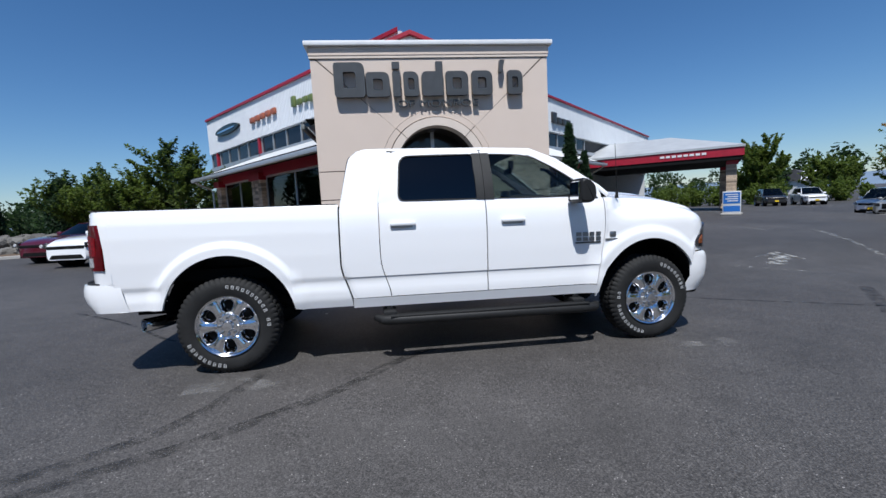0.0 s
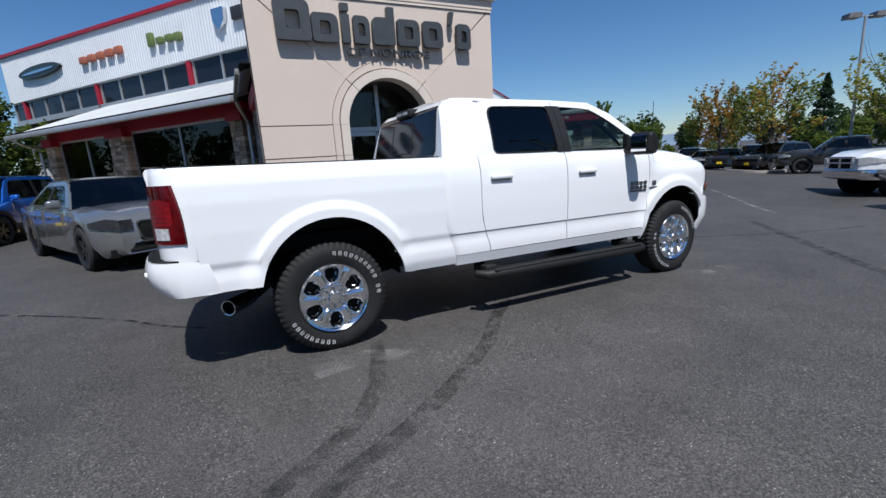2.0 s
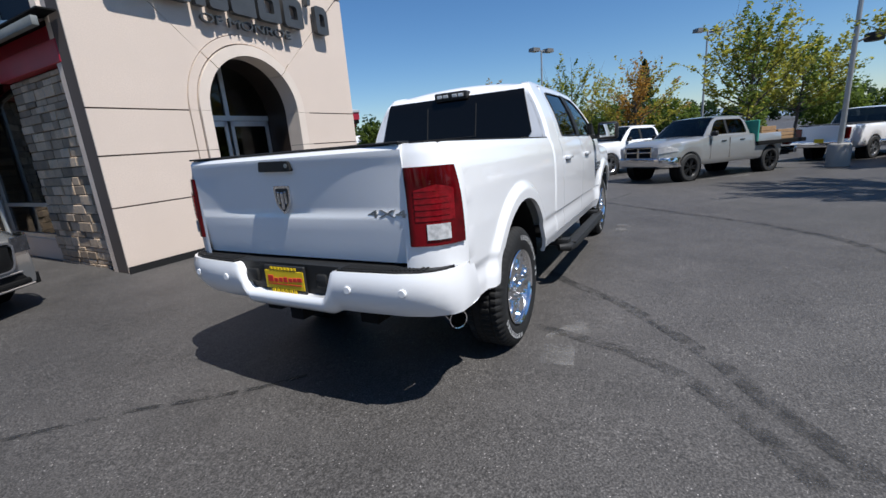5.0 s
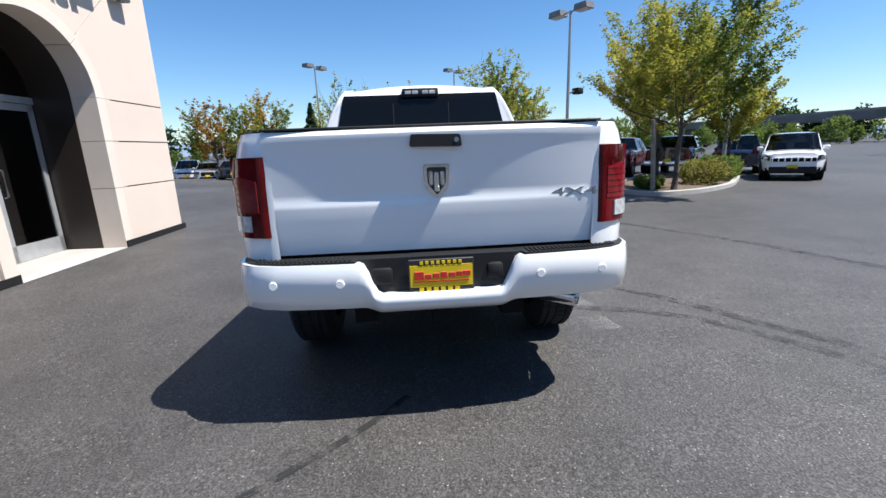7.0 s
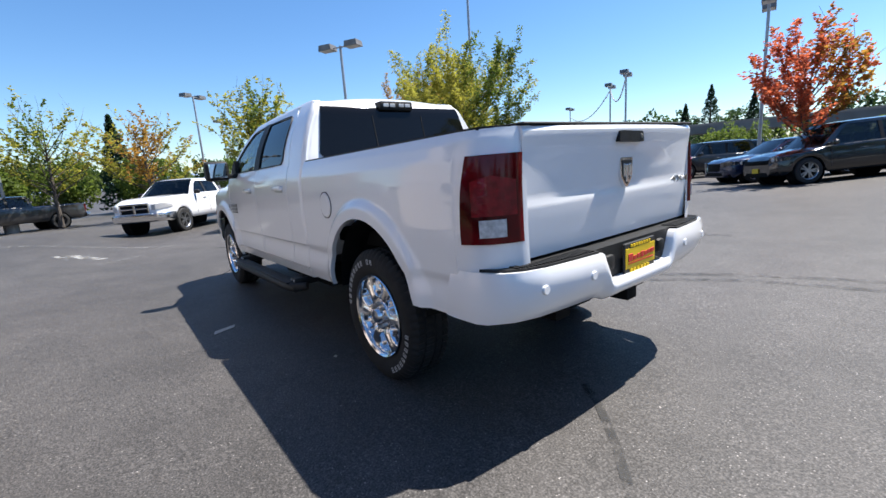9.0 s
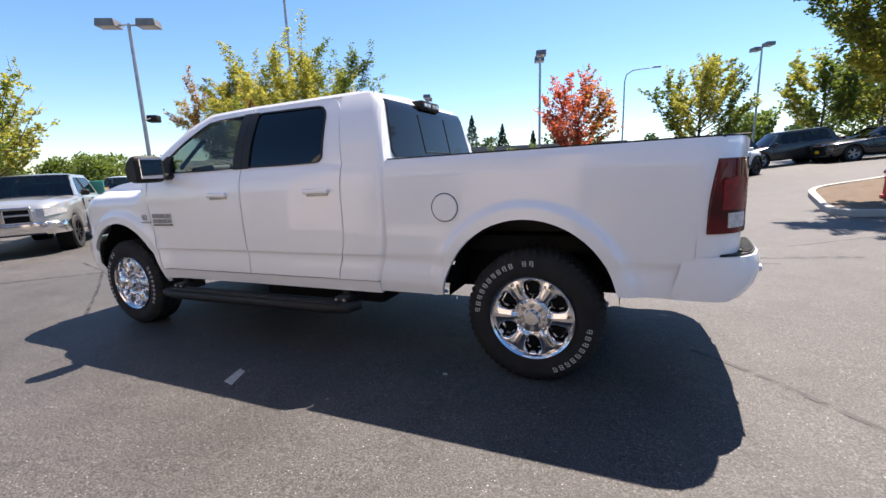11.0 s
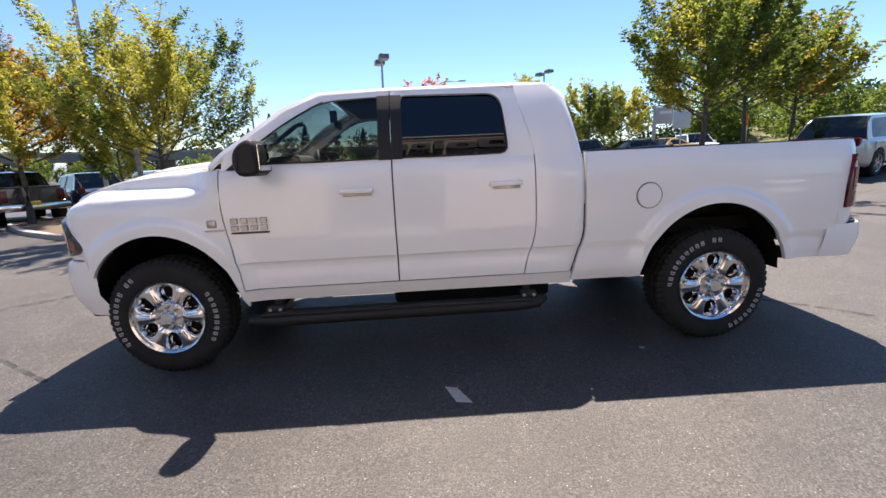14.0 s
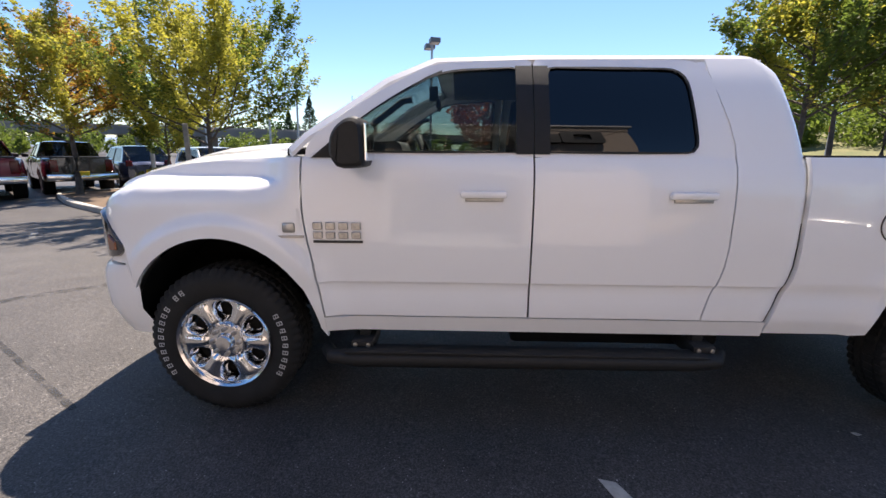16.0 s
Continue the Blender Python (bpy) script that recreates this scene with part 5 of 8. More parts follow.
# sign on the tower: plain blocks in place of its letters
sign = thing("tower_sign", "row of large dark grey sign blocks on the stucco wall", "sign", TW @ pose(0.05, 0, 0))
blocks = [(-2.13, 0.63, 0.70, 0), (-1.48, 0.49, 0.50, 0), (-0.93, 0.16, 0.70, 1), (-0.70, 0.32, 0.50, 0), (-0.32, 0.46, 0.70, 2), (0.20, 0.48, 0.50, 0), (0.76, 0.45, 0.50, 0), (1.36, 0.13, 0.26, 3), (1.55, 0.33, 0.50, 0)]
for x, w, hh, kind in blocks:
    z0 = 3.70 + (0.46 if kind == 3 else 0.0)
    bm = bmesh.new()
    if kind == 1:
        prism(bm, round_poly([(x, z0), (x + w, z0), (x + w, z0 + 0.50), (x, z0 + 0.50)], [0.015] * 4), XZ, -0.16, -0.06)
        prism(bm, round_poly([(x, z0 + 0.56), (x + w, z0 + 0.56), (x + w, z0 + 0.70), (x, z0 + 0.70)], [0.015] * 4), XZ, -0.16, -0.06)
    elif kind == 2:
        prism(bm, round_poly([(x, z0), (x + w, z0), (x + w, z0 + 0.7), (x + w - 0.15, z0 + 0.7), (x + w - 0.15, z0 + 0.50), (x, z0 + 0.50)], [0.08, 0.02, 0.015, 0.015, 0.01, 0.12]), XZ, -0.16, -0.06)
    elif w > 0.3:
        o = resample(round_poly([(x, z0), (x + w, z0), (x + w, z0 + hh), (x, z0 + hh)], [0.06, 0.06, 0.15, 0.06]), 40)
        cx, cz = x + w / 2, z0 + hh / 2
        i = [(cx + (p[0] - cx) * 0.40, cz + (p[1] - cz) * 0.46) for p in o]
        ring(bm, o + [o[0]], i + [i[0]], XZ, -0.16, -0.06)
    else:
        prism(bm, round_poly([(x, z0), (x + w * 0.6, z0), (x + w, z0 + hh), (x + w * 0.2, z0 + hh)], [0.015] * 4), XZ, -0.16, -0.06)
    blk = part("sign_block", bm, M_LETTER, sign)
    bm = boxes((x + w * 0.4, x + w * 0.4 + 0.02, -0.06, 0.0, z0 + 0.1, z0 + 0.12))
    part("stand_off", bm, M_STEEL, blk)
text("sign_line", "OF MONROE", 0.235, M_LETTER, sign, pose(0.02, -0.075, 3.55, 90) @ Matrix.Diagonal((1.28, 0.80, 1, 1)), 0.03, "dark grey lettering below the sign blocks")

# gable behind the tower
bm = bmesh.new()
prism(bm, [(-1.2, 5.5), (1.2, 5.5), (1.2, 6.54), (0, 7.02), (-1.2, 6.54)], XZ, 0.0, 5.0)
gb = part("corner_gable", bm, M_CORRUG, None, m=pose(2.76, 9.9, 0))
tagged(gb, "white corner gable with red edge above the tower", "building", kind="structure")
bm = bmesh.new()
prism(bm, [(-1.35, 6.49), (0, 7.03), (1.35, 6.49), (1.35, 6.62), (0, 7.16), (-1.35, 6.62)], XZ, -0.15, 5.1)
part("gable_trim", bm, M_REDTRIM, gb, "red gable trim")


def stone_post(w, u0, u1, o0, o1, z0, z1, s):
    """A post faced with rough ledge stones, with a red cap."""
    bm = bmesh.new()
    box(bm, u0 + 0.02, u1 - 0.02, min(s * o0, s * (o1 - 0.02)), max(s * o0, s * (o1 - 0.02)), z0, z1)
    post = part("stone_post", bm, M_MORTAR, w, "post faced with brown ledge stone")
    rnd = random.Random(int(u0 * 100) + 7)
    z = z0
    while z < z1 - 0.02:
        hh = min(rnd.uniform(0.06, 0.15), z1 - z)
        u = u0
        while u < u1 - 0.01:
            ww = min(rnd.uniform(0.16, 0.38), u1 - u)
            if u1 - u - ww < 0.1:
                ww = u1 - u
            bm = bmesh.new()
            p = rnd.uniform(0.0, 0.03)
            box(bm, u + 0.006, u + ww - 0.006, min(s * o0, s * (o1 + p)), max(s * o0, s * (o1 + p)), z + 0.005, z + hh - 0.005, 0.006, 1)
            part("stone", bm, M_STONE, post, flat=True)
            u += ww
        z += hh
    bm = boxes((u0 - 0.06, u1 + 0.06, min(s * o0, s * (o1 + 0.10)), max(s * o0, s * (o1 + 0.10)), z1, z1 + 0.28, 0.01, 1))
    part("post_cap", bm, M_REDTRIM, post, "red post cap")


def wing(name, label, m, s, u_low, u_high, posts, lights, reds, first, mitre, top, hip=None, eave=None):
    """A wing of the showroom: shop front, lean-to roof, clerestory and fascia. s: the side that looks out."""
    w = thing(name, label, "building", m, kind="structure")
    Y = lambda a, b: (min(s * a, s * b), max(s * a, s * b))
    for u0, u1 in posts:
        stone_post(w, u0, u1, -0.25, 0.12, -0.1, 2.78, s)
    bm = boxes((first, u_low, *Y(-0.3, 0.02), 2.93, 3.45))
    part("fascia_band", bm, M_REDTRIM, w, "dark red fascia band")
    bm = boxes((first, u_low, *Y(-0.3, 0.0), -0.1, 0.38))
    part("stall_riser", bm, M_STUCCO, w)
    spans = [(a[1], b[0]) for a, b in zip(posts, posts[1:])]
    for u0, u1 in spans:
        k = max(1, round((u1 - u0) / 2.4))
        win = thing("shop_window", "", "")
        for key in list(win.keys()):
            del win[key]
        win.parent = w
        bm = boxes((u0, u1, *Y(-0.16, -0.08), 0.38, 0.46), (u0, u1, *Y(-0.16, -0.08), 2.86, 2.94), (u0, u1, *Y(-0.15, -0.09), 0.86, 0.92), *[(u - 0.035, u + 0.035, *Y(-0.16, -0.08), 0.46, 2.86) for u in lin(u0 + 0.035, u1 - 0.035, k)])
        part("window_frame", bm, M_ALU, win, "aluminium shop window frame")
        for a, b in zip(lin(u0, u1, k), lin(u0, u1, k)[1:]):
            bm = boxes((a + 0.03, b - 0.03, *Y(-0.122, -0.116), 0.46, 2.86))
            part("pane", bm, G_SHOP, win).visible_shadow = False
    # inside of the showroom, its dim light put into one dark colour
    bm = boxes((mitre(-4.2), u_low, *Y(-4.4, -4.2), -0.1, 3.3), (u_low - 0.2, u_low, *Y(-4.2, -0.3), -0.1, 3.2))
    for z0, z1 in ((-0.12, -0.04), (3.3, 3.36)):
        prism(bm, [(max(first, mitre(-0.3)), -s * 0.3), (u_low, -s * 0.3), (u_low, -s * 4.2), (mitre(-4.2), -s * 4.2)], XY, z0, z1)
    part("showroom_shell", bm, M_INSIDE, w, "showroom walls and floor, dim light put into their colour")
    # lean-to roof with ribs
    bm = bmesh.new()
    us = []
    u = hip(-2.7) if hip else first
    while u < u_low + 0.5:
        us += [u, u + 0.10, u + 0.12, u + 0.15, u + 0.17]
        u += 0.2
    lift = [0, 0, 0.022, 0.022, 0]
    tops = []
    for i, u in enumerate(us):
        dz = lift[i % 5]
        tops.append([bm.verts.new((max(u, hip(o)) if hip else u, s * o, z + dz)) for o, z in ((0.95, 3.20), (-2.7, 4.58))])
    for a, b in zip(tops, tops[1:]):
        bm.faces.new((a[0], b[0], b[1], a[1]))
    flange(bm, dz=-0.05)
    part("lean_to_roof", bm, M_ROOFMETAL, w, "grey ribbed metal lean-to roof", flat=True)
    e0 = first if eave is None else eave
    bm = boxes((e0, u_low + 0.5, *Y(0.93, 1.07), 3.06, 3.21, 0.02))
    part("gutter", bm, M_ALU, w, "grey metal gutter")
    # Near-black colour stands in for the shade under the eave.
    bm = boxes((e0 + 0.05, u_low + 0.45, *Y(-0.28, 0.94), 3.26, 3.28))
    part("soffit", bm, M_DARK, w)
    for u in (u_low + 0.3,) if hip else (posts[0][0] + 0.05, u_low + 0.3):
        bm = bmesh.new()
        tube(bm, [(u, s * 0.95, 3.1), (u, s * 0.75, 2.95), (u, s * 0.30, 2.75), (u, s * 0.20, 2.6), (u, s * 0.20, -0.05)], 0.045, 8)
        part("downpipe", bm, M_ALU, w, "grey downpipe")
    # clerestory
    # Near-black wall paints the unlit space behind the upper windows.
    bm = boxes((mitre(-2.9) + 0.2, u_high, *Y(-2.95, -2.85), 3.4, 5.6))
    part("upper_wall", bm, mat("upper_inside_shade", 0.03, 0.7), w)
    bm = boxes((mitre(-9) + 1.5, u_high, *Y(-9.0, -8.8), -0.1, 5.6), (u_high - 0.2, u_high, *Y(-8.8, -2.95), -0.1, 5.6))
    prism(bm, [(mitre(-2.7) + 1.5, -s * 2.7), (u_high, -s * 2.7), (u_high, -s * 9.0), (mitre(-9) + 1.5, -s * 9.0)], XY, 5.6, 7.2)
    part("upper_body", bm, M_CORRUG, w)
    c0 = -1.6 if hip else first
    bm = boxes((c0, u_high, *Y(-2.85, -2.6), 4.45, 4.68), (c0, u_high, *Y(-2.85, -2.66), 5.50, 5.56), *[(u - 0.03, u + 0.03, *Y(-2.85, -2.68), 4.68, 5.50) for u in lights])
    part("clerestory_frame", bm, M_ALU, w, "white clerestory window frame")
    for a, b in zip(lights, lights[1:]):
        bm = boxes((a + 0.03, b - 0.03, *Y(-2.75, -2.742), 4.68, 5.50))
        part("clerestory_pane", bm, mat_pane, w)
    for u in reds:
        bm = boxes((u - 0.10, u + 0.10, *Y(-2.85, -2.60), 4.45, 5.52, 0.01, 1))
        part("red_post", bm, M_REDTRIM, w, "red post between the upper windows")
    bm = bmesh.new()
    us, u = [], -0.9 if hip else mitre(-2.6) + 1.6
    while u < u_high:
        us += [(u, 0), (u + 0.07, 0), (u + 0.09, 0.02), (u + 0.13, 0.02)]
        u += 0.15
    us = [(min(u, u_high), d) for u, d in us]
    cols = [[bm.verts.new((u, s * (-2.60 + d), z)) for z in (5.55, top(u))] for u, d in us]
    for a, b in zip(cols, cols[1:]):
        if (a[0].co - b[0].co).length > 1e-4:
            bm.faces.new((a[0], b[0], b[1], a[1]))
    flange(bm, dy=-s * 0.1)
    part("fascia", bm, M_CORRUG, w, "white corrugated metal fascia", flat=True)
    if not hip:
        part("fascia_return", boxes((mitre(-2.6) + 0.4, mitre(-2.6) + 1.6, *Y(-2.70, -2.60), 5.55, 6.85)), M_CORRUG, w)
    bm = bmesh.new()
    plan = [(-0.9 if hip else mitre(-2.5) + 1.5, -s * 2.5), (u_high + 0.06, -s * 2.5), (u_high + 0.06, -s * 9.0), (mitre(-9) + 1.5, -s * 9.0)]
    prism(bm, plan, lambda p, d: (p[0], p[1], top(p[0]) + d), -0.02, 0.11)
    part("roof_trim", bm, M_REDTRIM, w, "red roof edge trim")
    bm = boxes((first, u_low + 0.3, *Y(0.0, 2.3), -0.2, 0.14, 0.02))
    part("planting_strip", bm, M_STRAW, w, "straw-coloured mulch strip along the shop front")
    return w


mat_pane = mat("upper_pane", (0.010, 0.012, 0.018), 0.05, spec=0.35)
LW = pose(-0.15, 9.3, 0, 0, 0, 127)
side = thing("tower_side", "stone-faced pier and narrow window beside the stucco tower", "building", TW @ pose(-HW + 0.33, 0, 0, 0, 0, 90), kind="structure")
wing_l = wing("showroom_wing", "two-storey white metal showroom wing with stone posts", LW, 1, 10.0, 19.0, [(-0.58, -0.10), (4.88, 5.80), (9.45, 10.0)], [-1.3, 0.2, 1.75, 3.3, 4.83, 5.17, 6.6, 8.1, 9.6, 11.0, 11.4, 12.9, 14.4, 15.9, 17.4, 19.0], [5.0, 11.2, 17.8], -0.58, lambda o: (-2.91 - 0.799 * o) / 0.602, lambda u: 7.30 + 0.022 * u, lambda o: -1.761 + 0.334 * o, -1.43)
stone_post(side, 0.34, 2.25, -0.2, 0.24, -0.1, 2.78, 1)
part("fascia_band", boxes((0.30, 4.30, -0.10, 0.20, 3.06, 3.30), (2.31, 4.30, -0.10, 0.20, 2.95, 3.06)), M_REDTRIM, side, "dark red fascia band")
part("stall_riser", boxes((2.25, 4.30, -0.10, 0.20, -0.1, 0.38)), M_STUCCO, side)
part("window_frame", boxes((2.25, 4.30, 0.10, 0.18, 0.38, 0.46), (2.25, 4.30, 0.10, 0.18, 2.87, 2.945), (2.32, 4.23, 0.11, 0.17, 0.92, 0.98), (2.25, 2.32, 0.10, 0.18, 0.46, 2.87), (4.23, 4.30, 0.10, 0.18, 0.46, 2.87)), M_ALU, side, "aluminium window frame")
part("pane", boxes((2.32, 4.23, 0.137, 0.143, 0.46, 2.87)), G_SHOP, side).visible_shadow = False
# Backing added behind the window, its dark colour for the unlit inside.
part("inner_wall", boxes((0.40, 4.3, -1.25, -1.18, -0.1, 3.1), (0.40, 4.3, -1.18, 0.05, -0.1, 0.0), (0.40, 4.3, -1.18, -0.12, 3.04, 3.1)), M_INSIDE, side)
part("gutter", boxes((0.02, 3.0, 0.55, 0.62, 3.11, 3.215, 0.01)), mat("weathered_gutter", (0.20, 0.21, 0.20), 0.6, var=0.2, scale=4), side, "grey metal gutter")
# Eave shade put into the near-black soffit colour.
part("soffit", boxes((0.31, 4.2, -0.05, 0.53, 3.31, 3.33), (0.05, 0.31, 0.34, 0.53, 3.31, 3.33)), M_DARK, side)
bm = bmesh.new()
bm.faces.new([bm.verts.new(p) for p in ((0.31, 0.57, 3.205), (2.97, 0.57, 3.205), (3.50, -1.0, 3.80), (0.31, -1.0, 3.80))])
bmesh.ops.solidify(bm, geom=bm.faces[:], thickness=0.03)
part("lean_to_roof", bm, M_ROOFMETAL, side, "grey metal lean-to roof", flat=True)
bm = bmesh.new()
tube(bm, [(2.95, 0.57, 3.08), (3.05, 0.54, 2.98), (3.75, 0.36, 2.72), (3.85, 0.34, 2.58), (3.85, 0.34, -0.05)], 0.045, 8)
part("downpipe", bm, M_ALU, side, "grey downpipe")
CANOPY = pose(5.45, 9.2, 0, 0, 0, 51)
RW = pose(4.02, 9.94, 0, 0, 0, 42)
wing_r = wing("showroom_wing", "two-storey white metal showroom wing with stone posts", RW, -1, 12.0, 35.6, [(0.2, 0.7), (4.88, 5.80), (11.3, 12.0)], [0.2, 1.75, 3.3, 4.83, 5.17, 6.6, 8.1, 9.6, 11.0, 11.4, 12.9, 14.4, 15.9, 17.4, 18.9], [5.0, 11.2], 0.2, lambda o: (-1.26 - 0.669 * o) / 0.743, lambda u: 7.86 - 0.020 * u)

# plain shapes in place of the marks on the fascia
for m, s, sgn in ((LW, 1, 1), (RW, -1, -1)):
    def mark(label, material, bars, category="sign"):
        t = thing("fascia_sign", label, category, m)
        for u0, u1, z0, z1 in bars:
            bm = bmesh.new()
            box(bm, u0, u1, min(s * -2.58, s * -2.44), max(s * -2.58, s * -2.44), z0, z1, 0.03)
            part("sign_block", bm, material, t)
        return t
    if s < 0:
        mark("pair of small green and dark sign blocks on the white fascia", mat("sign_green", (0.13, 0.17, 0.05), 0.5), [(8.3, 8.65, 6.25, 6.9), (8.75, 9.15, 6.25, 6.6), (9.25, 9.65, 6.25, 6.6)])
        mark("row of small dark sign blocks on the white fascia", mat("sign_black", 0.03, 0.4), [(13.3, 13.9, 6.1, 6.75), (14.05, 14.6, 6.1, 6.5), (14.75, 15.3, 6.1, 6.5), (15.45, 16.0, 6.1, 6.5)])
        continue
    mark("row of dark sign blocks on the white fascia", mat("sign_black", 0.03, 0.4), [(0.45 + k * 0.62, 0.98 + k * 0.62, 6.35, 6.75) for k in range(3)])
    mark("row of green sign blocks on the white fascia", mat("sign_green", (0.13, 0.17, 0.05), 0.5), [(4.95, 5.30, 6.22, 6.50), (5.45, 5.82, 6.28, 6.52), (6.0, 6.36, 6.28, 6.52), (6.58, 6.88, 6.28, 6.75)])
    mark("row of orange-red sign blocks on the white fascia", mat("sign_orange", (0.36, 0.11, 0.06), 0.5), [(8.65 + k * 0.66, 9.1 + k * 0.66, 6.36, 6.64) for k in range(5)])
    t = thing("fascia_sign", "chrome shield plate on the white fascia", "sign", m)
    bm = bmesh.new()
    prism(bm, round_poly([(2.55, 6.85), (3.15, 6.85), (3.12, 6.45), (2.85, 6.15), (2.58, 6.45)], [0.05] * 5), XZ, s * -2.58, s * -2.44)
    part("shield", bm, M_CHROME, t)
    t = thing("fascia_sign", "dark winged oval plate on the white fascia", "sign", m)
    bm = bmesh.new()
    prism(bm, [(15.3 + 1.9 * math.cos(a), 6.62 + 0.26 * math.sin(a)) for a in lin(0, math.tau * 23 / 24, 23)], XZ, s * -2.58, s * -2.44)
    ov = part("oval", bm, mat("sign_dark_green", (0.02, 0.03, 0.025), 0.3), t)
    bm = bmesh.new()
    prism(bm, [(15.3 + 1.5 * math.cos(a), 6.60 + 0.06 * math.sin(a)) for a in lin(0, math.tau * 23 / 24, 23)], XZ, s * -2.43, s * -2.41)
    part("oval_band", bm, M_CHROME, ov)

# posters behind the shop glass
for u, z0, w0, hh in ((1.2, 0.95, 0.75, 1.15), (3.1, 1.9, 1.1, 0.35), (6.1, 1.0, 0.7, 1.1)):
    bm = boxes((u, u + w0, -0.9, -0.86, z0, z0 + hh))
    bm2 = thing("window_poster", "pale poster hung behind the shop window", "poster", LW)
    part("poster_sheet", bm, M_POSTER, bm2)

# drive-through canopy off the far wing
can = thing("drive_canopy", "white hipped canopy with red fascia on stone posts", "canopy", CANOPY, kind="structure")
U0, U1, O0, O1 = 19.0, 28.5, -1.5, 8.2
bm = bmesh.new()
ea = [bm.verts.new((u, -o, 4.16)) for u, o in ((U0, O0), (U0, O1), (U1, O1), (U1, O0))]
ri = [bm.verts.new(((U0 + U1) / 2, -(O0), 5.55)), bm.verts.new(((U0 + U1) / 2, -(O1 - 4.2), 5.55))]
for q in ((ea[0], ea[1], ri[1], ri[0]), (ea[1], ea[2], ri[1]), (ea[2], ea[3], ri[0], ri[1]), tuple(ea)):
    bm.faces.new(q)
part("canopy_roof", bm, M_ROOFMETAL, can, "pale metal canopy roof", flat=True)
bm = boxes((U0 - 0.06, U1 + 0.06, -O1 - 0.06, -O1 + 0.10, 4.02, 4.155), (U0 - 0.06, U0 + 0.10, -O1 + 0.10, -O0, 4.02, 4.155), (U1 - 0.10, U1 + 0.06, -O1 + 0.10, -O0, 4.02, 4.155))
part("canopy_gutter", bm, M_ROOFMETAL, can, "pale metal gutter")
bm = boxes((U0, U1, -O1, -O1 + 0.12, 3.50, 4.018), (U0, U0 + 0.12, -O1 + 0.12, -O0, 3.50, 4.018), (U1 - 0.12, U1, -O1 + 0.12, -O0, 3.50, 4.018))
part("canopy_fascia", bm, M_REDTRIM, can, "red canopy fascia")
# Dark slab paints the shade below the canopy fascia.
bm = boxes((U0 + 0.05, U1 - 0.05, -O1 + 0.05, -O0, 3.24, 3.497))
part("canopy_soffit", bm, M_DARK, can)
for u in (U0 + 0.5, U1 - 0.6):
    stone_post(can, u, u + 0.6, O1 - 0.9, O1 - 0.35, -0.9, 3.0, -1)
for k in range(8):
    part("canopy_sign_bar", boxes((U0 - 0.03, U0, -6.2 + k * 0.34, -5.95 + k * 0.34, 3.70, 3.84)), M_CAPMETAL, can, "white bar on the fascia")


# ---- parked vehicles ----
def on_ground(x, y, heading, reach=1.4):
    """The pose of a thing that stands on the sloping ground and looks along heading."""
    a = radians(heading)
    f, l = Vector((math.cos(a), math.sin(a))), Vector((-math.sin(a), math.cos(a)))
    hf, hb = h(x + f.x * reach, y + f.y * reach), h(x - f.x * reach, y - f.y * reach)
    hl, hr = h(x + l.x * 0.8, y + l.y * 0.8), h(x - l.x * 0.8, y - l.y * 0.8)
    X = Vector((f.x * 2 * reach, f.y * 2 * reach, hf - hb)).normalized()
    Y = Vector((l.x * 1.6, l.y * 1.6, hl - hr)).normalized()
    Z = X.cross(Y).normalized()
    Y = Z.cross(X)
    m = Matrix((X, Y, Z)).transposed().to_4x4()
    m.translation = (x, y, (hf + hb) / 2)
    return m


M_TYRE2 = mat("car_tyre", 0.02, 0.8, var=0.2, scale=10)
M_ALLOY = mat("alloy_rim", (0.42, 0.43, 0.44), 0.3, 0.9)
M_BLACKRIM = mat("black_rim", 0.02, 0.3, 0.5)
M_CABIN = mat("car_cabin", 0.02, 0.9)
PAINT = {
    "white": M_WHITE,
    "silver": mat("silver_paint", (0.46, 0.46, 0.45), 0.3, 0.6, coat=1.0),
    "grey": mat("grey_paint", (0.205, 0.205, 0.20), 0.22, 0.5, coat=1.0),
    "dark_grey": mat("dark_grey_paint", (0.045, 0.043, 0.042), 0.28, 0.5, coat=1.0),
    "black": mat("black_paint", (0.008, 0.008, 0.009), 0.25, coat=1.0),
    "blue": mat("blue_paint", (0.012, 0.10, 0.42), 0.25, 0.3, coat=1.0),
    "navy": mat("navy_paint", (0.01, 0.02, 0.06), 0.25, 0.3, coat=1.0),
    "maroon": mat("maroon_paint", (0.12, 0.01, 0.025), 0.25, 0.4, coat=1.0),
    "red": mat("red_paint", (0.30, 0.02, 0.02), 0.25, 0.2, coat=1.0),
    "yellow": mat("yellow_paint", (0.55, 0.33, 0.03), 0.3, coat=1.0),
}
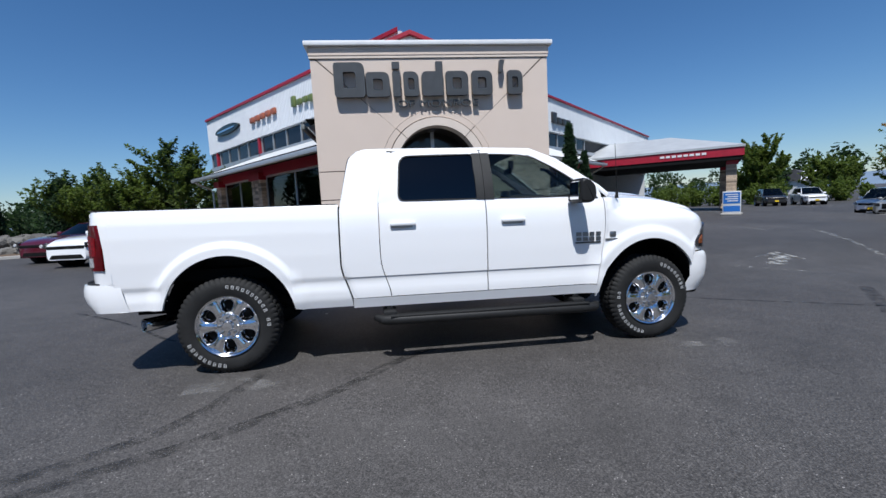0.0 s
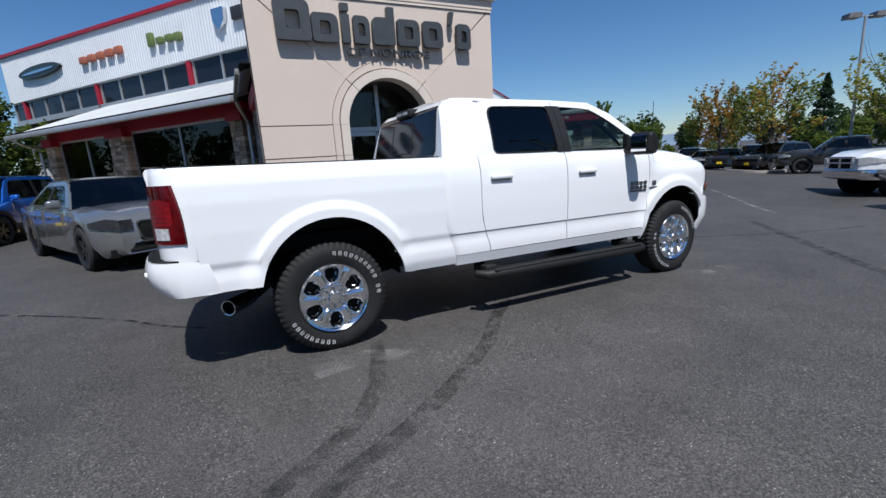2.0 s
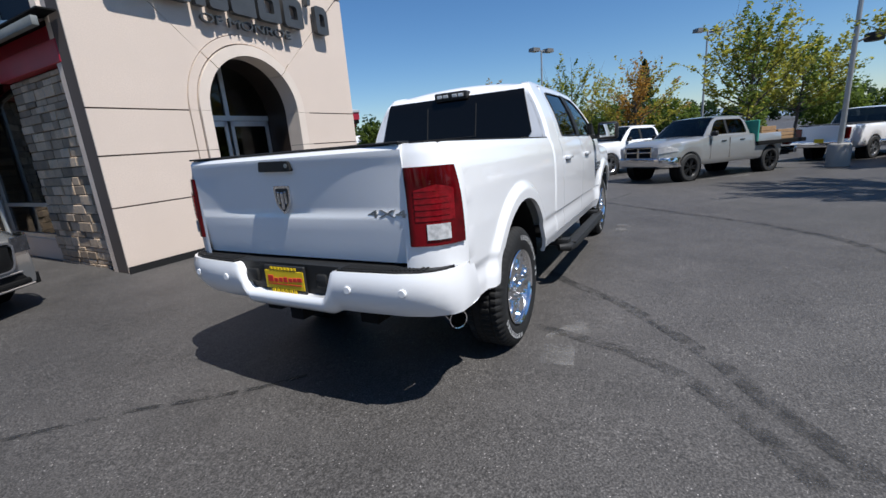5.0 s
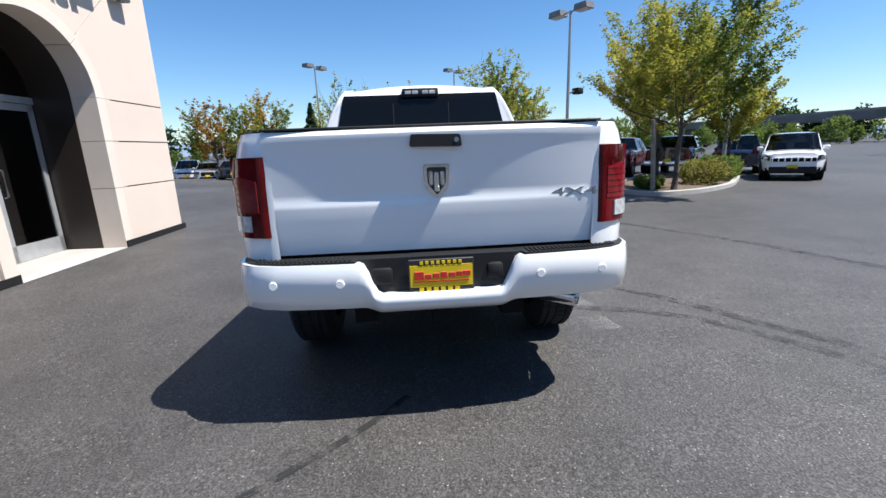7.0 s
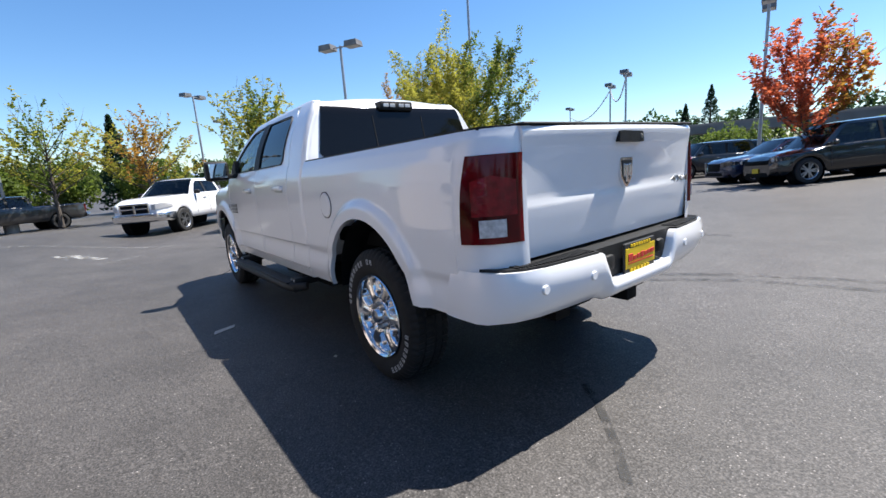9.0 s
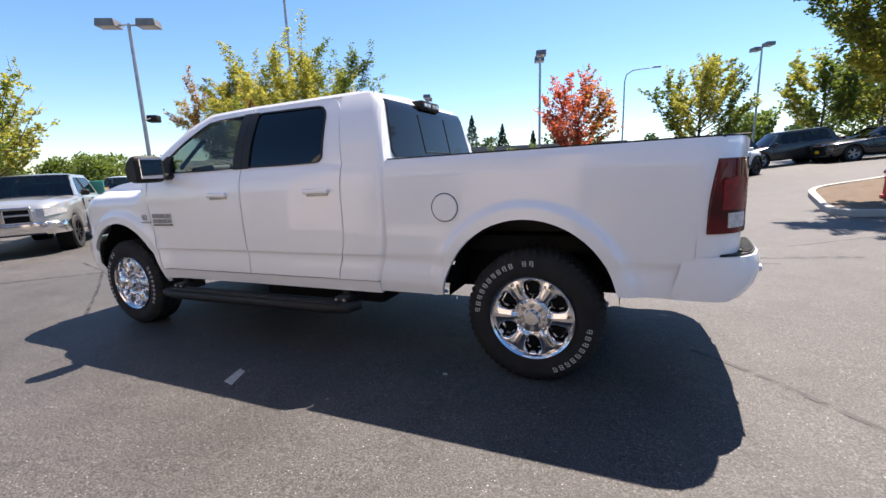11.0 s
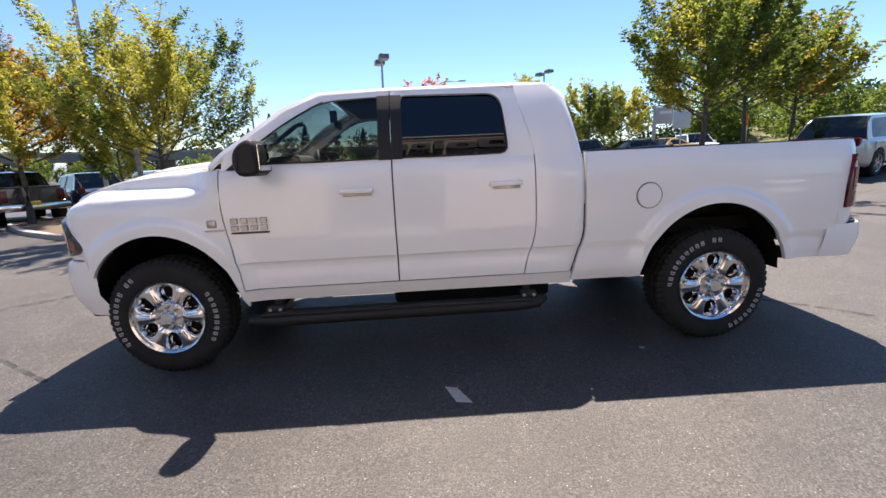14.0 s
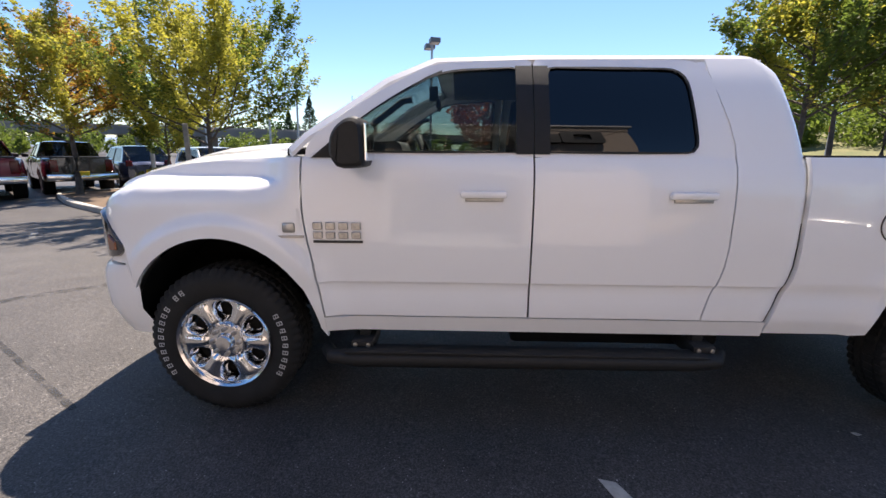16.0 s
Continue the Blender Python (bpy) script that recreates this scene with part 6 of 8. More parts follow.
# kind: length, half width, height, wheelbase, front overhang, wheel radius, sill, top line, greenhouse (screen base, screen top, rear top, rear base), roof half width
KINDS = {
    "sedan": (5.04, 0.95, 1.48, 3.05, 0.92, 0.35, 0.22, [(-2.5, 0.86), (-2.3, 0.98), (-1.6, 1.03), (-0.6, 1.03), (0.8, 1.0), (1.5, 0.97), (2.2, 0.90), (2.40, 0.80), (2.45, 0.72)], (1.02, 0.28, -1.02, -1.75), 0.62),
    "suv": (4.75, 0.95, 1.74, 2.85, 0.92, 0.38, 0.30, [(-2.4, 0.95), (-2.3, 1.08), (-0.6, 1.10), (0.6, 1.08), (1.3, 1.05), (2.0, 0.98), (2.25, 0.88), (2.32, 0.75)], (1.05, 0.35, -1.75, -2.15), 0.66),
    "small_suv": (4.25, 0.92, 1.70, 2.57, 0.85, 0.36, 0.32, [(-2.1, 0.95), (-2.05, 1.08), (-0.6, 1.08), (0.6, 1.07), (1.1, 1.06), (1.9, 1.02), (2.08, 0.95), (2.12, 0.80)], (0.95, 0.45, -1.65, -1.95), 0.70),
    "pickup": (5.85, 1.0, 1.84, 3.57, 0.98, 0.40, 0.45, [(-3.1, 1.25), (-0.75, 1.25), (-0.72, 1.27), (0.5, 1.28), (1.2, 1.27), (1.9, 1.25), (2.4, 1.20), (2.64, 1.12), (2.74, 1.02), (2.77, 0.92)], (1.22, 0.62, -0.72, -0.80), 0.70),
    "coupe": (5.0, 0.96, 1.46, 2.95, 0.93, 0.36, 0.22, [(-2.5, 0.88), (-2.3, 1.0), (-1.5, 1.03), (0.4, 1.0), (1.5, 0.97), (2.15, 0.90), (2.38, 0.80), (2.42, 0.70)], (0.75, 0.05, -0.85, -1.65), 0.60),
}


def car_wheel(parent, x, y, r, rim_mat, cache={}):
    key = (r, rim_mat.name)
    s = 1 if y > 0 else -1
    m = pose(x, y, r) @ (Matrix.Identity(4) if s > 0 else pose(0, 0, 0, 0, 0, 180))
    root = new("wheel")
    root.parent, root.matrix_basis = parent, m
    if key in cache:
        for nm, ob in cache[key]:
            same(nm, ob, root, Matrix.Identity(4))
        return
    w, rim = 0.11, r * 0.66
    bm = bmesh.new()
    lathe(bm, [(rim, -w), (r - 0.03, -w), (r, -w + 0.03), (r, w - 0.03), (r - 0.03, w), (rim + 0.02, w + 0.004), (rim, w - 0.01), (rim, -w)], 32)
    a = part("tyre", bm, M_TYRE2, root)
    bm = bmesh.new()
    lathe(bm, [(0.001, w - 0.02), (rim * 0.22, w - 0.018), (rim * 0.24, w - 0.05)], 20)
    lathe(bm, [(rim * 0.9, w - 0.08), (rim * 0.92, w - 0.02), (rim * 1.01, w), (rim * 0.99, w - 0.04)], 28)
    for k in range(10):
        c = Matrix.Rotation(k * math.tau / 10 + (0.12 if k % 2 else -0.12), 4, "Y")
        vs = [bm.verts.new(c @ Vector((x0, y0, z0))) for x0 in (-0.018, 0.018) for y0 in (w - 0.06, w - 0.022) for z0 in (rim * 0.15, rim * 0.96)]
        for q in ((0, 1, 3, 2), (4, 6, 7, 5), (0, 4, 5, 1), (2, 3, 7, 6)):
            bm.faces.new([vs[i] for i in q])
    b = part("rim", bm, rim_mat, root)
    bm = bmesh.new()
    lathe(bm, [(0.001, w - 0.09), (rim * 0.95, w - 0.09), (rim * 0.95, w - 0.12)], 20)
    c = part("brake_disc", bm, M_DARK, root)
    cache[key] = [("tyre", a), ("rim", b), ("brake_disc", c)]


def car(kind, colour, x, y, heading, label, name=None, group="", rim="alloy", cladding=False, plate=True, chrome=False, at="middle", grille_mat=None, sticker=False, flatbed=False):
    """A parked vehicle of a kind and colour; at: whether x, y is its middle or its nose."""
    L, hw, H, wb, fo, r, sill, topline, (g0, g1, g2, g3), rw = KINDS[kind]
    nose = wb / 2 + fo
    tail = nose - L
    a = radians(heading)
    if at == "nose":
        x, y = x - math.cos(a) * nose, y - math.sin(a) * nose
    paint = PAINT[colour]
    nm = name or {"sedan": "sedan_car", "suv": "suv_car", "small_suv": "compact_suv", "pickup": "pickup_truck", "coupe": "coupe_car"}[kind]
    root = thing(nm, label, "pickup truck" if kind == "pickup" else "car", on_ground(x, y, heading), group)
    R = r + 0.055
    wheels = (-wb / 2, wb / 2)

    def half(px):
        d = min(1, max(0, (px - nose + 0.80) / 0.80))
        e = min(1, max(0, (nose - L + 0.55 - px) / 0.55))
        return hw * (1 - 0.30 * d ** 2.6 - 0.20 * e ** 2.4)

    def bottom(px):
        z = sill + 0.05 * smooth(nose - 0.3, nose, px) + 0.08 * smooth(nose - L + 0.4, nose - L, px)
        for c in wheels:
            if abs(px - c) < R:
                z = max(z, r * 0.95 + math.sqrt(R * R - (px - c) ** 2))
        return z

    full_tail = tail
    if flatbed:
        tail = g3 - 0.12
    xs = lin(tail, nose, 30) + [nose - 0.02, nose - 0.06, nose - 0.14, tail + 0.02, tail + 0.06, tail + 0.14]
    for c in wheels:
        xs = [q for q in xs if abs(q - c) > R + 0.02] + [c + (R - 0.001) * math.cos(t) for t in lin(0, math.pi, 14)]
    xs = sorted(xs)
    bm = bmesh.new()
    rows = []
    for px in xs:
        zb, zt, w = bottom(px), interp(topline, px), half(px)
        zs = zt - 0.035 - 0.05 * smooth(g0 - 0.2, g0 + 0.3, px) * smooth(nose, nose - 0.2, px)
        dz = max(0.03, zs - zb)
        sec = [(w - 0.07, zb), (w - 0.02, zb + dz * 0.08), (w - 0.004, zb + dz * 0.28), (w, zb + dz * 0.52), (w - 0.012, zb + dz * 0.74), (w - 0.022, zb + dz * 0.90), (w - 0.045, zs - 0.004), (w - 0.10, zs + 0.02), (w * 0.72, zt), (w * 0.62, zt - 0.008), (w * 0.35, zt + 0.012), (0, zt + 0.02)]
        rows.append([bm.verts.new((px, q[0], q[1])) for q in sec] + [bm.verts.new((px, -q[0], q[1])) for q in sec[-2::-1]])
    for u, v in zip(rows, rows[1:]):
        for i in range(len(u) - 1):
            bm.faces.new((u[i], u[i + 1], v[i + 1], v[i]))
    bm.faces.new(rows[0]), bm.faces.new(rows[-1])
    body = part("body", bm, paint, root, sharp=38)
    bm = boxes((full_tail + 0.1, nose - 0.1, -hw + 0.16, hw - 0.16, sill + 0.02, sill + 0.14))
    for c in wheels:
        for s in (-1, 1):
            lathe(bm, [(0.001, s * (hw - 0.33)), (R + 0.03, s * (hw - 0.33)), (R + 0.012, s * (hw - 0.035))], 20, (c, 0, r))
    part("underbody", bm, M_DARK, root)
    # greenhouse
    zb0 = min(interp(topline, q) for q in (g0, g1, g2, g3)) - 0.03
    zb = [zb0] * 4
    bw, top_z = hw - 0.075, H - 0.05
    wide = lambda z: bw - (bw - rw) * (z - zb0) / (top_z - zb0)
    outer = resample(round_poly([(g0 + 0.02, zb0), (g1 - 0.01, top_z), (g2, top_z - 0.01), (g3, zb0)], [0.0, 0.30, 0.30, 0.0], 6), 72)
    low = zb0 + 0.06
    inner = resample(round_poly([(g0 - 0.26, low), (g1 - 0.06, top_z - 0.075), (g2 + 0.10, top_z - 0.085), (g3 + (0.30 if kind != "pickup" else 0.12), low)], [0.03, 0.16, 0.12, 0.06], 6), 72)
    k0 = min(range(72), key=lambda q: (Vector(inner[q]) - Vector(outer[0])).length)
    inner2 = inner[k0:] + inner[:k0]
    for s in (-1, 1):
        bm = bmesh.new()
        va, vb = ([bm.verts.new((p[0], s * (wide(p[1]) + off), p[1])) for p in L] for L, off in ((outer, 0.0), (inner2, 0.004)))
        for q in range(72):
            bm.faces.new((va[q], va[(q + 1) % 72], vb[(q + 1) % 72], vb[q]))
        flange(bm, dy=-s * 0.035)
        part("window_frame", bm, paint, root)
        bm = bmesh.new()
        bm.faces.new([bm.verts.new((p[0], s * (wide(p[1]) - 0.006), p[1])) for p in inner])
        part("side_window", bm, G_CAR, root, "dark car window", flat=True)
        xm = (g0 + g3) / 2 - 0.08
        bm = bmesh.new()
        sheet(bm, lambda z, u: (xm + 0.10 * u - 0.05 * (z - zb0), s * (wide(z) + 0.006), z), lin(low, top_z - 0.08, 3), (0, 1))
        flange(bm, dy=-s * 0.02)
        part("pillar", bm, M_BLACKPLASTIC, root, "black door pillar")
        bm = bmesh.new()
        box(bm, g0 - 0.34, g0 - 0.20, min(s * (bw + 0.02), s * (bw + 0.22)), max(s * (bw + 0.02), s * (bw + 0.22)), zb0 + 0.02, zb0 + 0.17, 0.05, 3)
        part("door_mirror", bm, paint if kind != "pickup" else M_BLACKPLASTIC, root)
        for k, px in enumerate((g0 - 1.05, g0 - 2.0) if kind != "pickup" else (g0 - 0.78, g0 - 1.60)):
            bm = boxes((px - 0.10, px + 0.10, min(s * (hw - 0.03), s * (hw + 0.012)), max(s * (hw - 0.03), s * (hw + 0.012)), zb0 - 0.15, zb0 - 0.118, 0.010, 1))
            part("door_handle", bm, M_CHROME if chrome else M_BLACKPLASTIC if kind == "pickup" else paint, root)
        for px in (g0 - 0.22, xm + 0.05, *([g3 + 0.35] if kind != "pickup" else [])):
            part("door_gap", boxes((px - 0.004, px + 0.004, min(s * (hw - 0.03), s * (hw + 0.002)), max(s * (hw - 0.03), s * (hw + 0.002)), sill + 0.14, zb0 - 0.05)), M_GROOVE, root)
    for nm2, x0, x1, b0, b1 in (("windscreen", g0, g1, 0.13, 0.05), ("back_window", g3, g2, -0.07, -0.03)):
        bm = bmesh.new()
        sheet(bm, lambda u, v: (x0 + (x1 - x0) * u + (b0 + (b1 - b0) * u) * (1 - v * v), v * (wide(zb0 + (top_z - zb0) * u) - 0.02), zb0 + (top_z - zb0) * u), lin(0, 1, 6), lin(-1, 1, 10))
        part(nm2, bm, G_CAR, root, "dark " + nm2.replace("_", " "))
    bm = bmesh.new()
    sheet(bm, lambda u, w0: (g1 + (g2 - g1) * u + (0.05 * (1 - u) - 0.03 * u) * (1 - w0 * w0), w0 * rw, top_z + 0.05 * (1 - w0 ** 4) * (1 - 0.75 * abs(2 * u - 1) ** 4)), lin(0, 1, 12), lin(-1, 1, 12))
    flange(bm, dz=-0.03)
    part("roof", bm, paint, root)
    bm = boxes((g3 + 0.1, g0 - 0.25, -bw + 0.09, bw - 0.09, zb0 - 0.10, zb0 + 0.01), *[(px, px + 0.16, q - 0.22, q + 0.22, zb0, zb0 + 0.30, 0.05) for px in (g1 - 0.85, g2 + 0.1) for q in (-0.36, 0.36)])
    part("cabin", bm, M_CABIN, root)
    # nose
    zt = interp(topline, nose)
    w = half(nose)
    top = zt - 0.02
    bm = bmesh.new()
    big = kind == "pickup"
    gw, gz0, gz1 = (0.50, 0.74, 1.06) if big else (0.43, 0.47, 0.77) if kind == "sedan" else (0.62, 0.66, 0.80) if kind in ("suv", "small_suv") else (0.66, 0.60, 0.72)
    go = 0.03 if chrome and not big else 0.0
    box(bm, nose - 0.06, nose + 0.012 + go, -gw, gw, gz0, gz1, 0.03)
    gr = part("grille", bm, M_DARK if not grille_mat else grille_mat, root, "dark grille")
    if kind == "small_suv" or big:
        bars = [(-gw + k * gw * 2 / 7 + 0.02, -gw + k * gw * 2 / 7 + 0.06) for k in range(7)] if not big else [(-gw, -gw + 0.05), (-0.04, 0.04), (gw - 0.05, gw)]
        for p, q in bars:
            part("grille_bar", boxes((nose - 0.02, nose + 0.03, p, q, gz0, gz1, 0.01, 1)), M_CHROME if big else paint, gr)
        if big:
            for z0, z1 in ((gz1 - 0.05, gz1 + 0.01), ((gz0 + gz1) / 2 - 0.025, (gz0 + gz1) / 2 + 0.025)):
                part("grille_bar", boxes((nose - 0.02, nose + 0.035, -gw, gw, z0, z1, 0.012, 1)), M_CHROME, gr)
    if chrome and not big:
        bm = bmesh.new()
        o = resample(round_poly([(-gw, gz0), (gw, gz0), (gw + 0.05, gz1), (-gw - 0.05, gz1)], [0.08] * 4), 48)
        i = [(p[0] * 0.95, (gz0 + gz1) / 2 + (p[1] - (gz0 + gz1) / 2) * 0.90) for p in o]
        ring(bm, o + [o[0]], i + [i[0]], YZ, nose - 0.02, nose + 0.022 + go)
        part("grille_trim", bm, M_CHROME, gr, "chrome grille surround")
        bm = bmesh.new()
        prism(bm, [(-0.22, gz1 - 0.10), (0, gz1 - 0.12), (0.22, gz1 - 0.10), (0.10, gz1 - 0.075), (-0.10, gz1 - 0.075)], YZ, nose, nose + 0.028 + go)
        part("grille_emblem", bm, M_CHROME, gr)
        bm = bmesh.new()
        box(bm, nose - 0.05, nose + 0.026, -gw - 0.16, gw + 0.16, 0.29, 0.36, 0.025)
        lo = part("lower_intake", bm, M_DARK, root, "dark lower intake")
        bm = bmesh.new()
        box(bm, nose - 0.03, nose + 0.034, -gw - 0.18, gw + 0.18, 0.275, 0.295, 0.008, 1)
        part("intake_trim", bm, M_CHROME, lo, "chrome intake strip")
    for s in (-1, 1):
        hz0, hz1 = (0.84, 1.02) if big else (0.64, 0.80) if kind in ("sedan", "coupe") else (0.70, 0.86)
        bm = bmesh.new()
        pts = []
        for k, px in enumerate((nose - 0.46, nose - 0.30, nose - 0.14, nose - 0.05, nose)):
            pts.append((px, half(px)))
        pts.append((nose + 0.004, gw + 0.07))
        sheet(bm, lambda i, v0: (pts[i][0] + 0.012, s * (pts[i][1] + 0.006 if i < 5 else pts[i][1]), hz0 + (hz1 - hz0) * v0 * (0.45 + 0.55 * min(1, i / 2)) + 0.03 * (4 - min(4, i)) * 0.5), range(6), lin(0, 1, 3))
        flange(bm, dx=-0.03)
        hl = part("headlamp", bm, M_LAMP_DARK if not big else M_CLEAR_LENS, root, "clear headlamp")
        bm = bmesh.new()
        lathe(bm, [(0.001, nose + 0.006), (0.05, nose + 0.006), (0.06, nose - 0.02)], 16, (0, s * (gw + 0.17), (hz0 + hz1) / 2 + 0.01), axis="x")
        part("lamp_bulb", bm, M_CLEAR_LENS, hl)
        # tail lamps
        bm = bmesh.new()
        tz0, tz1 = (0.78, 1.18) if big else (0.78, 0.98) if kind in ("sedan", "coupe") else (0.90, 1.12)
        tw = half(tail + 0.02)
        if flatbed:
            tail = full_tail
        box(bm, tail - 0.012, tail + 0.16, min(s * (tw - 0.20), s * (tw + 0.02)), max(s * (tw - 0.20), s * (tw + 0.02)), tz0, tz1, 0.02, 1)
        part("tail_lamp", bm, M_RED_LENS, root, "red tail lamp")
    if big:
        bm = bmesh.new()
        bp = [(nose - 0.50, 1.0), (nose - 0.36, 1.0), (nose - 0.20, 0.96), (nose - 0.04, 0.84), (nose + 0.07, 0.60), (nose + 0.11, 0.0)]
        bp = bp + [(q, -k) for q, k in bp[-2::-1]]
        pr = [(0.46, -0.05), (0.50, 0.0), (0.60, 0.015), (0.70, 0.01), (0.73, -0.03)]
        sheet(bm, lambda i, j: (bp[i][0] + pr[j][1], bp[i][1], pr[j][0]), range(len(bp)), range(5))
        flange(bm, dx=-0.06)
        part("front_bumper", bm, M_CHROME if colour != "dark_grey" else paint, root, "chrome front bumper" if colour != "dark_grey" else "")
        bm = boxes((full_tail - 0.10, full_tail + 0.05, -0.95, 0.95, 0.50, 0.72, 0.03))
        part("rear_bumper", bm, M_CHROME, root, "chrome rear bumper")
        if flatbed:
            wood = mat("crate_wood", (0.36, 0.22, 0.11), 0.8, var=0.35, scale=5, fine=0.2, fscale=30)
            part("deck", boxes((full_tail - 0.3, g3 - 0.2, -1.08, 1.08, 0.86, 0.98, 0.01, 1)), M_DARK, root, "black steel flatbed deck")
            part("headboard", boxes((g3 - 0.24, g3 - 0.18, -1.05, 1.05, 0.98, 1.62, 0.01, 1)), mat("green_board", (0.05, 0.32, 0.24), 0.6, var=0.2, scale=4), root, "green headboard behind the cab")
            for x0, x1, z1 in ((g3 - 1.2, g3 - 0.5, 1.42), (g3 - 2.2, g3 - 1.3, 1.30)):
                for k in range(3):
                    zz = 0.98 + k * (z1 - 0.98) / 3
                    part("crate_board", boxes((x0, x1, -0.95, 0.95, zz + 0.008, zz + (z1 - 0.98) / 3 - 0.008, 0.006, 1)), wood, root, "brown wooden crate board")
        else:
            bm = boxes((tail + 0.10, g3 - 0.12, -0.80, 0.80, 1.25, 1.285))
            part("bed_cover", bm, M_BLACKPLASTIC, root, "black bed opening")
    else:
        bm = bmesh.new()
        prism(bm, round_poly([(-0.60, 0.30), (0.60, 0.30), (0.50, 0.43), (-0.50, 0.43)], [0.03] * 4), YZ, nose - 0.06, nose + 0.008)
        part("lower_intake", bm, M_DARK, root)
        if chrome:
            bm = boxes((nose - 0.02, nose + 0.022, -0.52, 0.52, 0.425, 0.445, 0.006, 1))
            part("intake_trim", bm, M_CHROME, root)
    if cladding:
        bm = boxes((nose - 0.25, nose + 0.03, -w - 0.02, w + 0.02, 0.26, 0.50, 0.04), (tail - 0.03, tail + 0.25, -w - 0.04, w + 0.04, 0.28, 0.58, 0.04), (-wb / 2 + R, wb / 2 - R, -hw - 0.012, -hw + 0.08, sill - 0.01, sill + 0.16, 0.02), (-wb / 2 + R, wb / 2 - R, hw - 0.08, hw + 0.012, sill - 0.01, sill + 0.16, 0.02))
        for c in wheels:
            for s in (-1, 1):
                ring(bm, [(c + (R + 0.075) * math.cos(t), r + (R + 0.075) * math.sin(t)) for t in lin(-0.1, math.pi + 0.1, 16)], [(c + (R - 0.005) * math.cos(t), r + (R - 0.005) * math.sin(t)) for t in lin(-0.1, math.pi + 0.1, 16)], XZ, s * (hw - 0.06), s * (hw + 0.016))
        part("cladding", bm, M_BLACKPLASTIC, root, "black lower cladding")
    if plate:
        pz = 0.56 if not big else 0.60
        bm = boxes((nose + (0.10 if big else 0.016), nose + (0.112 if big else 0.03), -0.15, 0.15, pz - 0.14, pz + 0.0, 0.004, 1))
        part("front_plate", bm, M_YELLOW, root, "yellow dealer plate")
        bm = boxes((tail - (0.115 if big else 0.03), tail - (0.10 if big else 0.0), -0.15, 0.15, pz + 0.06, pz + 0.20, 0.004, 1))
        part("rear_plate", bm, M_YELLOW, root, "yellow dealer plate")
    if sticker:
        bm = boxes((g0 - 0.62, g0 - 0.60, -bw - 0.006, -bw + 0.10, zb[0] + 0.05, zb[0] + 0.06))
        bm.clear()
        prism(bm, [(g0 - 0.95, zb[0] + 0.04), (g0 - 0.72, zb[0] + 0.04), (g0 - 0.76, zb[0] + 0.24), (g0 - 0.95, zb[0] + 0.24)], lambda p, d: (p[0], d + (p[1] - zb[0]) * 0.72, p[1]), -bw - 0.012, -bw - 0.004)
        part("window_sticker", bm, mat("sticker_blue", (0.25, 0.45, 0.70), 0.5), root, "pale blue window sticker")
    rm = {"alloy": M_ALLOY, "black": M_BLACKRIM, "chrome": M_CHROME}[rim]
    for c in wheels:
        for s in (-1, 1):
            car_wheel(root, c, s * (hw - 0.115), r, rm)
    return root


car("sedan", "grey", -1.47, 3.95, -63, "grey metallic sedan with chrome-edged grille parked by the showroom", at="nose", rim="black", plate=False, chrome=True, sticker=True)
car("small_suv", "blue", -6.6, 9.4, -101, "bright blue compact SUV with black cladding and yellow plate", at="nose", rim="black", cladding=True)
car("coupe", "white", -8.5, 10.2, -103, "white coupe with a dark front grille", at="nose", rim="black", plate=False)
car("coupe", "maroon", -11.1, 12.7, -103, "dark maroon coupe parked before the boulders", at="nose", rim="black", plate=False)
car("pickup", "silver", 13.75, -2.75, 140, "silver crew-cab flatbed truck with wooden crates aboard", rim="black", plate=False, flatbed=True)
car("pickup", "white", 16.9, -0.2, 140, "white crew-cab pickup truck with chrome grille", plate=False)
car("pickup", "dark_grey", 28.3, 6.4, 116, "dark grey crew-cab pickup truck with black wheels", rim="black", plate=False)
car("suv", "dark_grey", 30.3, 10.6, 170, "dark grey SUV behind the grass verge")
car("sedan", "black", 29.8, 13.2, 200, "black sedan with bright headlamps", group="cars in the far row")
car("sedan", "silver", 31.4, 15.6, 200, "silver sedan in the far row", group="cars in the far row")
car("suv", "white", 33.2, 18.0, 200, "white SUV in the far row", group="cars in the far row")
car("suv", "silver", 34.5, 14.0, 200, "silver SUV in the far row", group="cars in the far row")
car("suv", "white", 43.3, 31.8, 237, "white SUV parked beyond the canopy")
car("suv", "dark_grey", 39.9, 32.7, 237, "dark brown-grey SUV parked beyond the canopy")
car("small_suv", "white", 12.75, -14.5, 140, "white compact SUV with black cladding and yellow plate", rim="black", cladding=True)
car("small_suv", "white", -3.9, -18.6, 233, "white compact SUV with black cladding seen from behind", rim="black", cladding=True)
car("pickup", "maroon", 18.55, -10.65, -40, "dark red pickup truck parked behind the tree island", group="trucks behind the trees")
car("pickup", "black", 17.75, -13.15, -40, "black pickup truck with yellow plate behind the tree island", group="trucks behind the trees")
car("pickup", "white", 20.2, -8.6, -40, "white pickup truck behind the tree island", group="trucks behind the trees")
car("suv", "navy", 17.2, -15.9, -40, "dark blue SUV behind the tree island", group="trucks behind the trees")
car("suv", "silver", -11.6, -9.3, 205, "grey-beige SUV with a tinted back window", rim="alloy")
car("suv", "navy", -17.6, -13.0, 205, "dark blue SUV further up the lot")
car("suv", "black", -4.2, -24.0, 15, "black SUV in the upper row", group="cars in the upper row")
car("suv", "dark_grey", -7.6, -24.6, 15, "dark grey SUV in the upper row", group="cars in the upper row")
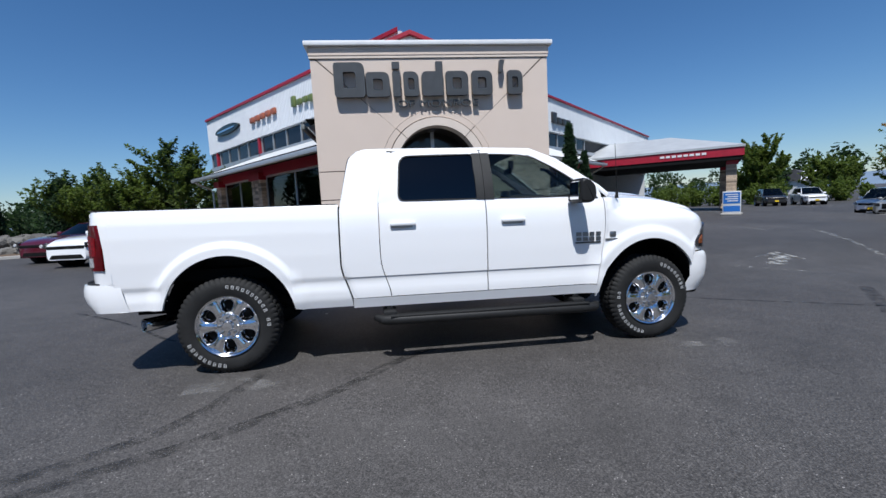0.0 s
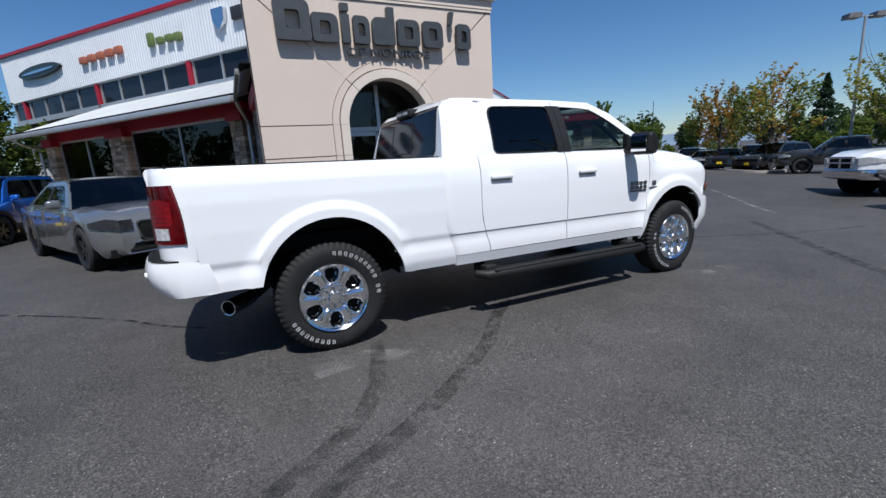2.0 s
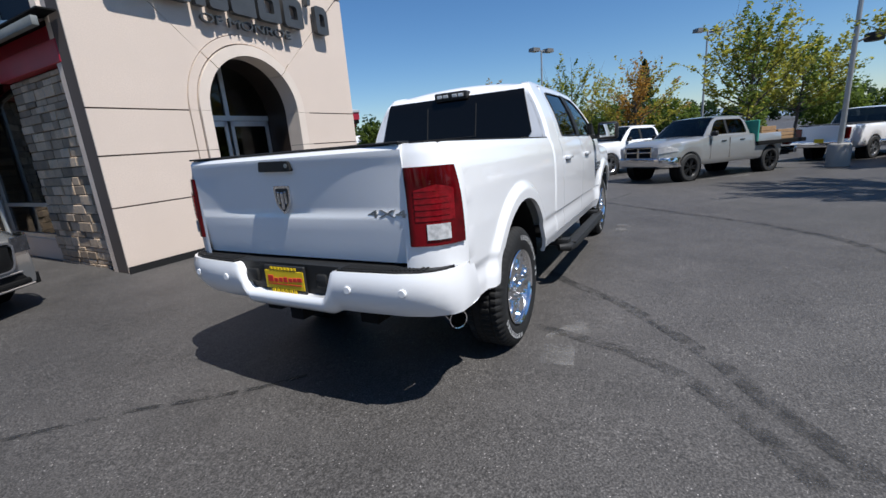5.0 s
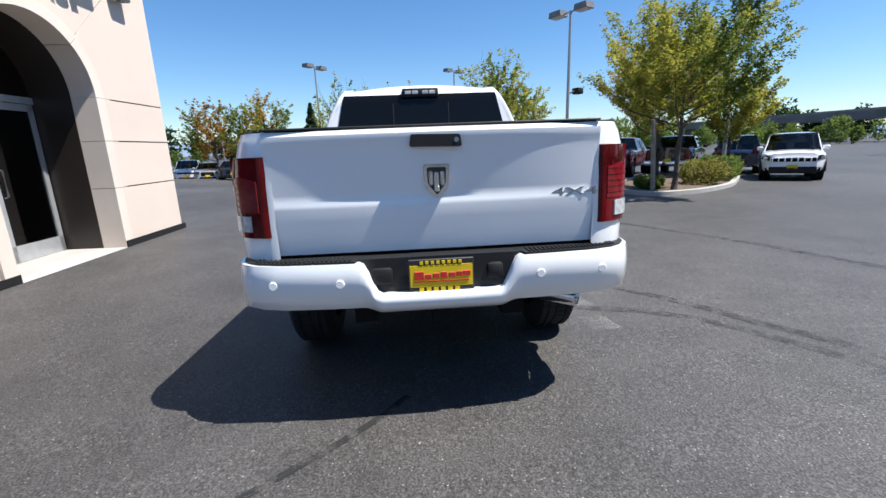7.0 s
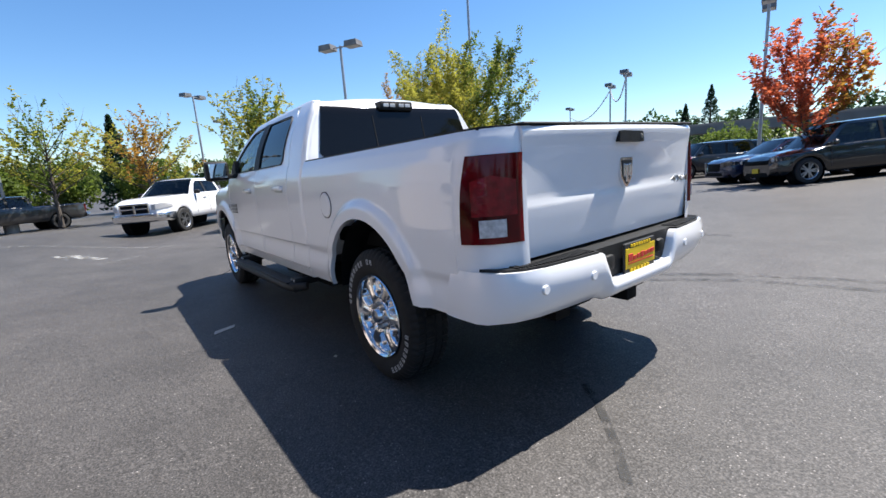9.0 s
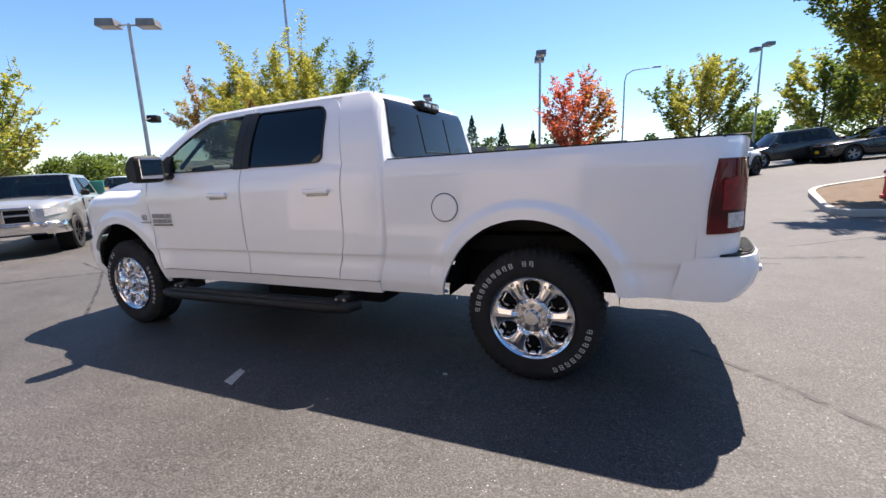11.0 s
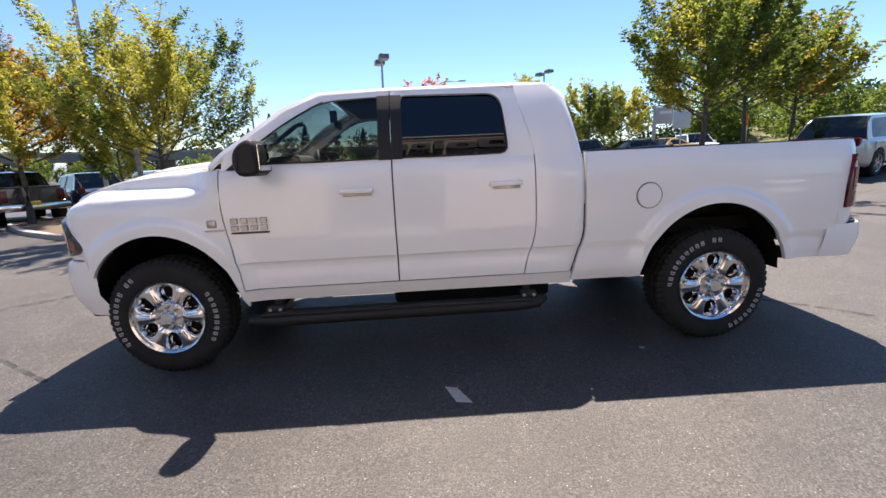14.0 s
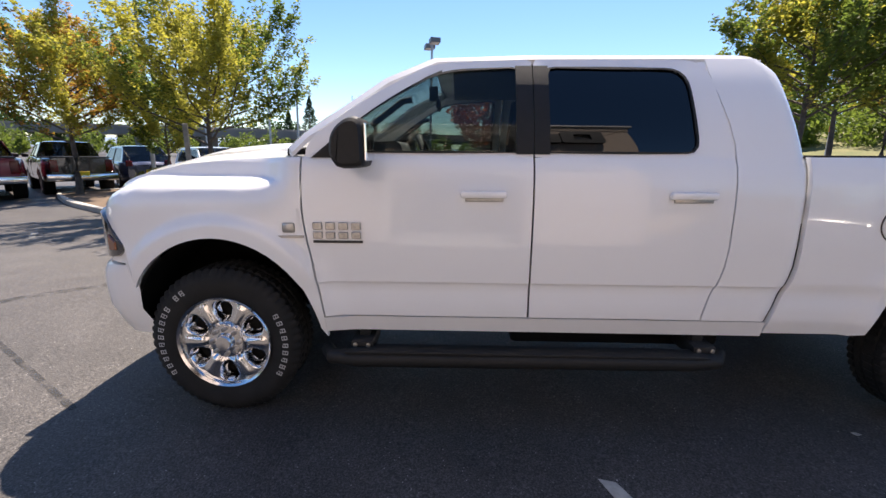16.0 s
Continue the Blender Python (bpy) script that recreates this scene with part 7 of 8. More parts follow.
car("sedan", "black", -11.0, -23.4, 10, "black sedan in the upper row", group="cars in the upper row")
car("coupe", "yellow", -13.8, -24.6, 20, "dull yellow car at the end of the upper row", group="cars in the upper row")
car("suv", "navy", -1.0, -21.5, 30, "dark blue SUV in the upper row", group="cars in the upper row")
car("suv", "white", -17.5, -27.0, 80, "white SUV beside the roadside sign")
rnd = random.Random(5)
row_kinds = ("suv", "sedan", "suv", "small_suv", "sedan", "suv")
row_cols = ("black", "navy", "black", "dark_grey", "black", "silver", "navy", "dark_grey", "maroon", "black", "white", "navy", "black", "maroon", "silver", "black", "red", "white")
names = {"black": "black", "navy": "dark blue", "dark_grey": "dark grey", "silver": "silver", "maroon": "dark red", "white": "white", "red": "red"}
ROW_LAMPS = ((13.2, -25.5), (17.0, -30.0), (27.5, -39.5), (4.2, -20.35))
for k, colr in enumerate(row_cols):
    kd = row_kinds[k % 6]
    x, y = 2.4 + 0.70 * k * 2.75, -14.1 - 0.715 * k * 2.75
    if min(math.hypot(x - 1.7 - p[0], y - 1.75 - p[1]) for p in ROW_LAMPS) > 2.0:
        car(kd, colr, x, y, 46 + rnd.uniform(-1.5, 1.5), names[colr] + (" sedan" if kd == "sedan" else " SUV") + " nose-out in the long row", at="nose", group="long row of cars", plate=k % 3 != 1)
for k in range(14):
    colr = row_cols[(k * 5 + 2) % 18]
    car(row_kinds[(k + 2) % 6], colr, 6.0 + 1.93 * k, -32.5 - 1.97 * k, 226, names[colr] + " car in the second long row", at="nose", group="second long row of cars", plate=False)


# ---- islands, kerbs, ground marks ----
def island(name, pts, label):
    """A planted island with a real kerb."""
    t = thing(name, label, "traffic island", kind="structure")
    loop = resample(round_poly(pts, [1.0] * len(pts), 6), 64)
    c = Vector((sum(p[0] for p in loop) / 64, sum(p[1] for p in loop) / 64))
    inner = [tuple(Vector(p) + (c - Vector(p)).normalized() * 0.16) for p in loop]
    bm = bmesh.new()
    prof = [(0.0, -0.1), (0.0, 0.115), (0.15, 0.13), (1.0, 0.13), (1.0, 0.02)]
    rows = []
    for f, dz in prof:
        rows.append([bm.verts.new((o[0] + (i[0] - o[0]) * f, o[1] + (i[1] - o[1]) * f, h(*o) + dz)) for o, i in zip(loop, inner)])
    for a, b in zip(rows, rows[1:]):
        for q in range(64):
            bm.faces.new((a[q], a[(q + 1) % 64], b[(q + 1) % 64], b[q]))
    part("kerb", bm, M_CONCRETE, t, "pale concrete kerb")
    bm = bmesh.new()
    rings = [[bm.verts.new((c.x + (p[0] - c.x) * f, c.y + (p[1] - c.y) * f, h(c.x + (p[0] - c.x) * f, c.y + (p[1] - c.y) * f) + 0.10 + 0.05 * (1 - f) + 0.03 * noise.noise((p[0] * f * 2, p[1] * f * 2, 0)))) for p in inner] for f in (1, 0.75, 0.5, 0.25)]
    for a, b in zip(rings, rings[1:]):
        for q in range(64):
            bm.faces.new((a[q], a[(q + 1) % 64], b[(q + 1) % 64], b[q]))
    bm.faces.new(rings[-1])
    part("mulch_bed", bm, M_SOIL, t, "brown bark mulch")
    return t


island("tree_island", [(8.0, -6.1), (8.4, -8.0), (9.9, -10.1), (13.5, -13.2), (15.2, -13.2), (16.2, -10.8), (13.4, -8.2), (10.4, -6.2)], "mulched tree island with a concrete kerb")
island("tree_island", [(-3.9, -6.6), (-7.2, -7.4), (-13.5, -12.2), (-14.0, -14.6), (-9.5, -14.4), (-4.6, -10.6)], "mulched tree island with a concrete kerb")
island("grass_verge", [(27.4, 9.3), (26.8, 10.6), (31.0, 20.0), (33.0, 19.6), (29.2, 9.0)], "narrow verge with a concrete kerb")
island("grass_verge", [(-16.0, 16.5), (-22.0, 24.0), (-16.0, 34.0), (-9.5, 27.0), (-8.2, 19.5)], "planted verge behind the boulders")

strip("tyre_mark", [(1.80, -0.70), (1.45, -1.02), (1.02, -1.52), (0.50, -1.93), (0.06, -2.22), (-0.32, -2.40), (-0.65, -2.62), (-1.2, -2.84), (-2.0, -3.1), (-3.2, -3.35)], 0.12, M_TYREMARK, "dark curved tyre mark on the asphalt", "tyre mark")
strip("tyre_mark", [(0.30, -1.0), (0.20, -1.33), (0.06, -1.70), (-0.12, -1.98), (-0.28, -2.12), (-0.55, -2.30), (-0.9, -2.48), (-1.4, -2.62), (-2.2, -2.8)], 0.11, M_TYREMARK, "dark curved tyre mark on the asphalt", "tyre mark", 0.0045)
strip("tyre_mark", [(8.5, 0.5), (6.1, -1.8), (5.0, -3.0), (4.05, -3.67), (2.2, -4.4), (0.0, -4.9)], 0.16, M_TYREMARK, "faint dark tyre mark across the asphalt", "tyre mark", 0.004)
strip("tar_crack", [(-0.95, 0.2), (-1.12, 0.33), (-1.35, 0.56), (-1.52, 0.76), (-1.68, 0.95), (-2.3, 1.5), (-3.2, 2.2)], 0.045, M_CRACK, "dark sealed crack in the asphalt", "crack")
strip("tar_crack", [(4.9, 1.0), (6.2, 0.2), (7.6, -0.6), (9.0, -1.0)], 0.04, M_CRACK, "dark sealed crack in the asphalt", "crack")
strip("tar_crack", [(-2.6, -4.0), (-4.0, -5.0), (-6.0, -5.2), (-9.0, -6.2)], 0.03, M_CRACK, "dark sealed crack in the asphalt", "crack")
strip("pale_scuff", [(-0.25, -1.28), (0.15, -1.22), (0.45, -1.36)], 0.22, M_SCUFF, "pale scuff beside the rear wheel", "scuff")
strip("pale_scuff", [(4.0, -1.2), (4.4, -1.25), (4.7, -1.2)], 0.16, M_SCUFF, "pale scuff beside the front wheel", "scuff")
for pts in ([(14.6, 6.6), (13.7, 5.35), (12.9, 4.45), (12.45, 3.75), (12.05, 3.1), (11.5, 2.3), (10.7, 1.45), (9.8, 0.65)], [(14.3, 9.2), (13.95, 8.1), (13.6, 7.25)], [(9.8, -3.6), (11.3, -5.35)], [(11.95, -2.35), (13.4, -4.1)]):
    strip("parking_line", pts, 0.11, M_PAINTLINE, "worn white parking line", "road marking", n=2)
for k in range(7):
    strip("stop_line", [(8.2 + k * 0.18, 2.56 - k * 0.15), (8.31 + k * 0.18, 2.47 - k * 0.15)], 0.07, M_PAINTLINE, "worn white dashed line", "road marking", n=2)
bm = bmesh.new()
prism(bm, [(9.15, 3.08), (9.95, 3.37), (9.98, 2.70), (9.66, 2.74), (9.18, 2.36), (8.86, 2.54), (9.34, 2.93)], lambda p, d: (p[0], p[1], h(p[0], p[1]) + d), 0.006, 0.0085)
tagged(part("lane_arrow", bm, M_PAINTLINE), "worn white arrow painted on the asphalt", "road marking", kind="structure")


def scrap(pts, label):
    """A flat pale piece on the asphalt: paper scrap and painted sun patch."""
    bm = bmesh.new()
    prism(bm, pts, lambda p, d: (p[0], p[1], h(p[0], p[1]) + d), 0.003, 0.0055)
    tagged(part("paper_scrap", bm, M_SCRAP_SUN), label, "litter")


M_SCRAP_SUN = mat("pale_paper_and_sun_patch", (0.42, 0.40, 0.36), 0.9, var=0.2, scale=30)
# Sunlit patch in the truck's shadow, painted as a pale flat piece.
scrap([(2.055, 1.435), (1.98, 1.455), (1.90, 1.64), (1.995, 1.62)], "pale patch painted as sunlight in the truck's shadow")
scrap([(0.60, 1.05), (0.575, 1.045), (0.555, 1.065), (0.585, 1.075)], "tiny white paper scrap on the asphalt")


# ---- lamps, signs, street furniture ----
def car_park_lamp(x, y, height, turn, label="tall grey twin-head car park lamp"):
    t = thing("car_park_lamp", label, "lamp post", pose(x, y, h(x, y), 0, 0, turn), "car park lamps")
    bm = bmesh.new()
    lathe(bm, [(0.30, -0.1), (0.30, 0.65), (0.27, 0.70), (0.001, 0.70)], 20, axis="z")
    part("lamp_base", bm, M_CONCRETE, t, "round concrete base")
    bm = bmesh.new()
    tube(bm, [(0, 0, 0.68), (0, 0, height)], [0.075, 0.055], 10)
    part("pole", bm, M_POLE, t)
    bm = bmesh.new()
    tube(bm, [(0, -0.55, height - 0.05), (0, 0.55, height - 0.05)], 0.03, 8)
    part("cross_arm", bm, M_POLE, t)
    for s in (-1, 1):
        bm = bmesh.new()
        prism(bm, [(min(s * 0.32, s * 0.95), height - 0.12), (max(s * 0.32, s * 0.95), height - 0.12), (max(s * 0.36, s * 0.91), height + 0.10), (min(s * 0.36, s * 0.91), height + 0.10)], YZ, -0.24, 0.24)
        hd = part("lamp_head", bm, M_LAMPHEAD, t)
        bm = boxes((-0.20, 0.20, min(s * 0.38, s * 0.90), max(s * 0.38, s * 0.90), height - 0.128, height - 0.118))
        part("lamp_lens", bm, M_LAMPLENS, hd)
    return t


cam_lamp = car_park_lamp(15.2, -6.5, 6.75, 120)
bm = bmesh.new()
tube(bm, [(0, 0, 3.6), (-0.35, 0.1, 3.75)], 0.03, 6)
box(bm, -0.65, -0.30, -0.08, 0.28, 3.6, 3.85, 0.05)
part("floodlight", bm, M_BLACKPLASTIC, cam_lamp, "black floodlight on the pole")
car_park_lamp(14.1, -12.8, 11.5, 100)
car_park_lamp(4.2, -20.35, 7.0, 15)
car_park_lamp(28.2, 6.3, 7.5, 60)
car_park_lamp(38.3, 17.2, 6.3, 60)
car_park_lamp(-7.9, -32.5, 7.4, 20)
car_park_lamp(13.2, -25.5, 6.6, 20)
car_park_lamp(17.0, -30.0, 6.8, 20)
car_park_lamp(27.5, -39.5, 6.8, 20)
car_park_lamp(32.0, -3.5, 7.4, 40)
car_park_lamp(46.0, -8.0, 7.4, 40)
t = thing("street_lamp", "slim grey curved-arm street lamp", "lamp post", pose(0.6, -42.0, h(0.6, -42)))
bm = bmesh.new()
tube(bm, [(0, 0, 0), (0, 0, 8.6), (-0.15, 0, 9.2), (-0.7, 0, 9.5), (-2.4, 0, 9.55)], [0.10, 0.06, 0.05, 0.05, 0.04], 8)
part("pole", bm, M_POLE, t)
bm = boxes((-3.0, -2.3, -0.12, 0.12, 9.50, 9.62, 0.04))
part("lamp_head", bm, M_LAMPHEAD, t)
# bunting between the lamps
t = thing("bunting", "pale tinsel bunting strung between lamp posts", "bunting")
bm = bmesh.new()
for (x0, y0, z0), (x1, y1, z1) in (((13.2, -25.5, 6.2), (17.0, -30.0, 6.2)), ((17.0, -30.0, 6.2), (27.5, -39.5, 5.6))):
    pts = [(x0 + (x1 - x0) * k, y0 + (y1 - y0) * k, z0 + (z1 - z0) * k - 5.2 * k * (1 - k) * 0.9 + 0.03 * math.sin(k * 150)) for k in lin(0, 1, 40)]
    tube(bm, pts, [0.03 + 0.03 * (i % 2) for i in range(41)], 5)
part("tinsel", bm, mat("tinsel", (0.6, 0.6, 0.62), 0.4, 0.5), t)

t = thing("sandwich_board", "blue and white sandwich board on the asphalt", "sign", pose(19.2, 14.7, h(19.2, 14.7), 0, 0, 40) @ Matrix.Scale(1.2, 4))
bm = boxes((-0.03, 0.03, -0.33, 0.33, 0.10, 1.02, 0.01))
sb = part("board", bm, M_POSTER, t)
bm = boxes((-0.037, -0.03, -0.30, 0.30, 0.50, 0.97), (-0.037, -0.03, -0.30, 0.30, 0.16, 0.40))
part("board_face", bm, M_SIGNBLUE, sb, "blue printed face")
for k in range(4):
    part("text_bar", boxes((-0.042, -0.036, -0.23, 0.23 - 0.08 * (k % 2), 0.86 - k * 0.09, 0.90 - k * 0.09)), M_CAPMETAL, sb, "white text bar")
bm = boxes((-0.28, 0.28, -0.37, 0.37, 0.0, 0.10, 0.03))
part("foot", bm, M_CONCRETE, t)

t = thing("fire_hydrant", "red fire hydrant with a pale bonnet", "hydrant", pose(-5.38, -8.3, h(-5.38, -8.3) + 0.12))
bm = bmesh.new()
lathe(bm, [(0.16, 0), (0.16, 0.05), (0.12, 0.07), (0.11, 0.48), (0.15, 0.50), (0.15, 0.55)], 20, axis="z")
part("barrel", bm, M_HYDRANT, t)
bm = bmesh.new()
lathe(bm, [(0.15, 0.55), (0.13, 0.62), (0.09, 0.69), (0.03, 0.72), (0.03, 0.77), (0.001, 0.77)], 20, axis="z")
part("bonnet", bm, M_POSTER, t, "pale grey bonnet")
bm = bmesh.new()
lathe(bm, [(0.001, -0.2), (0.06, -0.2), (0.06, 0.2), (0.001, 0.2)], 12, (0, 0, 0.40))
lathe(bm, [(0.001, -0.22), (0.075, -0.22), (0.075, 0.0)], 12, (0, 0, 0.40), axis="x")
part("outlet", bm, M_HYDRANT, t)

t = thing("marker_post", "white marker post with an orange top", "post", pose(-12.3, -15.2, h(-12.3, -15.2)))
bm = bmesh.new()
tube(bm, [(0, 0, 0), (0, 0, 1.7)], 0.05, 8)
part("post", bm, M_POSTER, t)
bm = bmesh.new()
tube(bm, [(0, 0, 1.65), (0, 0, 2.15)], 0.06, 8)
part("orange_sleeve", bm, M_ORANGE, t, "orange sleeve")
t = thing("roadside_sign", "grey board sign on a post beside the road", "sign", pose(-15.0, -27.5, h(-15.0, -27.5), 0, 0, 70))
bm = boxes((-0.10, 0.10, -0.4, -0.2, 0, 3.8), (-0.08, 0.08, -0.2, 0.9, 2.5, 3.7, 0.03))
part("panel", bm, mat("sign_grey", (0.34, 0.36, 0.38), 0.5), t)
bm = boxes((0.085, 0.095, 0.0, 0.8, 3.2, 3.4))
part("sign_bar", bm, M_POSTER, t, "pale bar on the sign")
t = thing("square_sign", "small white square sign on a post", "sign", pose(-12.8, -21.0, h(-12.8, -21.0), 0, 0, 60))
bm = boxes((-0.02, 0.02, -0.45, 0.45, 1.9, 2.9, 0.01), (-0.04, 0.04, -0.04, 0.04, 0, 1.95))
part("plate", bm, M_POSTER, t)
t = thing("wooden_post", "weathered wooden post in the tree island", "post", pose(9.0, -6.9, h(9.0, -6.9), 5, 0, 200))
part("post", boxes((-0.05, 0.05, -0.05, 0.05, 0, 2.1, 0.01, 1)), mat("weathered_wood", (0.30, 0.26, 0.21), 0.9, var=0.3, scale=8), t)


# ---- trees and shrubs ----
def leaf_cloud(name, centres, size, material, parent, rng, flat=0.4):
    """Many small leaves, each a bent pair of triangles, at the given places."""
    c = np.asarray(centres)
    n = len(c)
    d = rng.normal(size=(n, 3))
    d[:, 2] *= flat
    d /= np.linalg.norm(d, axis=1)[:, None]
    u = rng.normal(size=(n, 3))
    u -= d * (u * d).sum(1)[:, None]
    u /= np.linalg.norm(u, axis=1)[:, None]
    s = size * rng.uniform(0.6, 1.3, size=(n, 1))
    w = np.cross(d, u)
    v = np.stack([c - d * s, c + u * s * 0.5 + w * s * 0.15, c + d * s, c - u * s * 0.5 + w * s * 0.15], 1).reshape(-1, 3)
    me = bpy.data.meshes.new(name)
    k = np.arange(n) * 4
    me.from_pydata(v.tolist(), [], np.stack([k, k + 1, k + 2, k + 3], 1).tolist())
    me.materials.append(material)
    ob = new(name, me)
    ob.parent = parent
    return ob


def tree(x, y, height, radius, leaves, seed, label, density=1.0, clear=1.2, size=0.10, up=1.0, bare=0.0, name="tree"):
    """A tree with a tapered trunk, rising limbs and a crown of small leaves along its twigs; leaves: (material, share) pairs."""
    rng = np.random.default_rng(seed)
    z = h(x, y) + 0.05
    t = thing(name, label, "tree", pose(x, y, z))
    bm = bmesh.new()
    lean = rng.uniform(-0.04, 0.04, 2)
    top = clear + (height - clear) * 0.55
    trunk = [Vector((lean[0] * q + rng.normal() * 0.015, lean[1] * q + rng.normal() * 0.015, q)) for q in lin(0, top, 6)]
    r0 = 0.028 * height ** 0.9 * 0.75
    tube(bm, trunk, [r0 * (1 - 0.7 * k / 6) * (1.25 if k == 0 else 1) for k in range(7)], 8)
    pts = []
    limbs = int(13 + height * 2.4)
    for k in range(limbs):
        f = (k + 0.5) / limbs
        z0 = clear + (top - clear) * f ** 0.9
        base = Vector((lean[0] * z0, lean[1] * z0, z0))
        a = k * 2.4 + rng.normal() * 0.3
        env = math.sin(math.pi * min(0.97, 0.28 + 0.66 * f)) ** 0.8
        reach = radius * env * rng.uniform(0.8, 1.15)
        tip_z = z0 + (height - z0) * rng.uniform(0.45, 0.95) * (0.35 + 0.65 * f) * up + 0.25
        tip = Vector((math.cos(a) * reach, math.sin(a) * reach, min(height, tip_z)))
        mid = base.lerp(tip, 0.5) + Vector((math.cos(a), math.sin(a), -0.4)) * reach * 0.13
        path = [base, base.lerp(mid, 0.5), mid, mid.lerp(tip, 0.5) + Vector((0, 0, 0.05)), tip]
        r1 = r0 * 0.36 * (1 - 0.45 * f)
        tube(bm, path, [r1, r1 * 0.8, r1 * 0.6, r1 * 0.4, r1 * 0.15], 5)
        for j in range(11):
            g2 = 0.22 + 0.78 * (j + rng.uniform(0, 1)) / 11
            i = min(3, int(g2 * 4))
            s0 = path[i].lerp(path[i + 1], g2 * 4 - i)
            dirv = Vector(rng.normal(size=3))
            dirv.z = abs(dirv.z) * 0.5 * up + 0.30
            dirv = (dirv.normalized() + (tip - base).normalized() * 0.8).normalized()
            ln = radius * rng.uniform(0.20, 0.46)
            e0 = s0 + dirv * ln
            if rng.uniform() < 0.55:
                tube(bm, [s0, s0.lerp(e0, 0.5) + Vector((0, 0, -0.02)), e0], [r1 * 0.28, r1 * 0.2, 0.004], 4)
            if rng.uniform() < bare * smooth(0.3, 1.0, s0.z / height):
                continue
            m = int(22 * density)
            q = rng.uniform(0, 1.08, m)
            spread = rng.normal(size=(m, 3)) * (0.045 + 0.021 * radius) * (1.1 - 0.55 * q[:, None])
            pts.append(np.array(s0)[None] + np.array(e0 - s0)[None] * q[:, None] + spread)
    part("trunk", bm, M_BARK, t, "dark branching trunk")
    pts = np.concatenate(pts)
    rng.shuffle(pts)
    if len(leaves) > 1:
        order = np.argsort(np.sin(pts[:, 0] * 1.7 + seed) + np.cos(pts[:, 1] * 1.9) + 0.5 * pts[:, 2] / height + rng.normal(size=len(pts)) * 0.5)
        pts = pts[order]
    i = 0
    crown = None
    for mtl, share in leaves:
        k = int(len(pts) * share)
        ob = leaf_cloud("crown" if crown is None else "foliage", pts[i:i + k], size, mtl, t if crown is None else crown, rng)
        crown = crown or ob
        i += k
    return t


YG = [(L_YELLOW, 0.65), (L_GREEN, 0.35)]
GO = [(L_YELLOW, 0.45), (L_GOLD, 0.40), (L_GREEN, 0.15)]
tree(8.85, -7.45, 4.6, 2.2, YG, 11, "yellow-green young street tree in a mulched island", 6.5, 1.5, 0.043, 1.25)
tree(14.95, -10.45, 5.4, 2.2, GO, 12, "golden-green young street tree in a mulched island", 6.5, 1.6, 0.050, 1.2)
tree(13.2, -12.3, 3.7, 1.4, YG, 32, "small yellow-green tree beside the tall lamp", 2.2, 1.2, 0.06, 1.1)
tree(-5.75, -8.1, 5.6, 2.0, [(L_GREEN, 0.7), (L_YELLOW, 0.3)], 13, "full green street tree beside a hydrant", 4.4, 1.9, 0.056)
tree(-10.6, -13.0, 5.9, 2.3, [(L_GREEN, 0.7), (L_YELLOW, 0.3)], 14, "full green street tree in the mulched island", 1.4, 2.0, 0.09)
tree(-13.0, -13.6, 5.5, 2.2, [(L_YELLOW, 0.5), (L_GREEN, 0.35), (L_GOLD, 0.15)], 15, "yellowing street tree in the mulched island", 1.3, 1.9, 0.09)
tree(1.65, -15.8, 4.7, 1.5, [(L_RED, 0.8), (L_GOLD, 0.2)], 16, "young tree with orange-red autumn leaves", 1.5, 1.2, 0.075, 1.2, bare=0.35)
tree(-3.5, -22.0, 5.8, 2.1, [(L_YELLOW, 0.7), (L_GREEN, 0.3)], 17, "yellow-green tree with bare pinkish top twigs", 1.8, 1.3, 0.09, 1.1, bare=0.4)
tree(-10.4, -29.0, 5.8, 2.2, [(L_GREEN, 0.6), (L_YELLOW, 0.4)], 18, "small green tree by the upper row", 1.0, 1.3, 0.12)
tree(-13.8, -31.0, 5.4, 2.2, [(L_YELLOW, 0.6), (L_GREEN, 0.4)], 19, "small yellowing tree by the upper row", 1.0, 1.3, 0.12)
tree(30.2, 10.9, 6.0, 2.3, [(L_GREEN, 0.4), (L_YELLOW, 0.3), (L_GOLD, 0.3)], 20, "young tree with half-turned leaves", 0.8, 1.3, 0.11, bare=0.4)
tree(32.6, 15.4, 5.6, 2.3, [(L_GREEN, 0.5), (L_GOLD, 0.5)], 21, "young tree with bronze leaves", 0.9, 1.3, 0.11, bare=0.3)
tree(28.2, 4.4, 6.6, 2.2, YG, 22, "sparse young tree with bare top twigs", 0.7, 1.3, 0.10, bare=0.75)
tree(26.6, 0.2, 5.8, 2.3, [(L_YELLOW, 0.5), (L_GOLD, 0.5)], 23, "sparse golden young tree with bare twigs", 0.7, 1.3, 0.10, bare=0.75)
tree(23.3, -5.0, 6.9, 2.1, YG, 24, "upright young tree with yellow-green leaves", 0.9, 1.3, 0.10, bare=0.3)
tree(34.5, -9.0, 6.4, 2.6, YG, 25, "yellow-green tree across the car park", 0.9, 1.5, 0.12)
tree(-9.6, 21.0, 5.4, 2.2, [(L_GREEN, 0.6), (L_DARK, 0.4)], 26, "leafy green tree beside the showroom", 2.6, 0.6, 0.095)
tree(-12.9, 21.8, 3.9, 2.3, [(L_GREEN, 0.7), (L_DARK, 0.3)], 27, "spreading green tree behind the parked cars", 2.4, 0.5, 0.095)
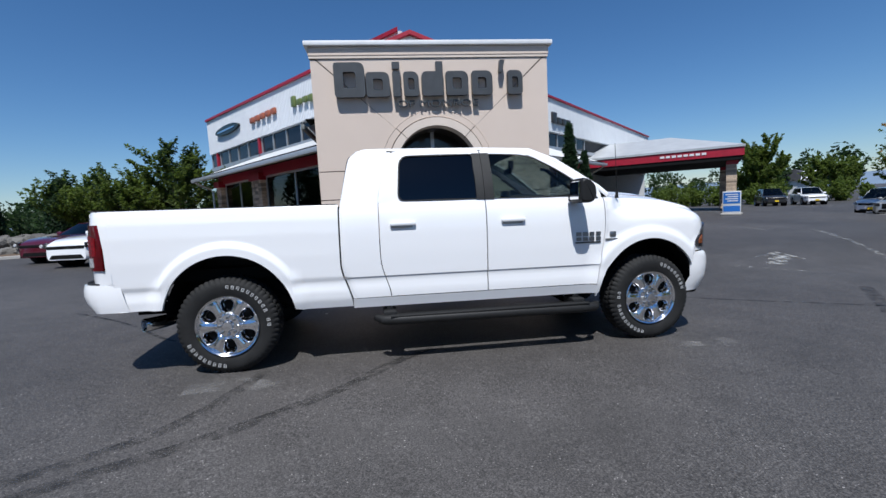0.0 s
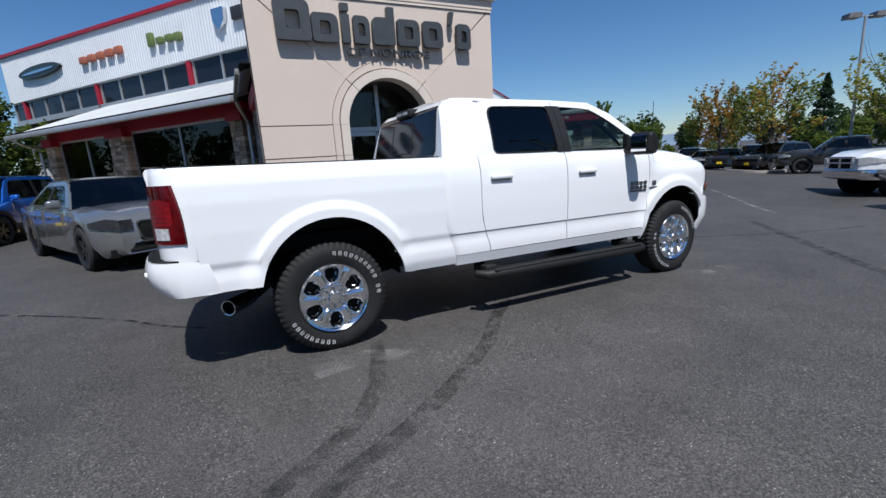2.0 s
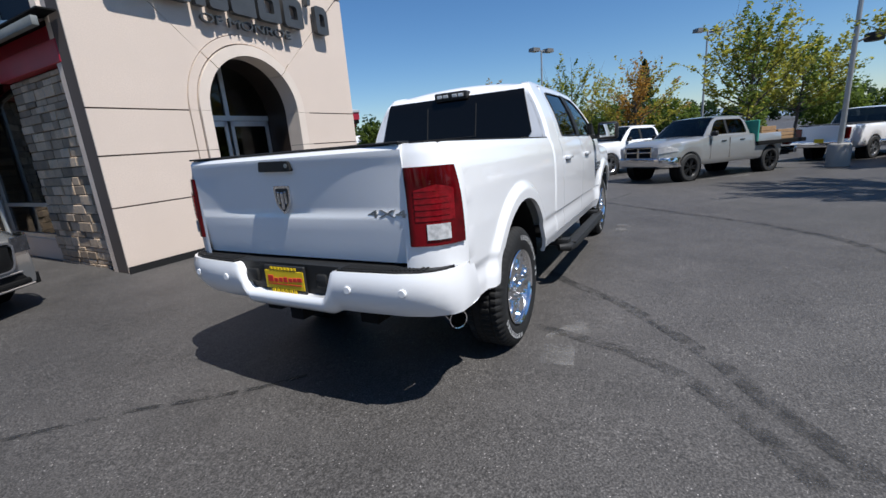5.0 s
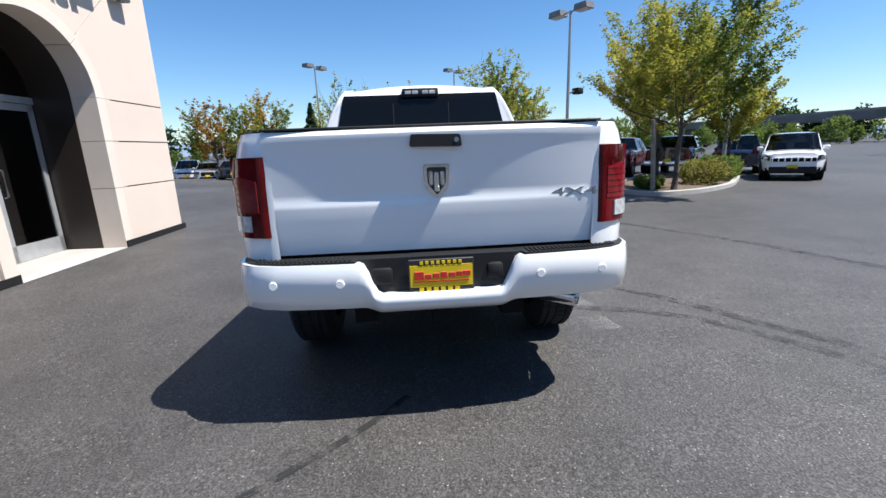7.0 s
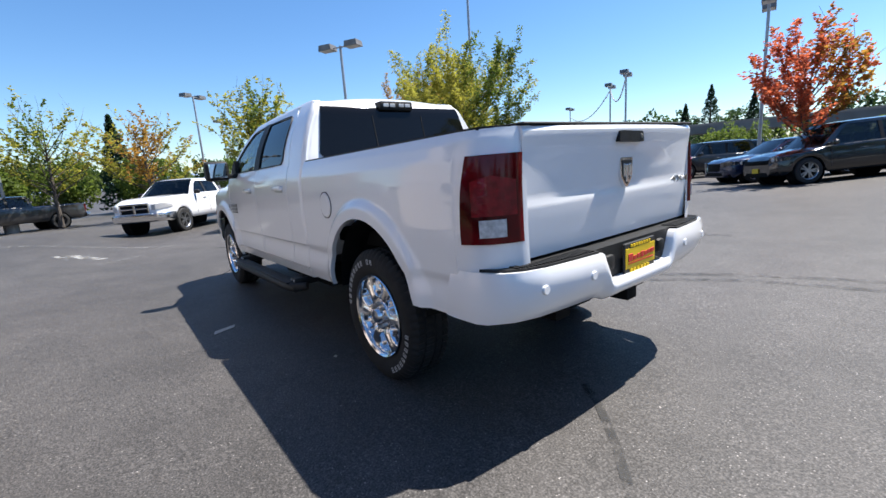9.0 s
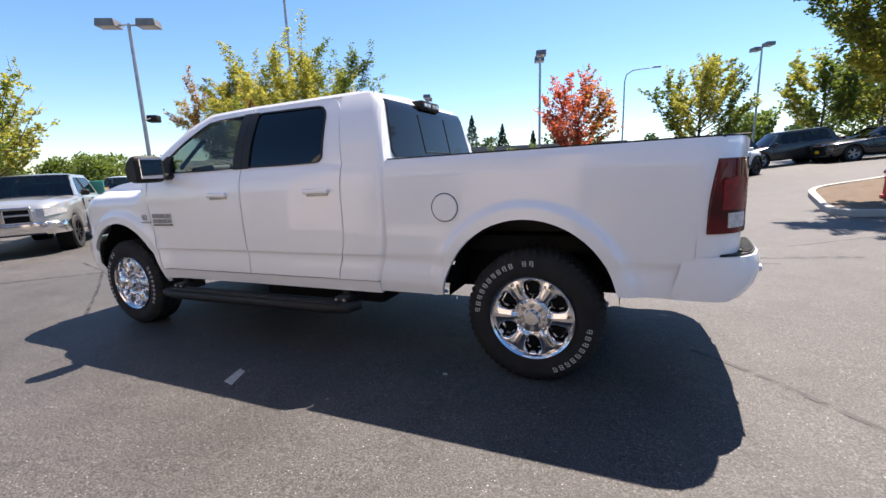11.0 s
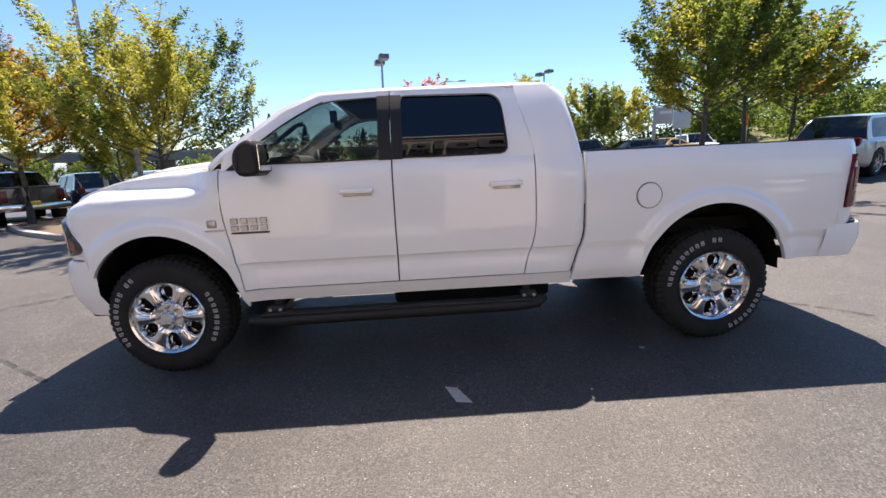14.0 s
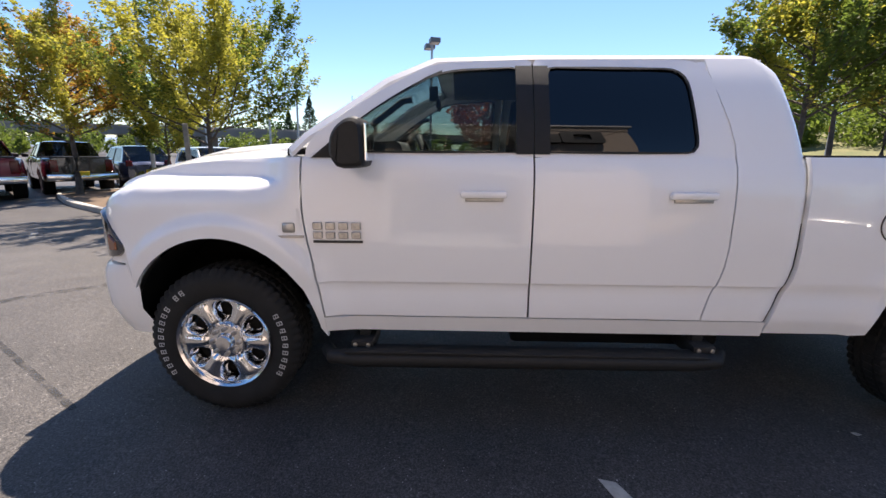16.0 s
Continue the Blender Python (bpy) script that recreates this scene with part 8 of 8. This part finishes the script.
tree(-15.6, 23.2, 3.9, 2.3, [(L_GREEN, 0.6), (L_DARK, 0.4)], 28, "spreading green tree on the verge", 2.2, 0.5, 0.10)
tree(47.3, 41.3, 8.0, 2.7, [(L_GREEN, 1.0)], 29, "green tree beyond the canopy", 2.6, 0.5, 0.15)
tree(62.5, 45.5, 5.6, 3.3, [(L_GREEN, 1.0)], 30, "rounded green tree far across the lot", 2.2, 0.5, 0.17)


def conifer(x, y, height, radius, seed, label, column=False):
    rng = np.random.default_rng(seed)
    t = thing("conifer" if not column else "cypress", label, "tree", pose(x, y, h(x, y)))
    bm = bmesh.new()
    tube(bm, [(0, 0, 0), (0, 0, height * 0.95)], [0.03 * height, 0.01], 7)
    part("trunk", bm, M_BARK, t)
    n = int(2600 * (1.6 if column else 1))
    q = rng.uniform(0.04, 1, n) ** (0.75 if not column else 1.0)
    env = (1 - q) ** 0.85 if not column else np.sqrt(np.clip(1 - q ** 3.2, 0, 1)) * (0.75 + 0.25 * np.sin(q * 3))
    tier = 1.0 if column else 0.62 + 0.38 * np.abs(np.sin(q * 26))
    a = rng.uniform(0, math.tau, n)
    rr = radius * env * tier * np.sqrt(rng.uniform(0.25, 1, n))
    leaf_cloud("crown", np.stack([np.cos(a) * rr, np.sin(a) * rr, q * height - (0 if column else 0.25) * rr], 1), 0.045 * height ** 0.6 + 0.05, L_CONIFER, t, rng, 0.5 if not column else 1.6)


conifer(-19.0, 26.5, 4.4, 1.05, 41, "dense dark columnar cypress on the verge", True)
conifer(-22.0, 24.6, 3.6, 0.8, 42, "dense dark columnar cypress on the verge", True)
conifer(9.9, 13.4, 4.6, 0.8, 43, "small green conifer before the far wing")
conifer(11.5, 15.2, 3.6, 0.7, 44, "small green conifer before the far wing")
for k, (x, y, hh) in enumerate(((47, 1, 8.5), (52, 12, 8), (50, -137, 19), (58, -140, 15), (38, -132, 15), (30, -140, 13), (20, -128, 13), (-46, -66, 14), (-52, -58, 13), (64, 22, 9))):
    conifer(x, y, hh, hh * 0.3, 50 + k, "dark fir rising above the distant trees")


def shrub(x, y, r, hh, seed, leaf, label, base=0.0, name="shrub"):
    rng = np.random.default_rng(seed)
    t = thing(name, label, "shrub", pose(x, y, h(x, y) + base))
    bm = bmesh.new()
    for k in range(9):
        a = k * 0.7
        tube(bm, [(0, 0, 0), (math.cos(a) * r * 0.4, math.sin(a) * r * 0.4, hh * 0.5), (math.cos(a) * r * 0.7, math.sin(a) * r * 0.7, hh * 0.8)], [0.02, 0.012, 0.004], 4)
    part("stems", bm, M_BARK, t)
    n = int(2400 * max(0.6, r))
    d = rng.normal(size=(n, 3))
    d /= np.linalg.norm(d, axis=1)[:, None]
    rad = rng.uniform(0.55, 1, n) ** 0.5 * (1 + 0.22 * np.sin(d[:, 0] * 5 + seed) * np.cos(d[:, 1] * 6))
    p = d * rad[:, None] * np.array([r, r, hh * 0.5]) + np.array([0, 0, hh * 0.5])
    leaf_cloud("foliage", p[p[:, 2] > 0.02], 0.055, leaf, t, rng, 1.0)


wu = Vector((math.cos(radians(127)), math.sin(radians(127))))
wo = Vector((-math.sin(radians(127)), math.cos(radians(127))))
for k, (u, o, r, hh) in enumerate(((0.3, 0.8, 0.7, 1.0), (1.5, 0.9, 0.65, 0.95), (3.0, 1.0, 0.5, 0.7), (7.0, 1.0, 0.6, 0.8))):
    p = Vector((-0.15, 9.3)) + wu * u + wo * o
    shrub(p.x, p.y, r, hh, 70 + k, L_SHRUB, "clipped yellow-green shrub at the foot of the shop front", 0.12)
for k, (x, y, r, hh) in enumerate(((10.3, -9.3, 0.8, 0.8), (11.8, -10.8, 0.9, 0.9), (13.2, -12.0, 0.8, 0.8), (9.4, -7.0, 0.4, 0.4))):
    shrub(x, y, r, hh, 80 + k, L_GREEN if k % 2 else L_SHRUB, "low untidy shrub in the tree island", 0.1)

# boulders behind the parked cars
rnd = random.Random(9)
for k in range(64):
    f = (k // 2) / 31
    x, y = -12.5 - 10 * f + rnd.uniform(-0.5, 0.5), 17.0 + 6.5 * f + rnd.uniform(-0.4, 0.4)
    bm = bmesh.new()
    bmesh.ops.create_icosphere(bm, subdivisions=2, radius=1.0)
    for v in bm.verts:
        v.co = Vector([math.copysign(abs(c) ** 0.6, c) for c in v.co])
        v.co *= 0.9 + 0.38 * noise.noise(v.co * 1.1 + Vector((k * 3.7, 0, 0)))
    s = rnd.uniform(0.26, 0.50)
    ob = part("boulder", bm, M_ROCK, None, flat=True, m=pose(x, y, h(x, y) + s * 0.35 + (0.50 if k % 2 else 0), rnd.uniform(-25, 25), rnd.uniform(-20, 20), rnd.uniform(0, 360)) @ Matrix.Diagonal((s * 1.3, s, s * 0.8, 1)))
    tagged(ob, "rough grey boulder in the retaining wall", "boulder", "boulder wall")

# house and viaduct far off
t = thing("house", "pale grey house with a dark gabled roof", "house", pose(110.5, 93.5, -1.2, 0, 0, 35) @ Matrix.Scale(1.45, 4))
bm = boxes((-4, 4, -3, 3, 0, 2.9))
part("wall", bm, M_HOUSE, t)
bm = bmesh.new()
prism(bm, [(-3.5, 2.8), (0, 4.8), (3.5, 2.8)], YZ, -4.4, 4.4)
part("roof", bm, M_SHINGLE, t, "dark shingle roof")
bm = bmesh.new()
prism(bm, [(-5.4, 2.8), (-3.2, 4.4), (-1.0, 2.8)], XZ, -3.8, -1.0)
part("gable", bm, M_HOUSE, t)
for x in (-3.2, 1.5):
    bm = boxes((x - 0.6, x + 0.6, -3.06, -3.0, 1.0, 2.2))
    part("window", bm, mat_pane, t)
t = thing("viaduct", "long weathered concrete viaduct beyond the car park", "bridge", pose(60, -98, 0, 0, 0, 8), kind="structure")
bm = boxes((-60, 90, -4, 4, 4.2, 5.8), (-60, 90, -4.2, -3.9, 5.8, 6.6))
part("deck", bm, M_VIADUCT, t)
for k in range(11):
    bm = boxes((-56 + k * 14, -54.6 + k * 14, -3, 3, -2, 4.2))
    part("pier", bm, M_VIADUCT, t)


# ---- distance: woods and hills ----
def woods(name, pts, height, depth, n, size, leaf, seed, label, base=0.0):
    """A far wood: one mass of leaf clumps along a line."""
    rng = np.random.default_rng(seed)
    pts = np.array(pts, float)
    seg = np.linalg.norm(np.diff(pts, axis=0), axis=1)
    cum = np.concatenate([[0], np.cumsum(seg)])
    trees = int(cum[-1] / (height * 0.42))
    ts = rng.uniform(0, cum[-1], trees)
    cx, cy = np.interp(ts, cum, pts[:, 0]), np.interp(ts, cum, pts[:, 1])
    cx, cy = cx + rng.uniform(-depth, depth, trees), cy + rng.uniform(-depth, depth, trees)
    hh = height * rng.uniform(0.55, 1.1, trees)
    i = rng.integers(0, trees, n)
    d = rng.normal(size=(n, 3))
    d /= np.linalg.norm(d, axis=1)[:, None]
    rad = rng.uniform(0.3, 1, n) ** 0.45 * (1 + 0.3 * np.sin(d[:, 0] * 4 + i) * np.sin(d[:, 2] * 5 + i * 2))
    p = np.stack([cx[i] + d[:, 0] * rad * hh[i] * 0.38, cy[i] + d[:, 1] * rad * hh[i] * 0.38, base + hh[i] * 0.48 + d[:, 2] * rad * hh[i] * 0.52], 1)
    ob = leaf_cloud(name, p, size, leaf, None, rng, 0.9)
    tagged(ob, label, "woods", kind="stuff")


woods("far_trees", [(-60, 60), (-30, 46), (-5, 48), (20, 60), (60, 52)], 4.8, 4, 24000, 0.24, L_DARK, 90, "dark belt of trees behind the showroom")
woods("far_trees", [(49, 17), (44, 10), (42, -6), (48, -22)], 3.9, 3, 30000, 0.18, L_GREEN, 91, "green belt of trees at the edge of the lot")
woods("far_trees", [(24, 46), (40, 44), (52, 38), (60, 30), (64, 16)], 2.6, 2, 14000, 0.22, L_GREEN, 98, "low green hedge behind the far parked cars", -0.4)
woods("far_trees", [(60, -30), (80, -70), (60, -84), (10, -80), (-20, -70)], 5.0, 5, 34000, 0.25, L_GREEN, 92, "green belt of trees beyond the long rows")
woods("far_trees", [(-14, -50), (-24, -48), (-34, -40), (-46, -30)], 9.0, 6, 48000, 0.20, L_GREEN, 93, "green wooded slope above the road")
woods("far_trees", [(-30, -60), (-52, -46), (-70, -20), (-70, 20), (-60, 50)], 12.0, 8, 44000, 0.34, L_DARK, 94, "dark wooded slope above the road", 1.0)
woods("far_trees", [(-150, 170), (-90, 190), (0, 200), (90, 180)], 17.0, 20, 26000, 0.8, L_DARK, 95, "distant dark wooded ridge")
woods("far_trees", [(110, 100), (170, 60), (190, 0), (180, -60)], 10.0, 16, 24000, 0.7, L_DARK, 96, "distant dark wooded ridge")
woods("far_trees", [(150, -130), (90, -160), (20, -165), (-60, -150), (-110, -100)], 13.0, 18, 28000, 0.75, L_DARK, 97, "distant dark wooded ridge")
# hills on the horizon
bm = bmesh.new()
prev = None
for k in range(121):
    a = k * math.tau / 120
    d = 1400
    z = 26 + 22 * noise.noise((math.cos(a) * 2.2, math.sin(a) * 2.2, 0.3)) + 10 * noise.noise((math.cos(a) * 7, math.sin(a) * 7, 2))
    cur = [bm.verts.new((math.cos(a) * d, math.sin(a) * d, -8)), bm.verts.new((math.cos(a) * (d + 120), math.sin(a) * (d + 120), max(6, z))), bm.verts.new((math.cos(a) * (d + 400), math.sin(a) * (d + 400), -8))]
    if prev:
        for q in range(2):
            bm.faces.new((prev[q], cur[q], cur[q + 1], prev[q + 1]))
    prev = cur
tagged(part("hills", bm, mat("hazy_hill", (0.16, 0.22, 0.30), 1.0, var=0.2, scale=0.01)), "low hazy blue hills on the horizon", "hills", kind="structure")
# slope of dry grass beside the road
bm = bmesh.new()
sheet(bm, lambda u, v: (-16 - 14 * u - 18 * v, -38 + 22 * u - 6 * v, h(-16, -30) + 0.1 + 3.2 * v + 0.25 * noise.noise((u * 9, v * 9, 0))), lin(0, 1, 24), lin(0, 1, 12))
flange(bm, dz=-2.5)
tagged(part("grass_bank", bm, M_GRASS), "bank of dry yellow-green grass beside the road", "grass", kind="structure")
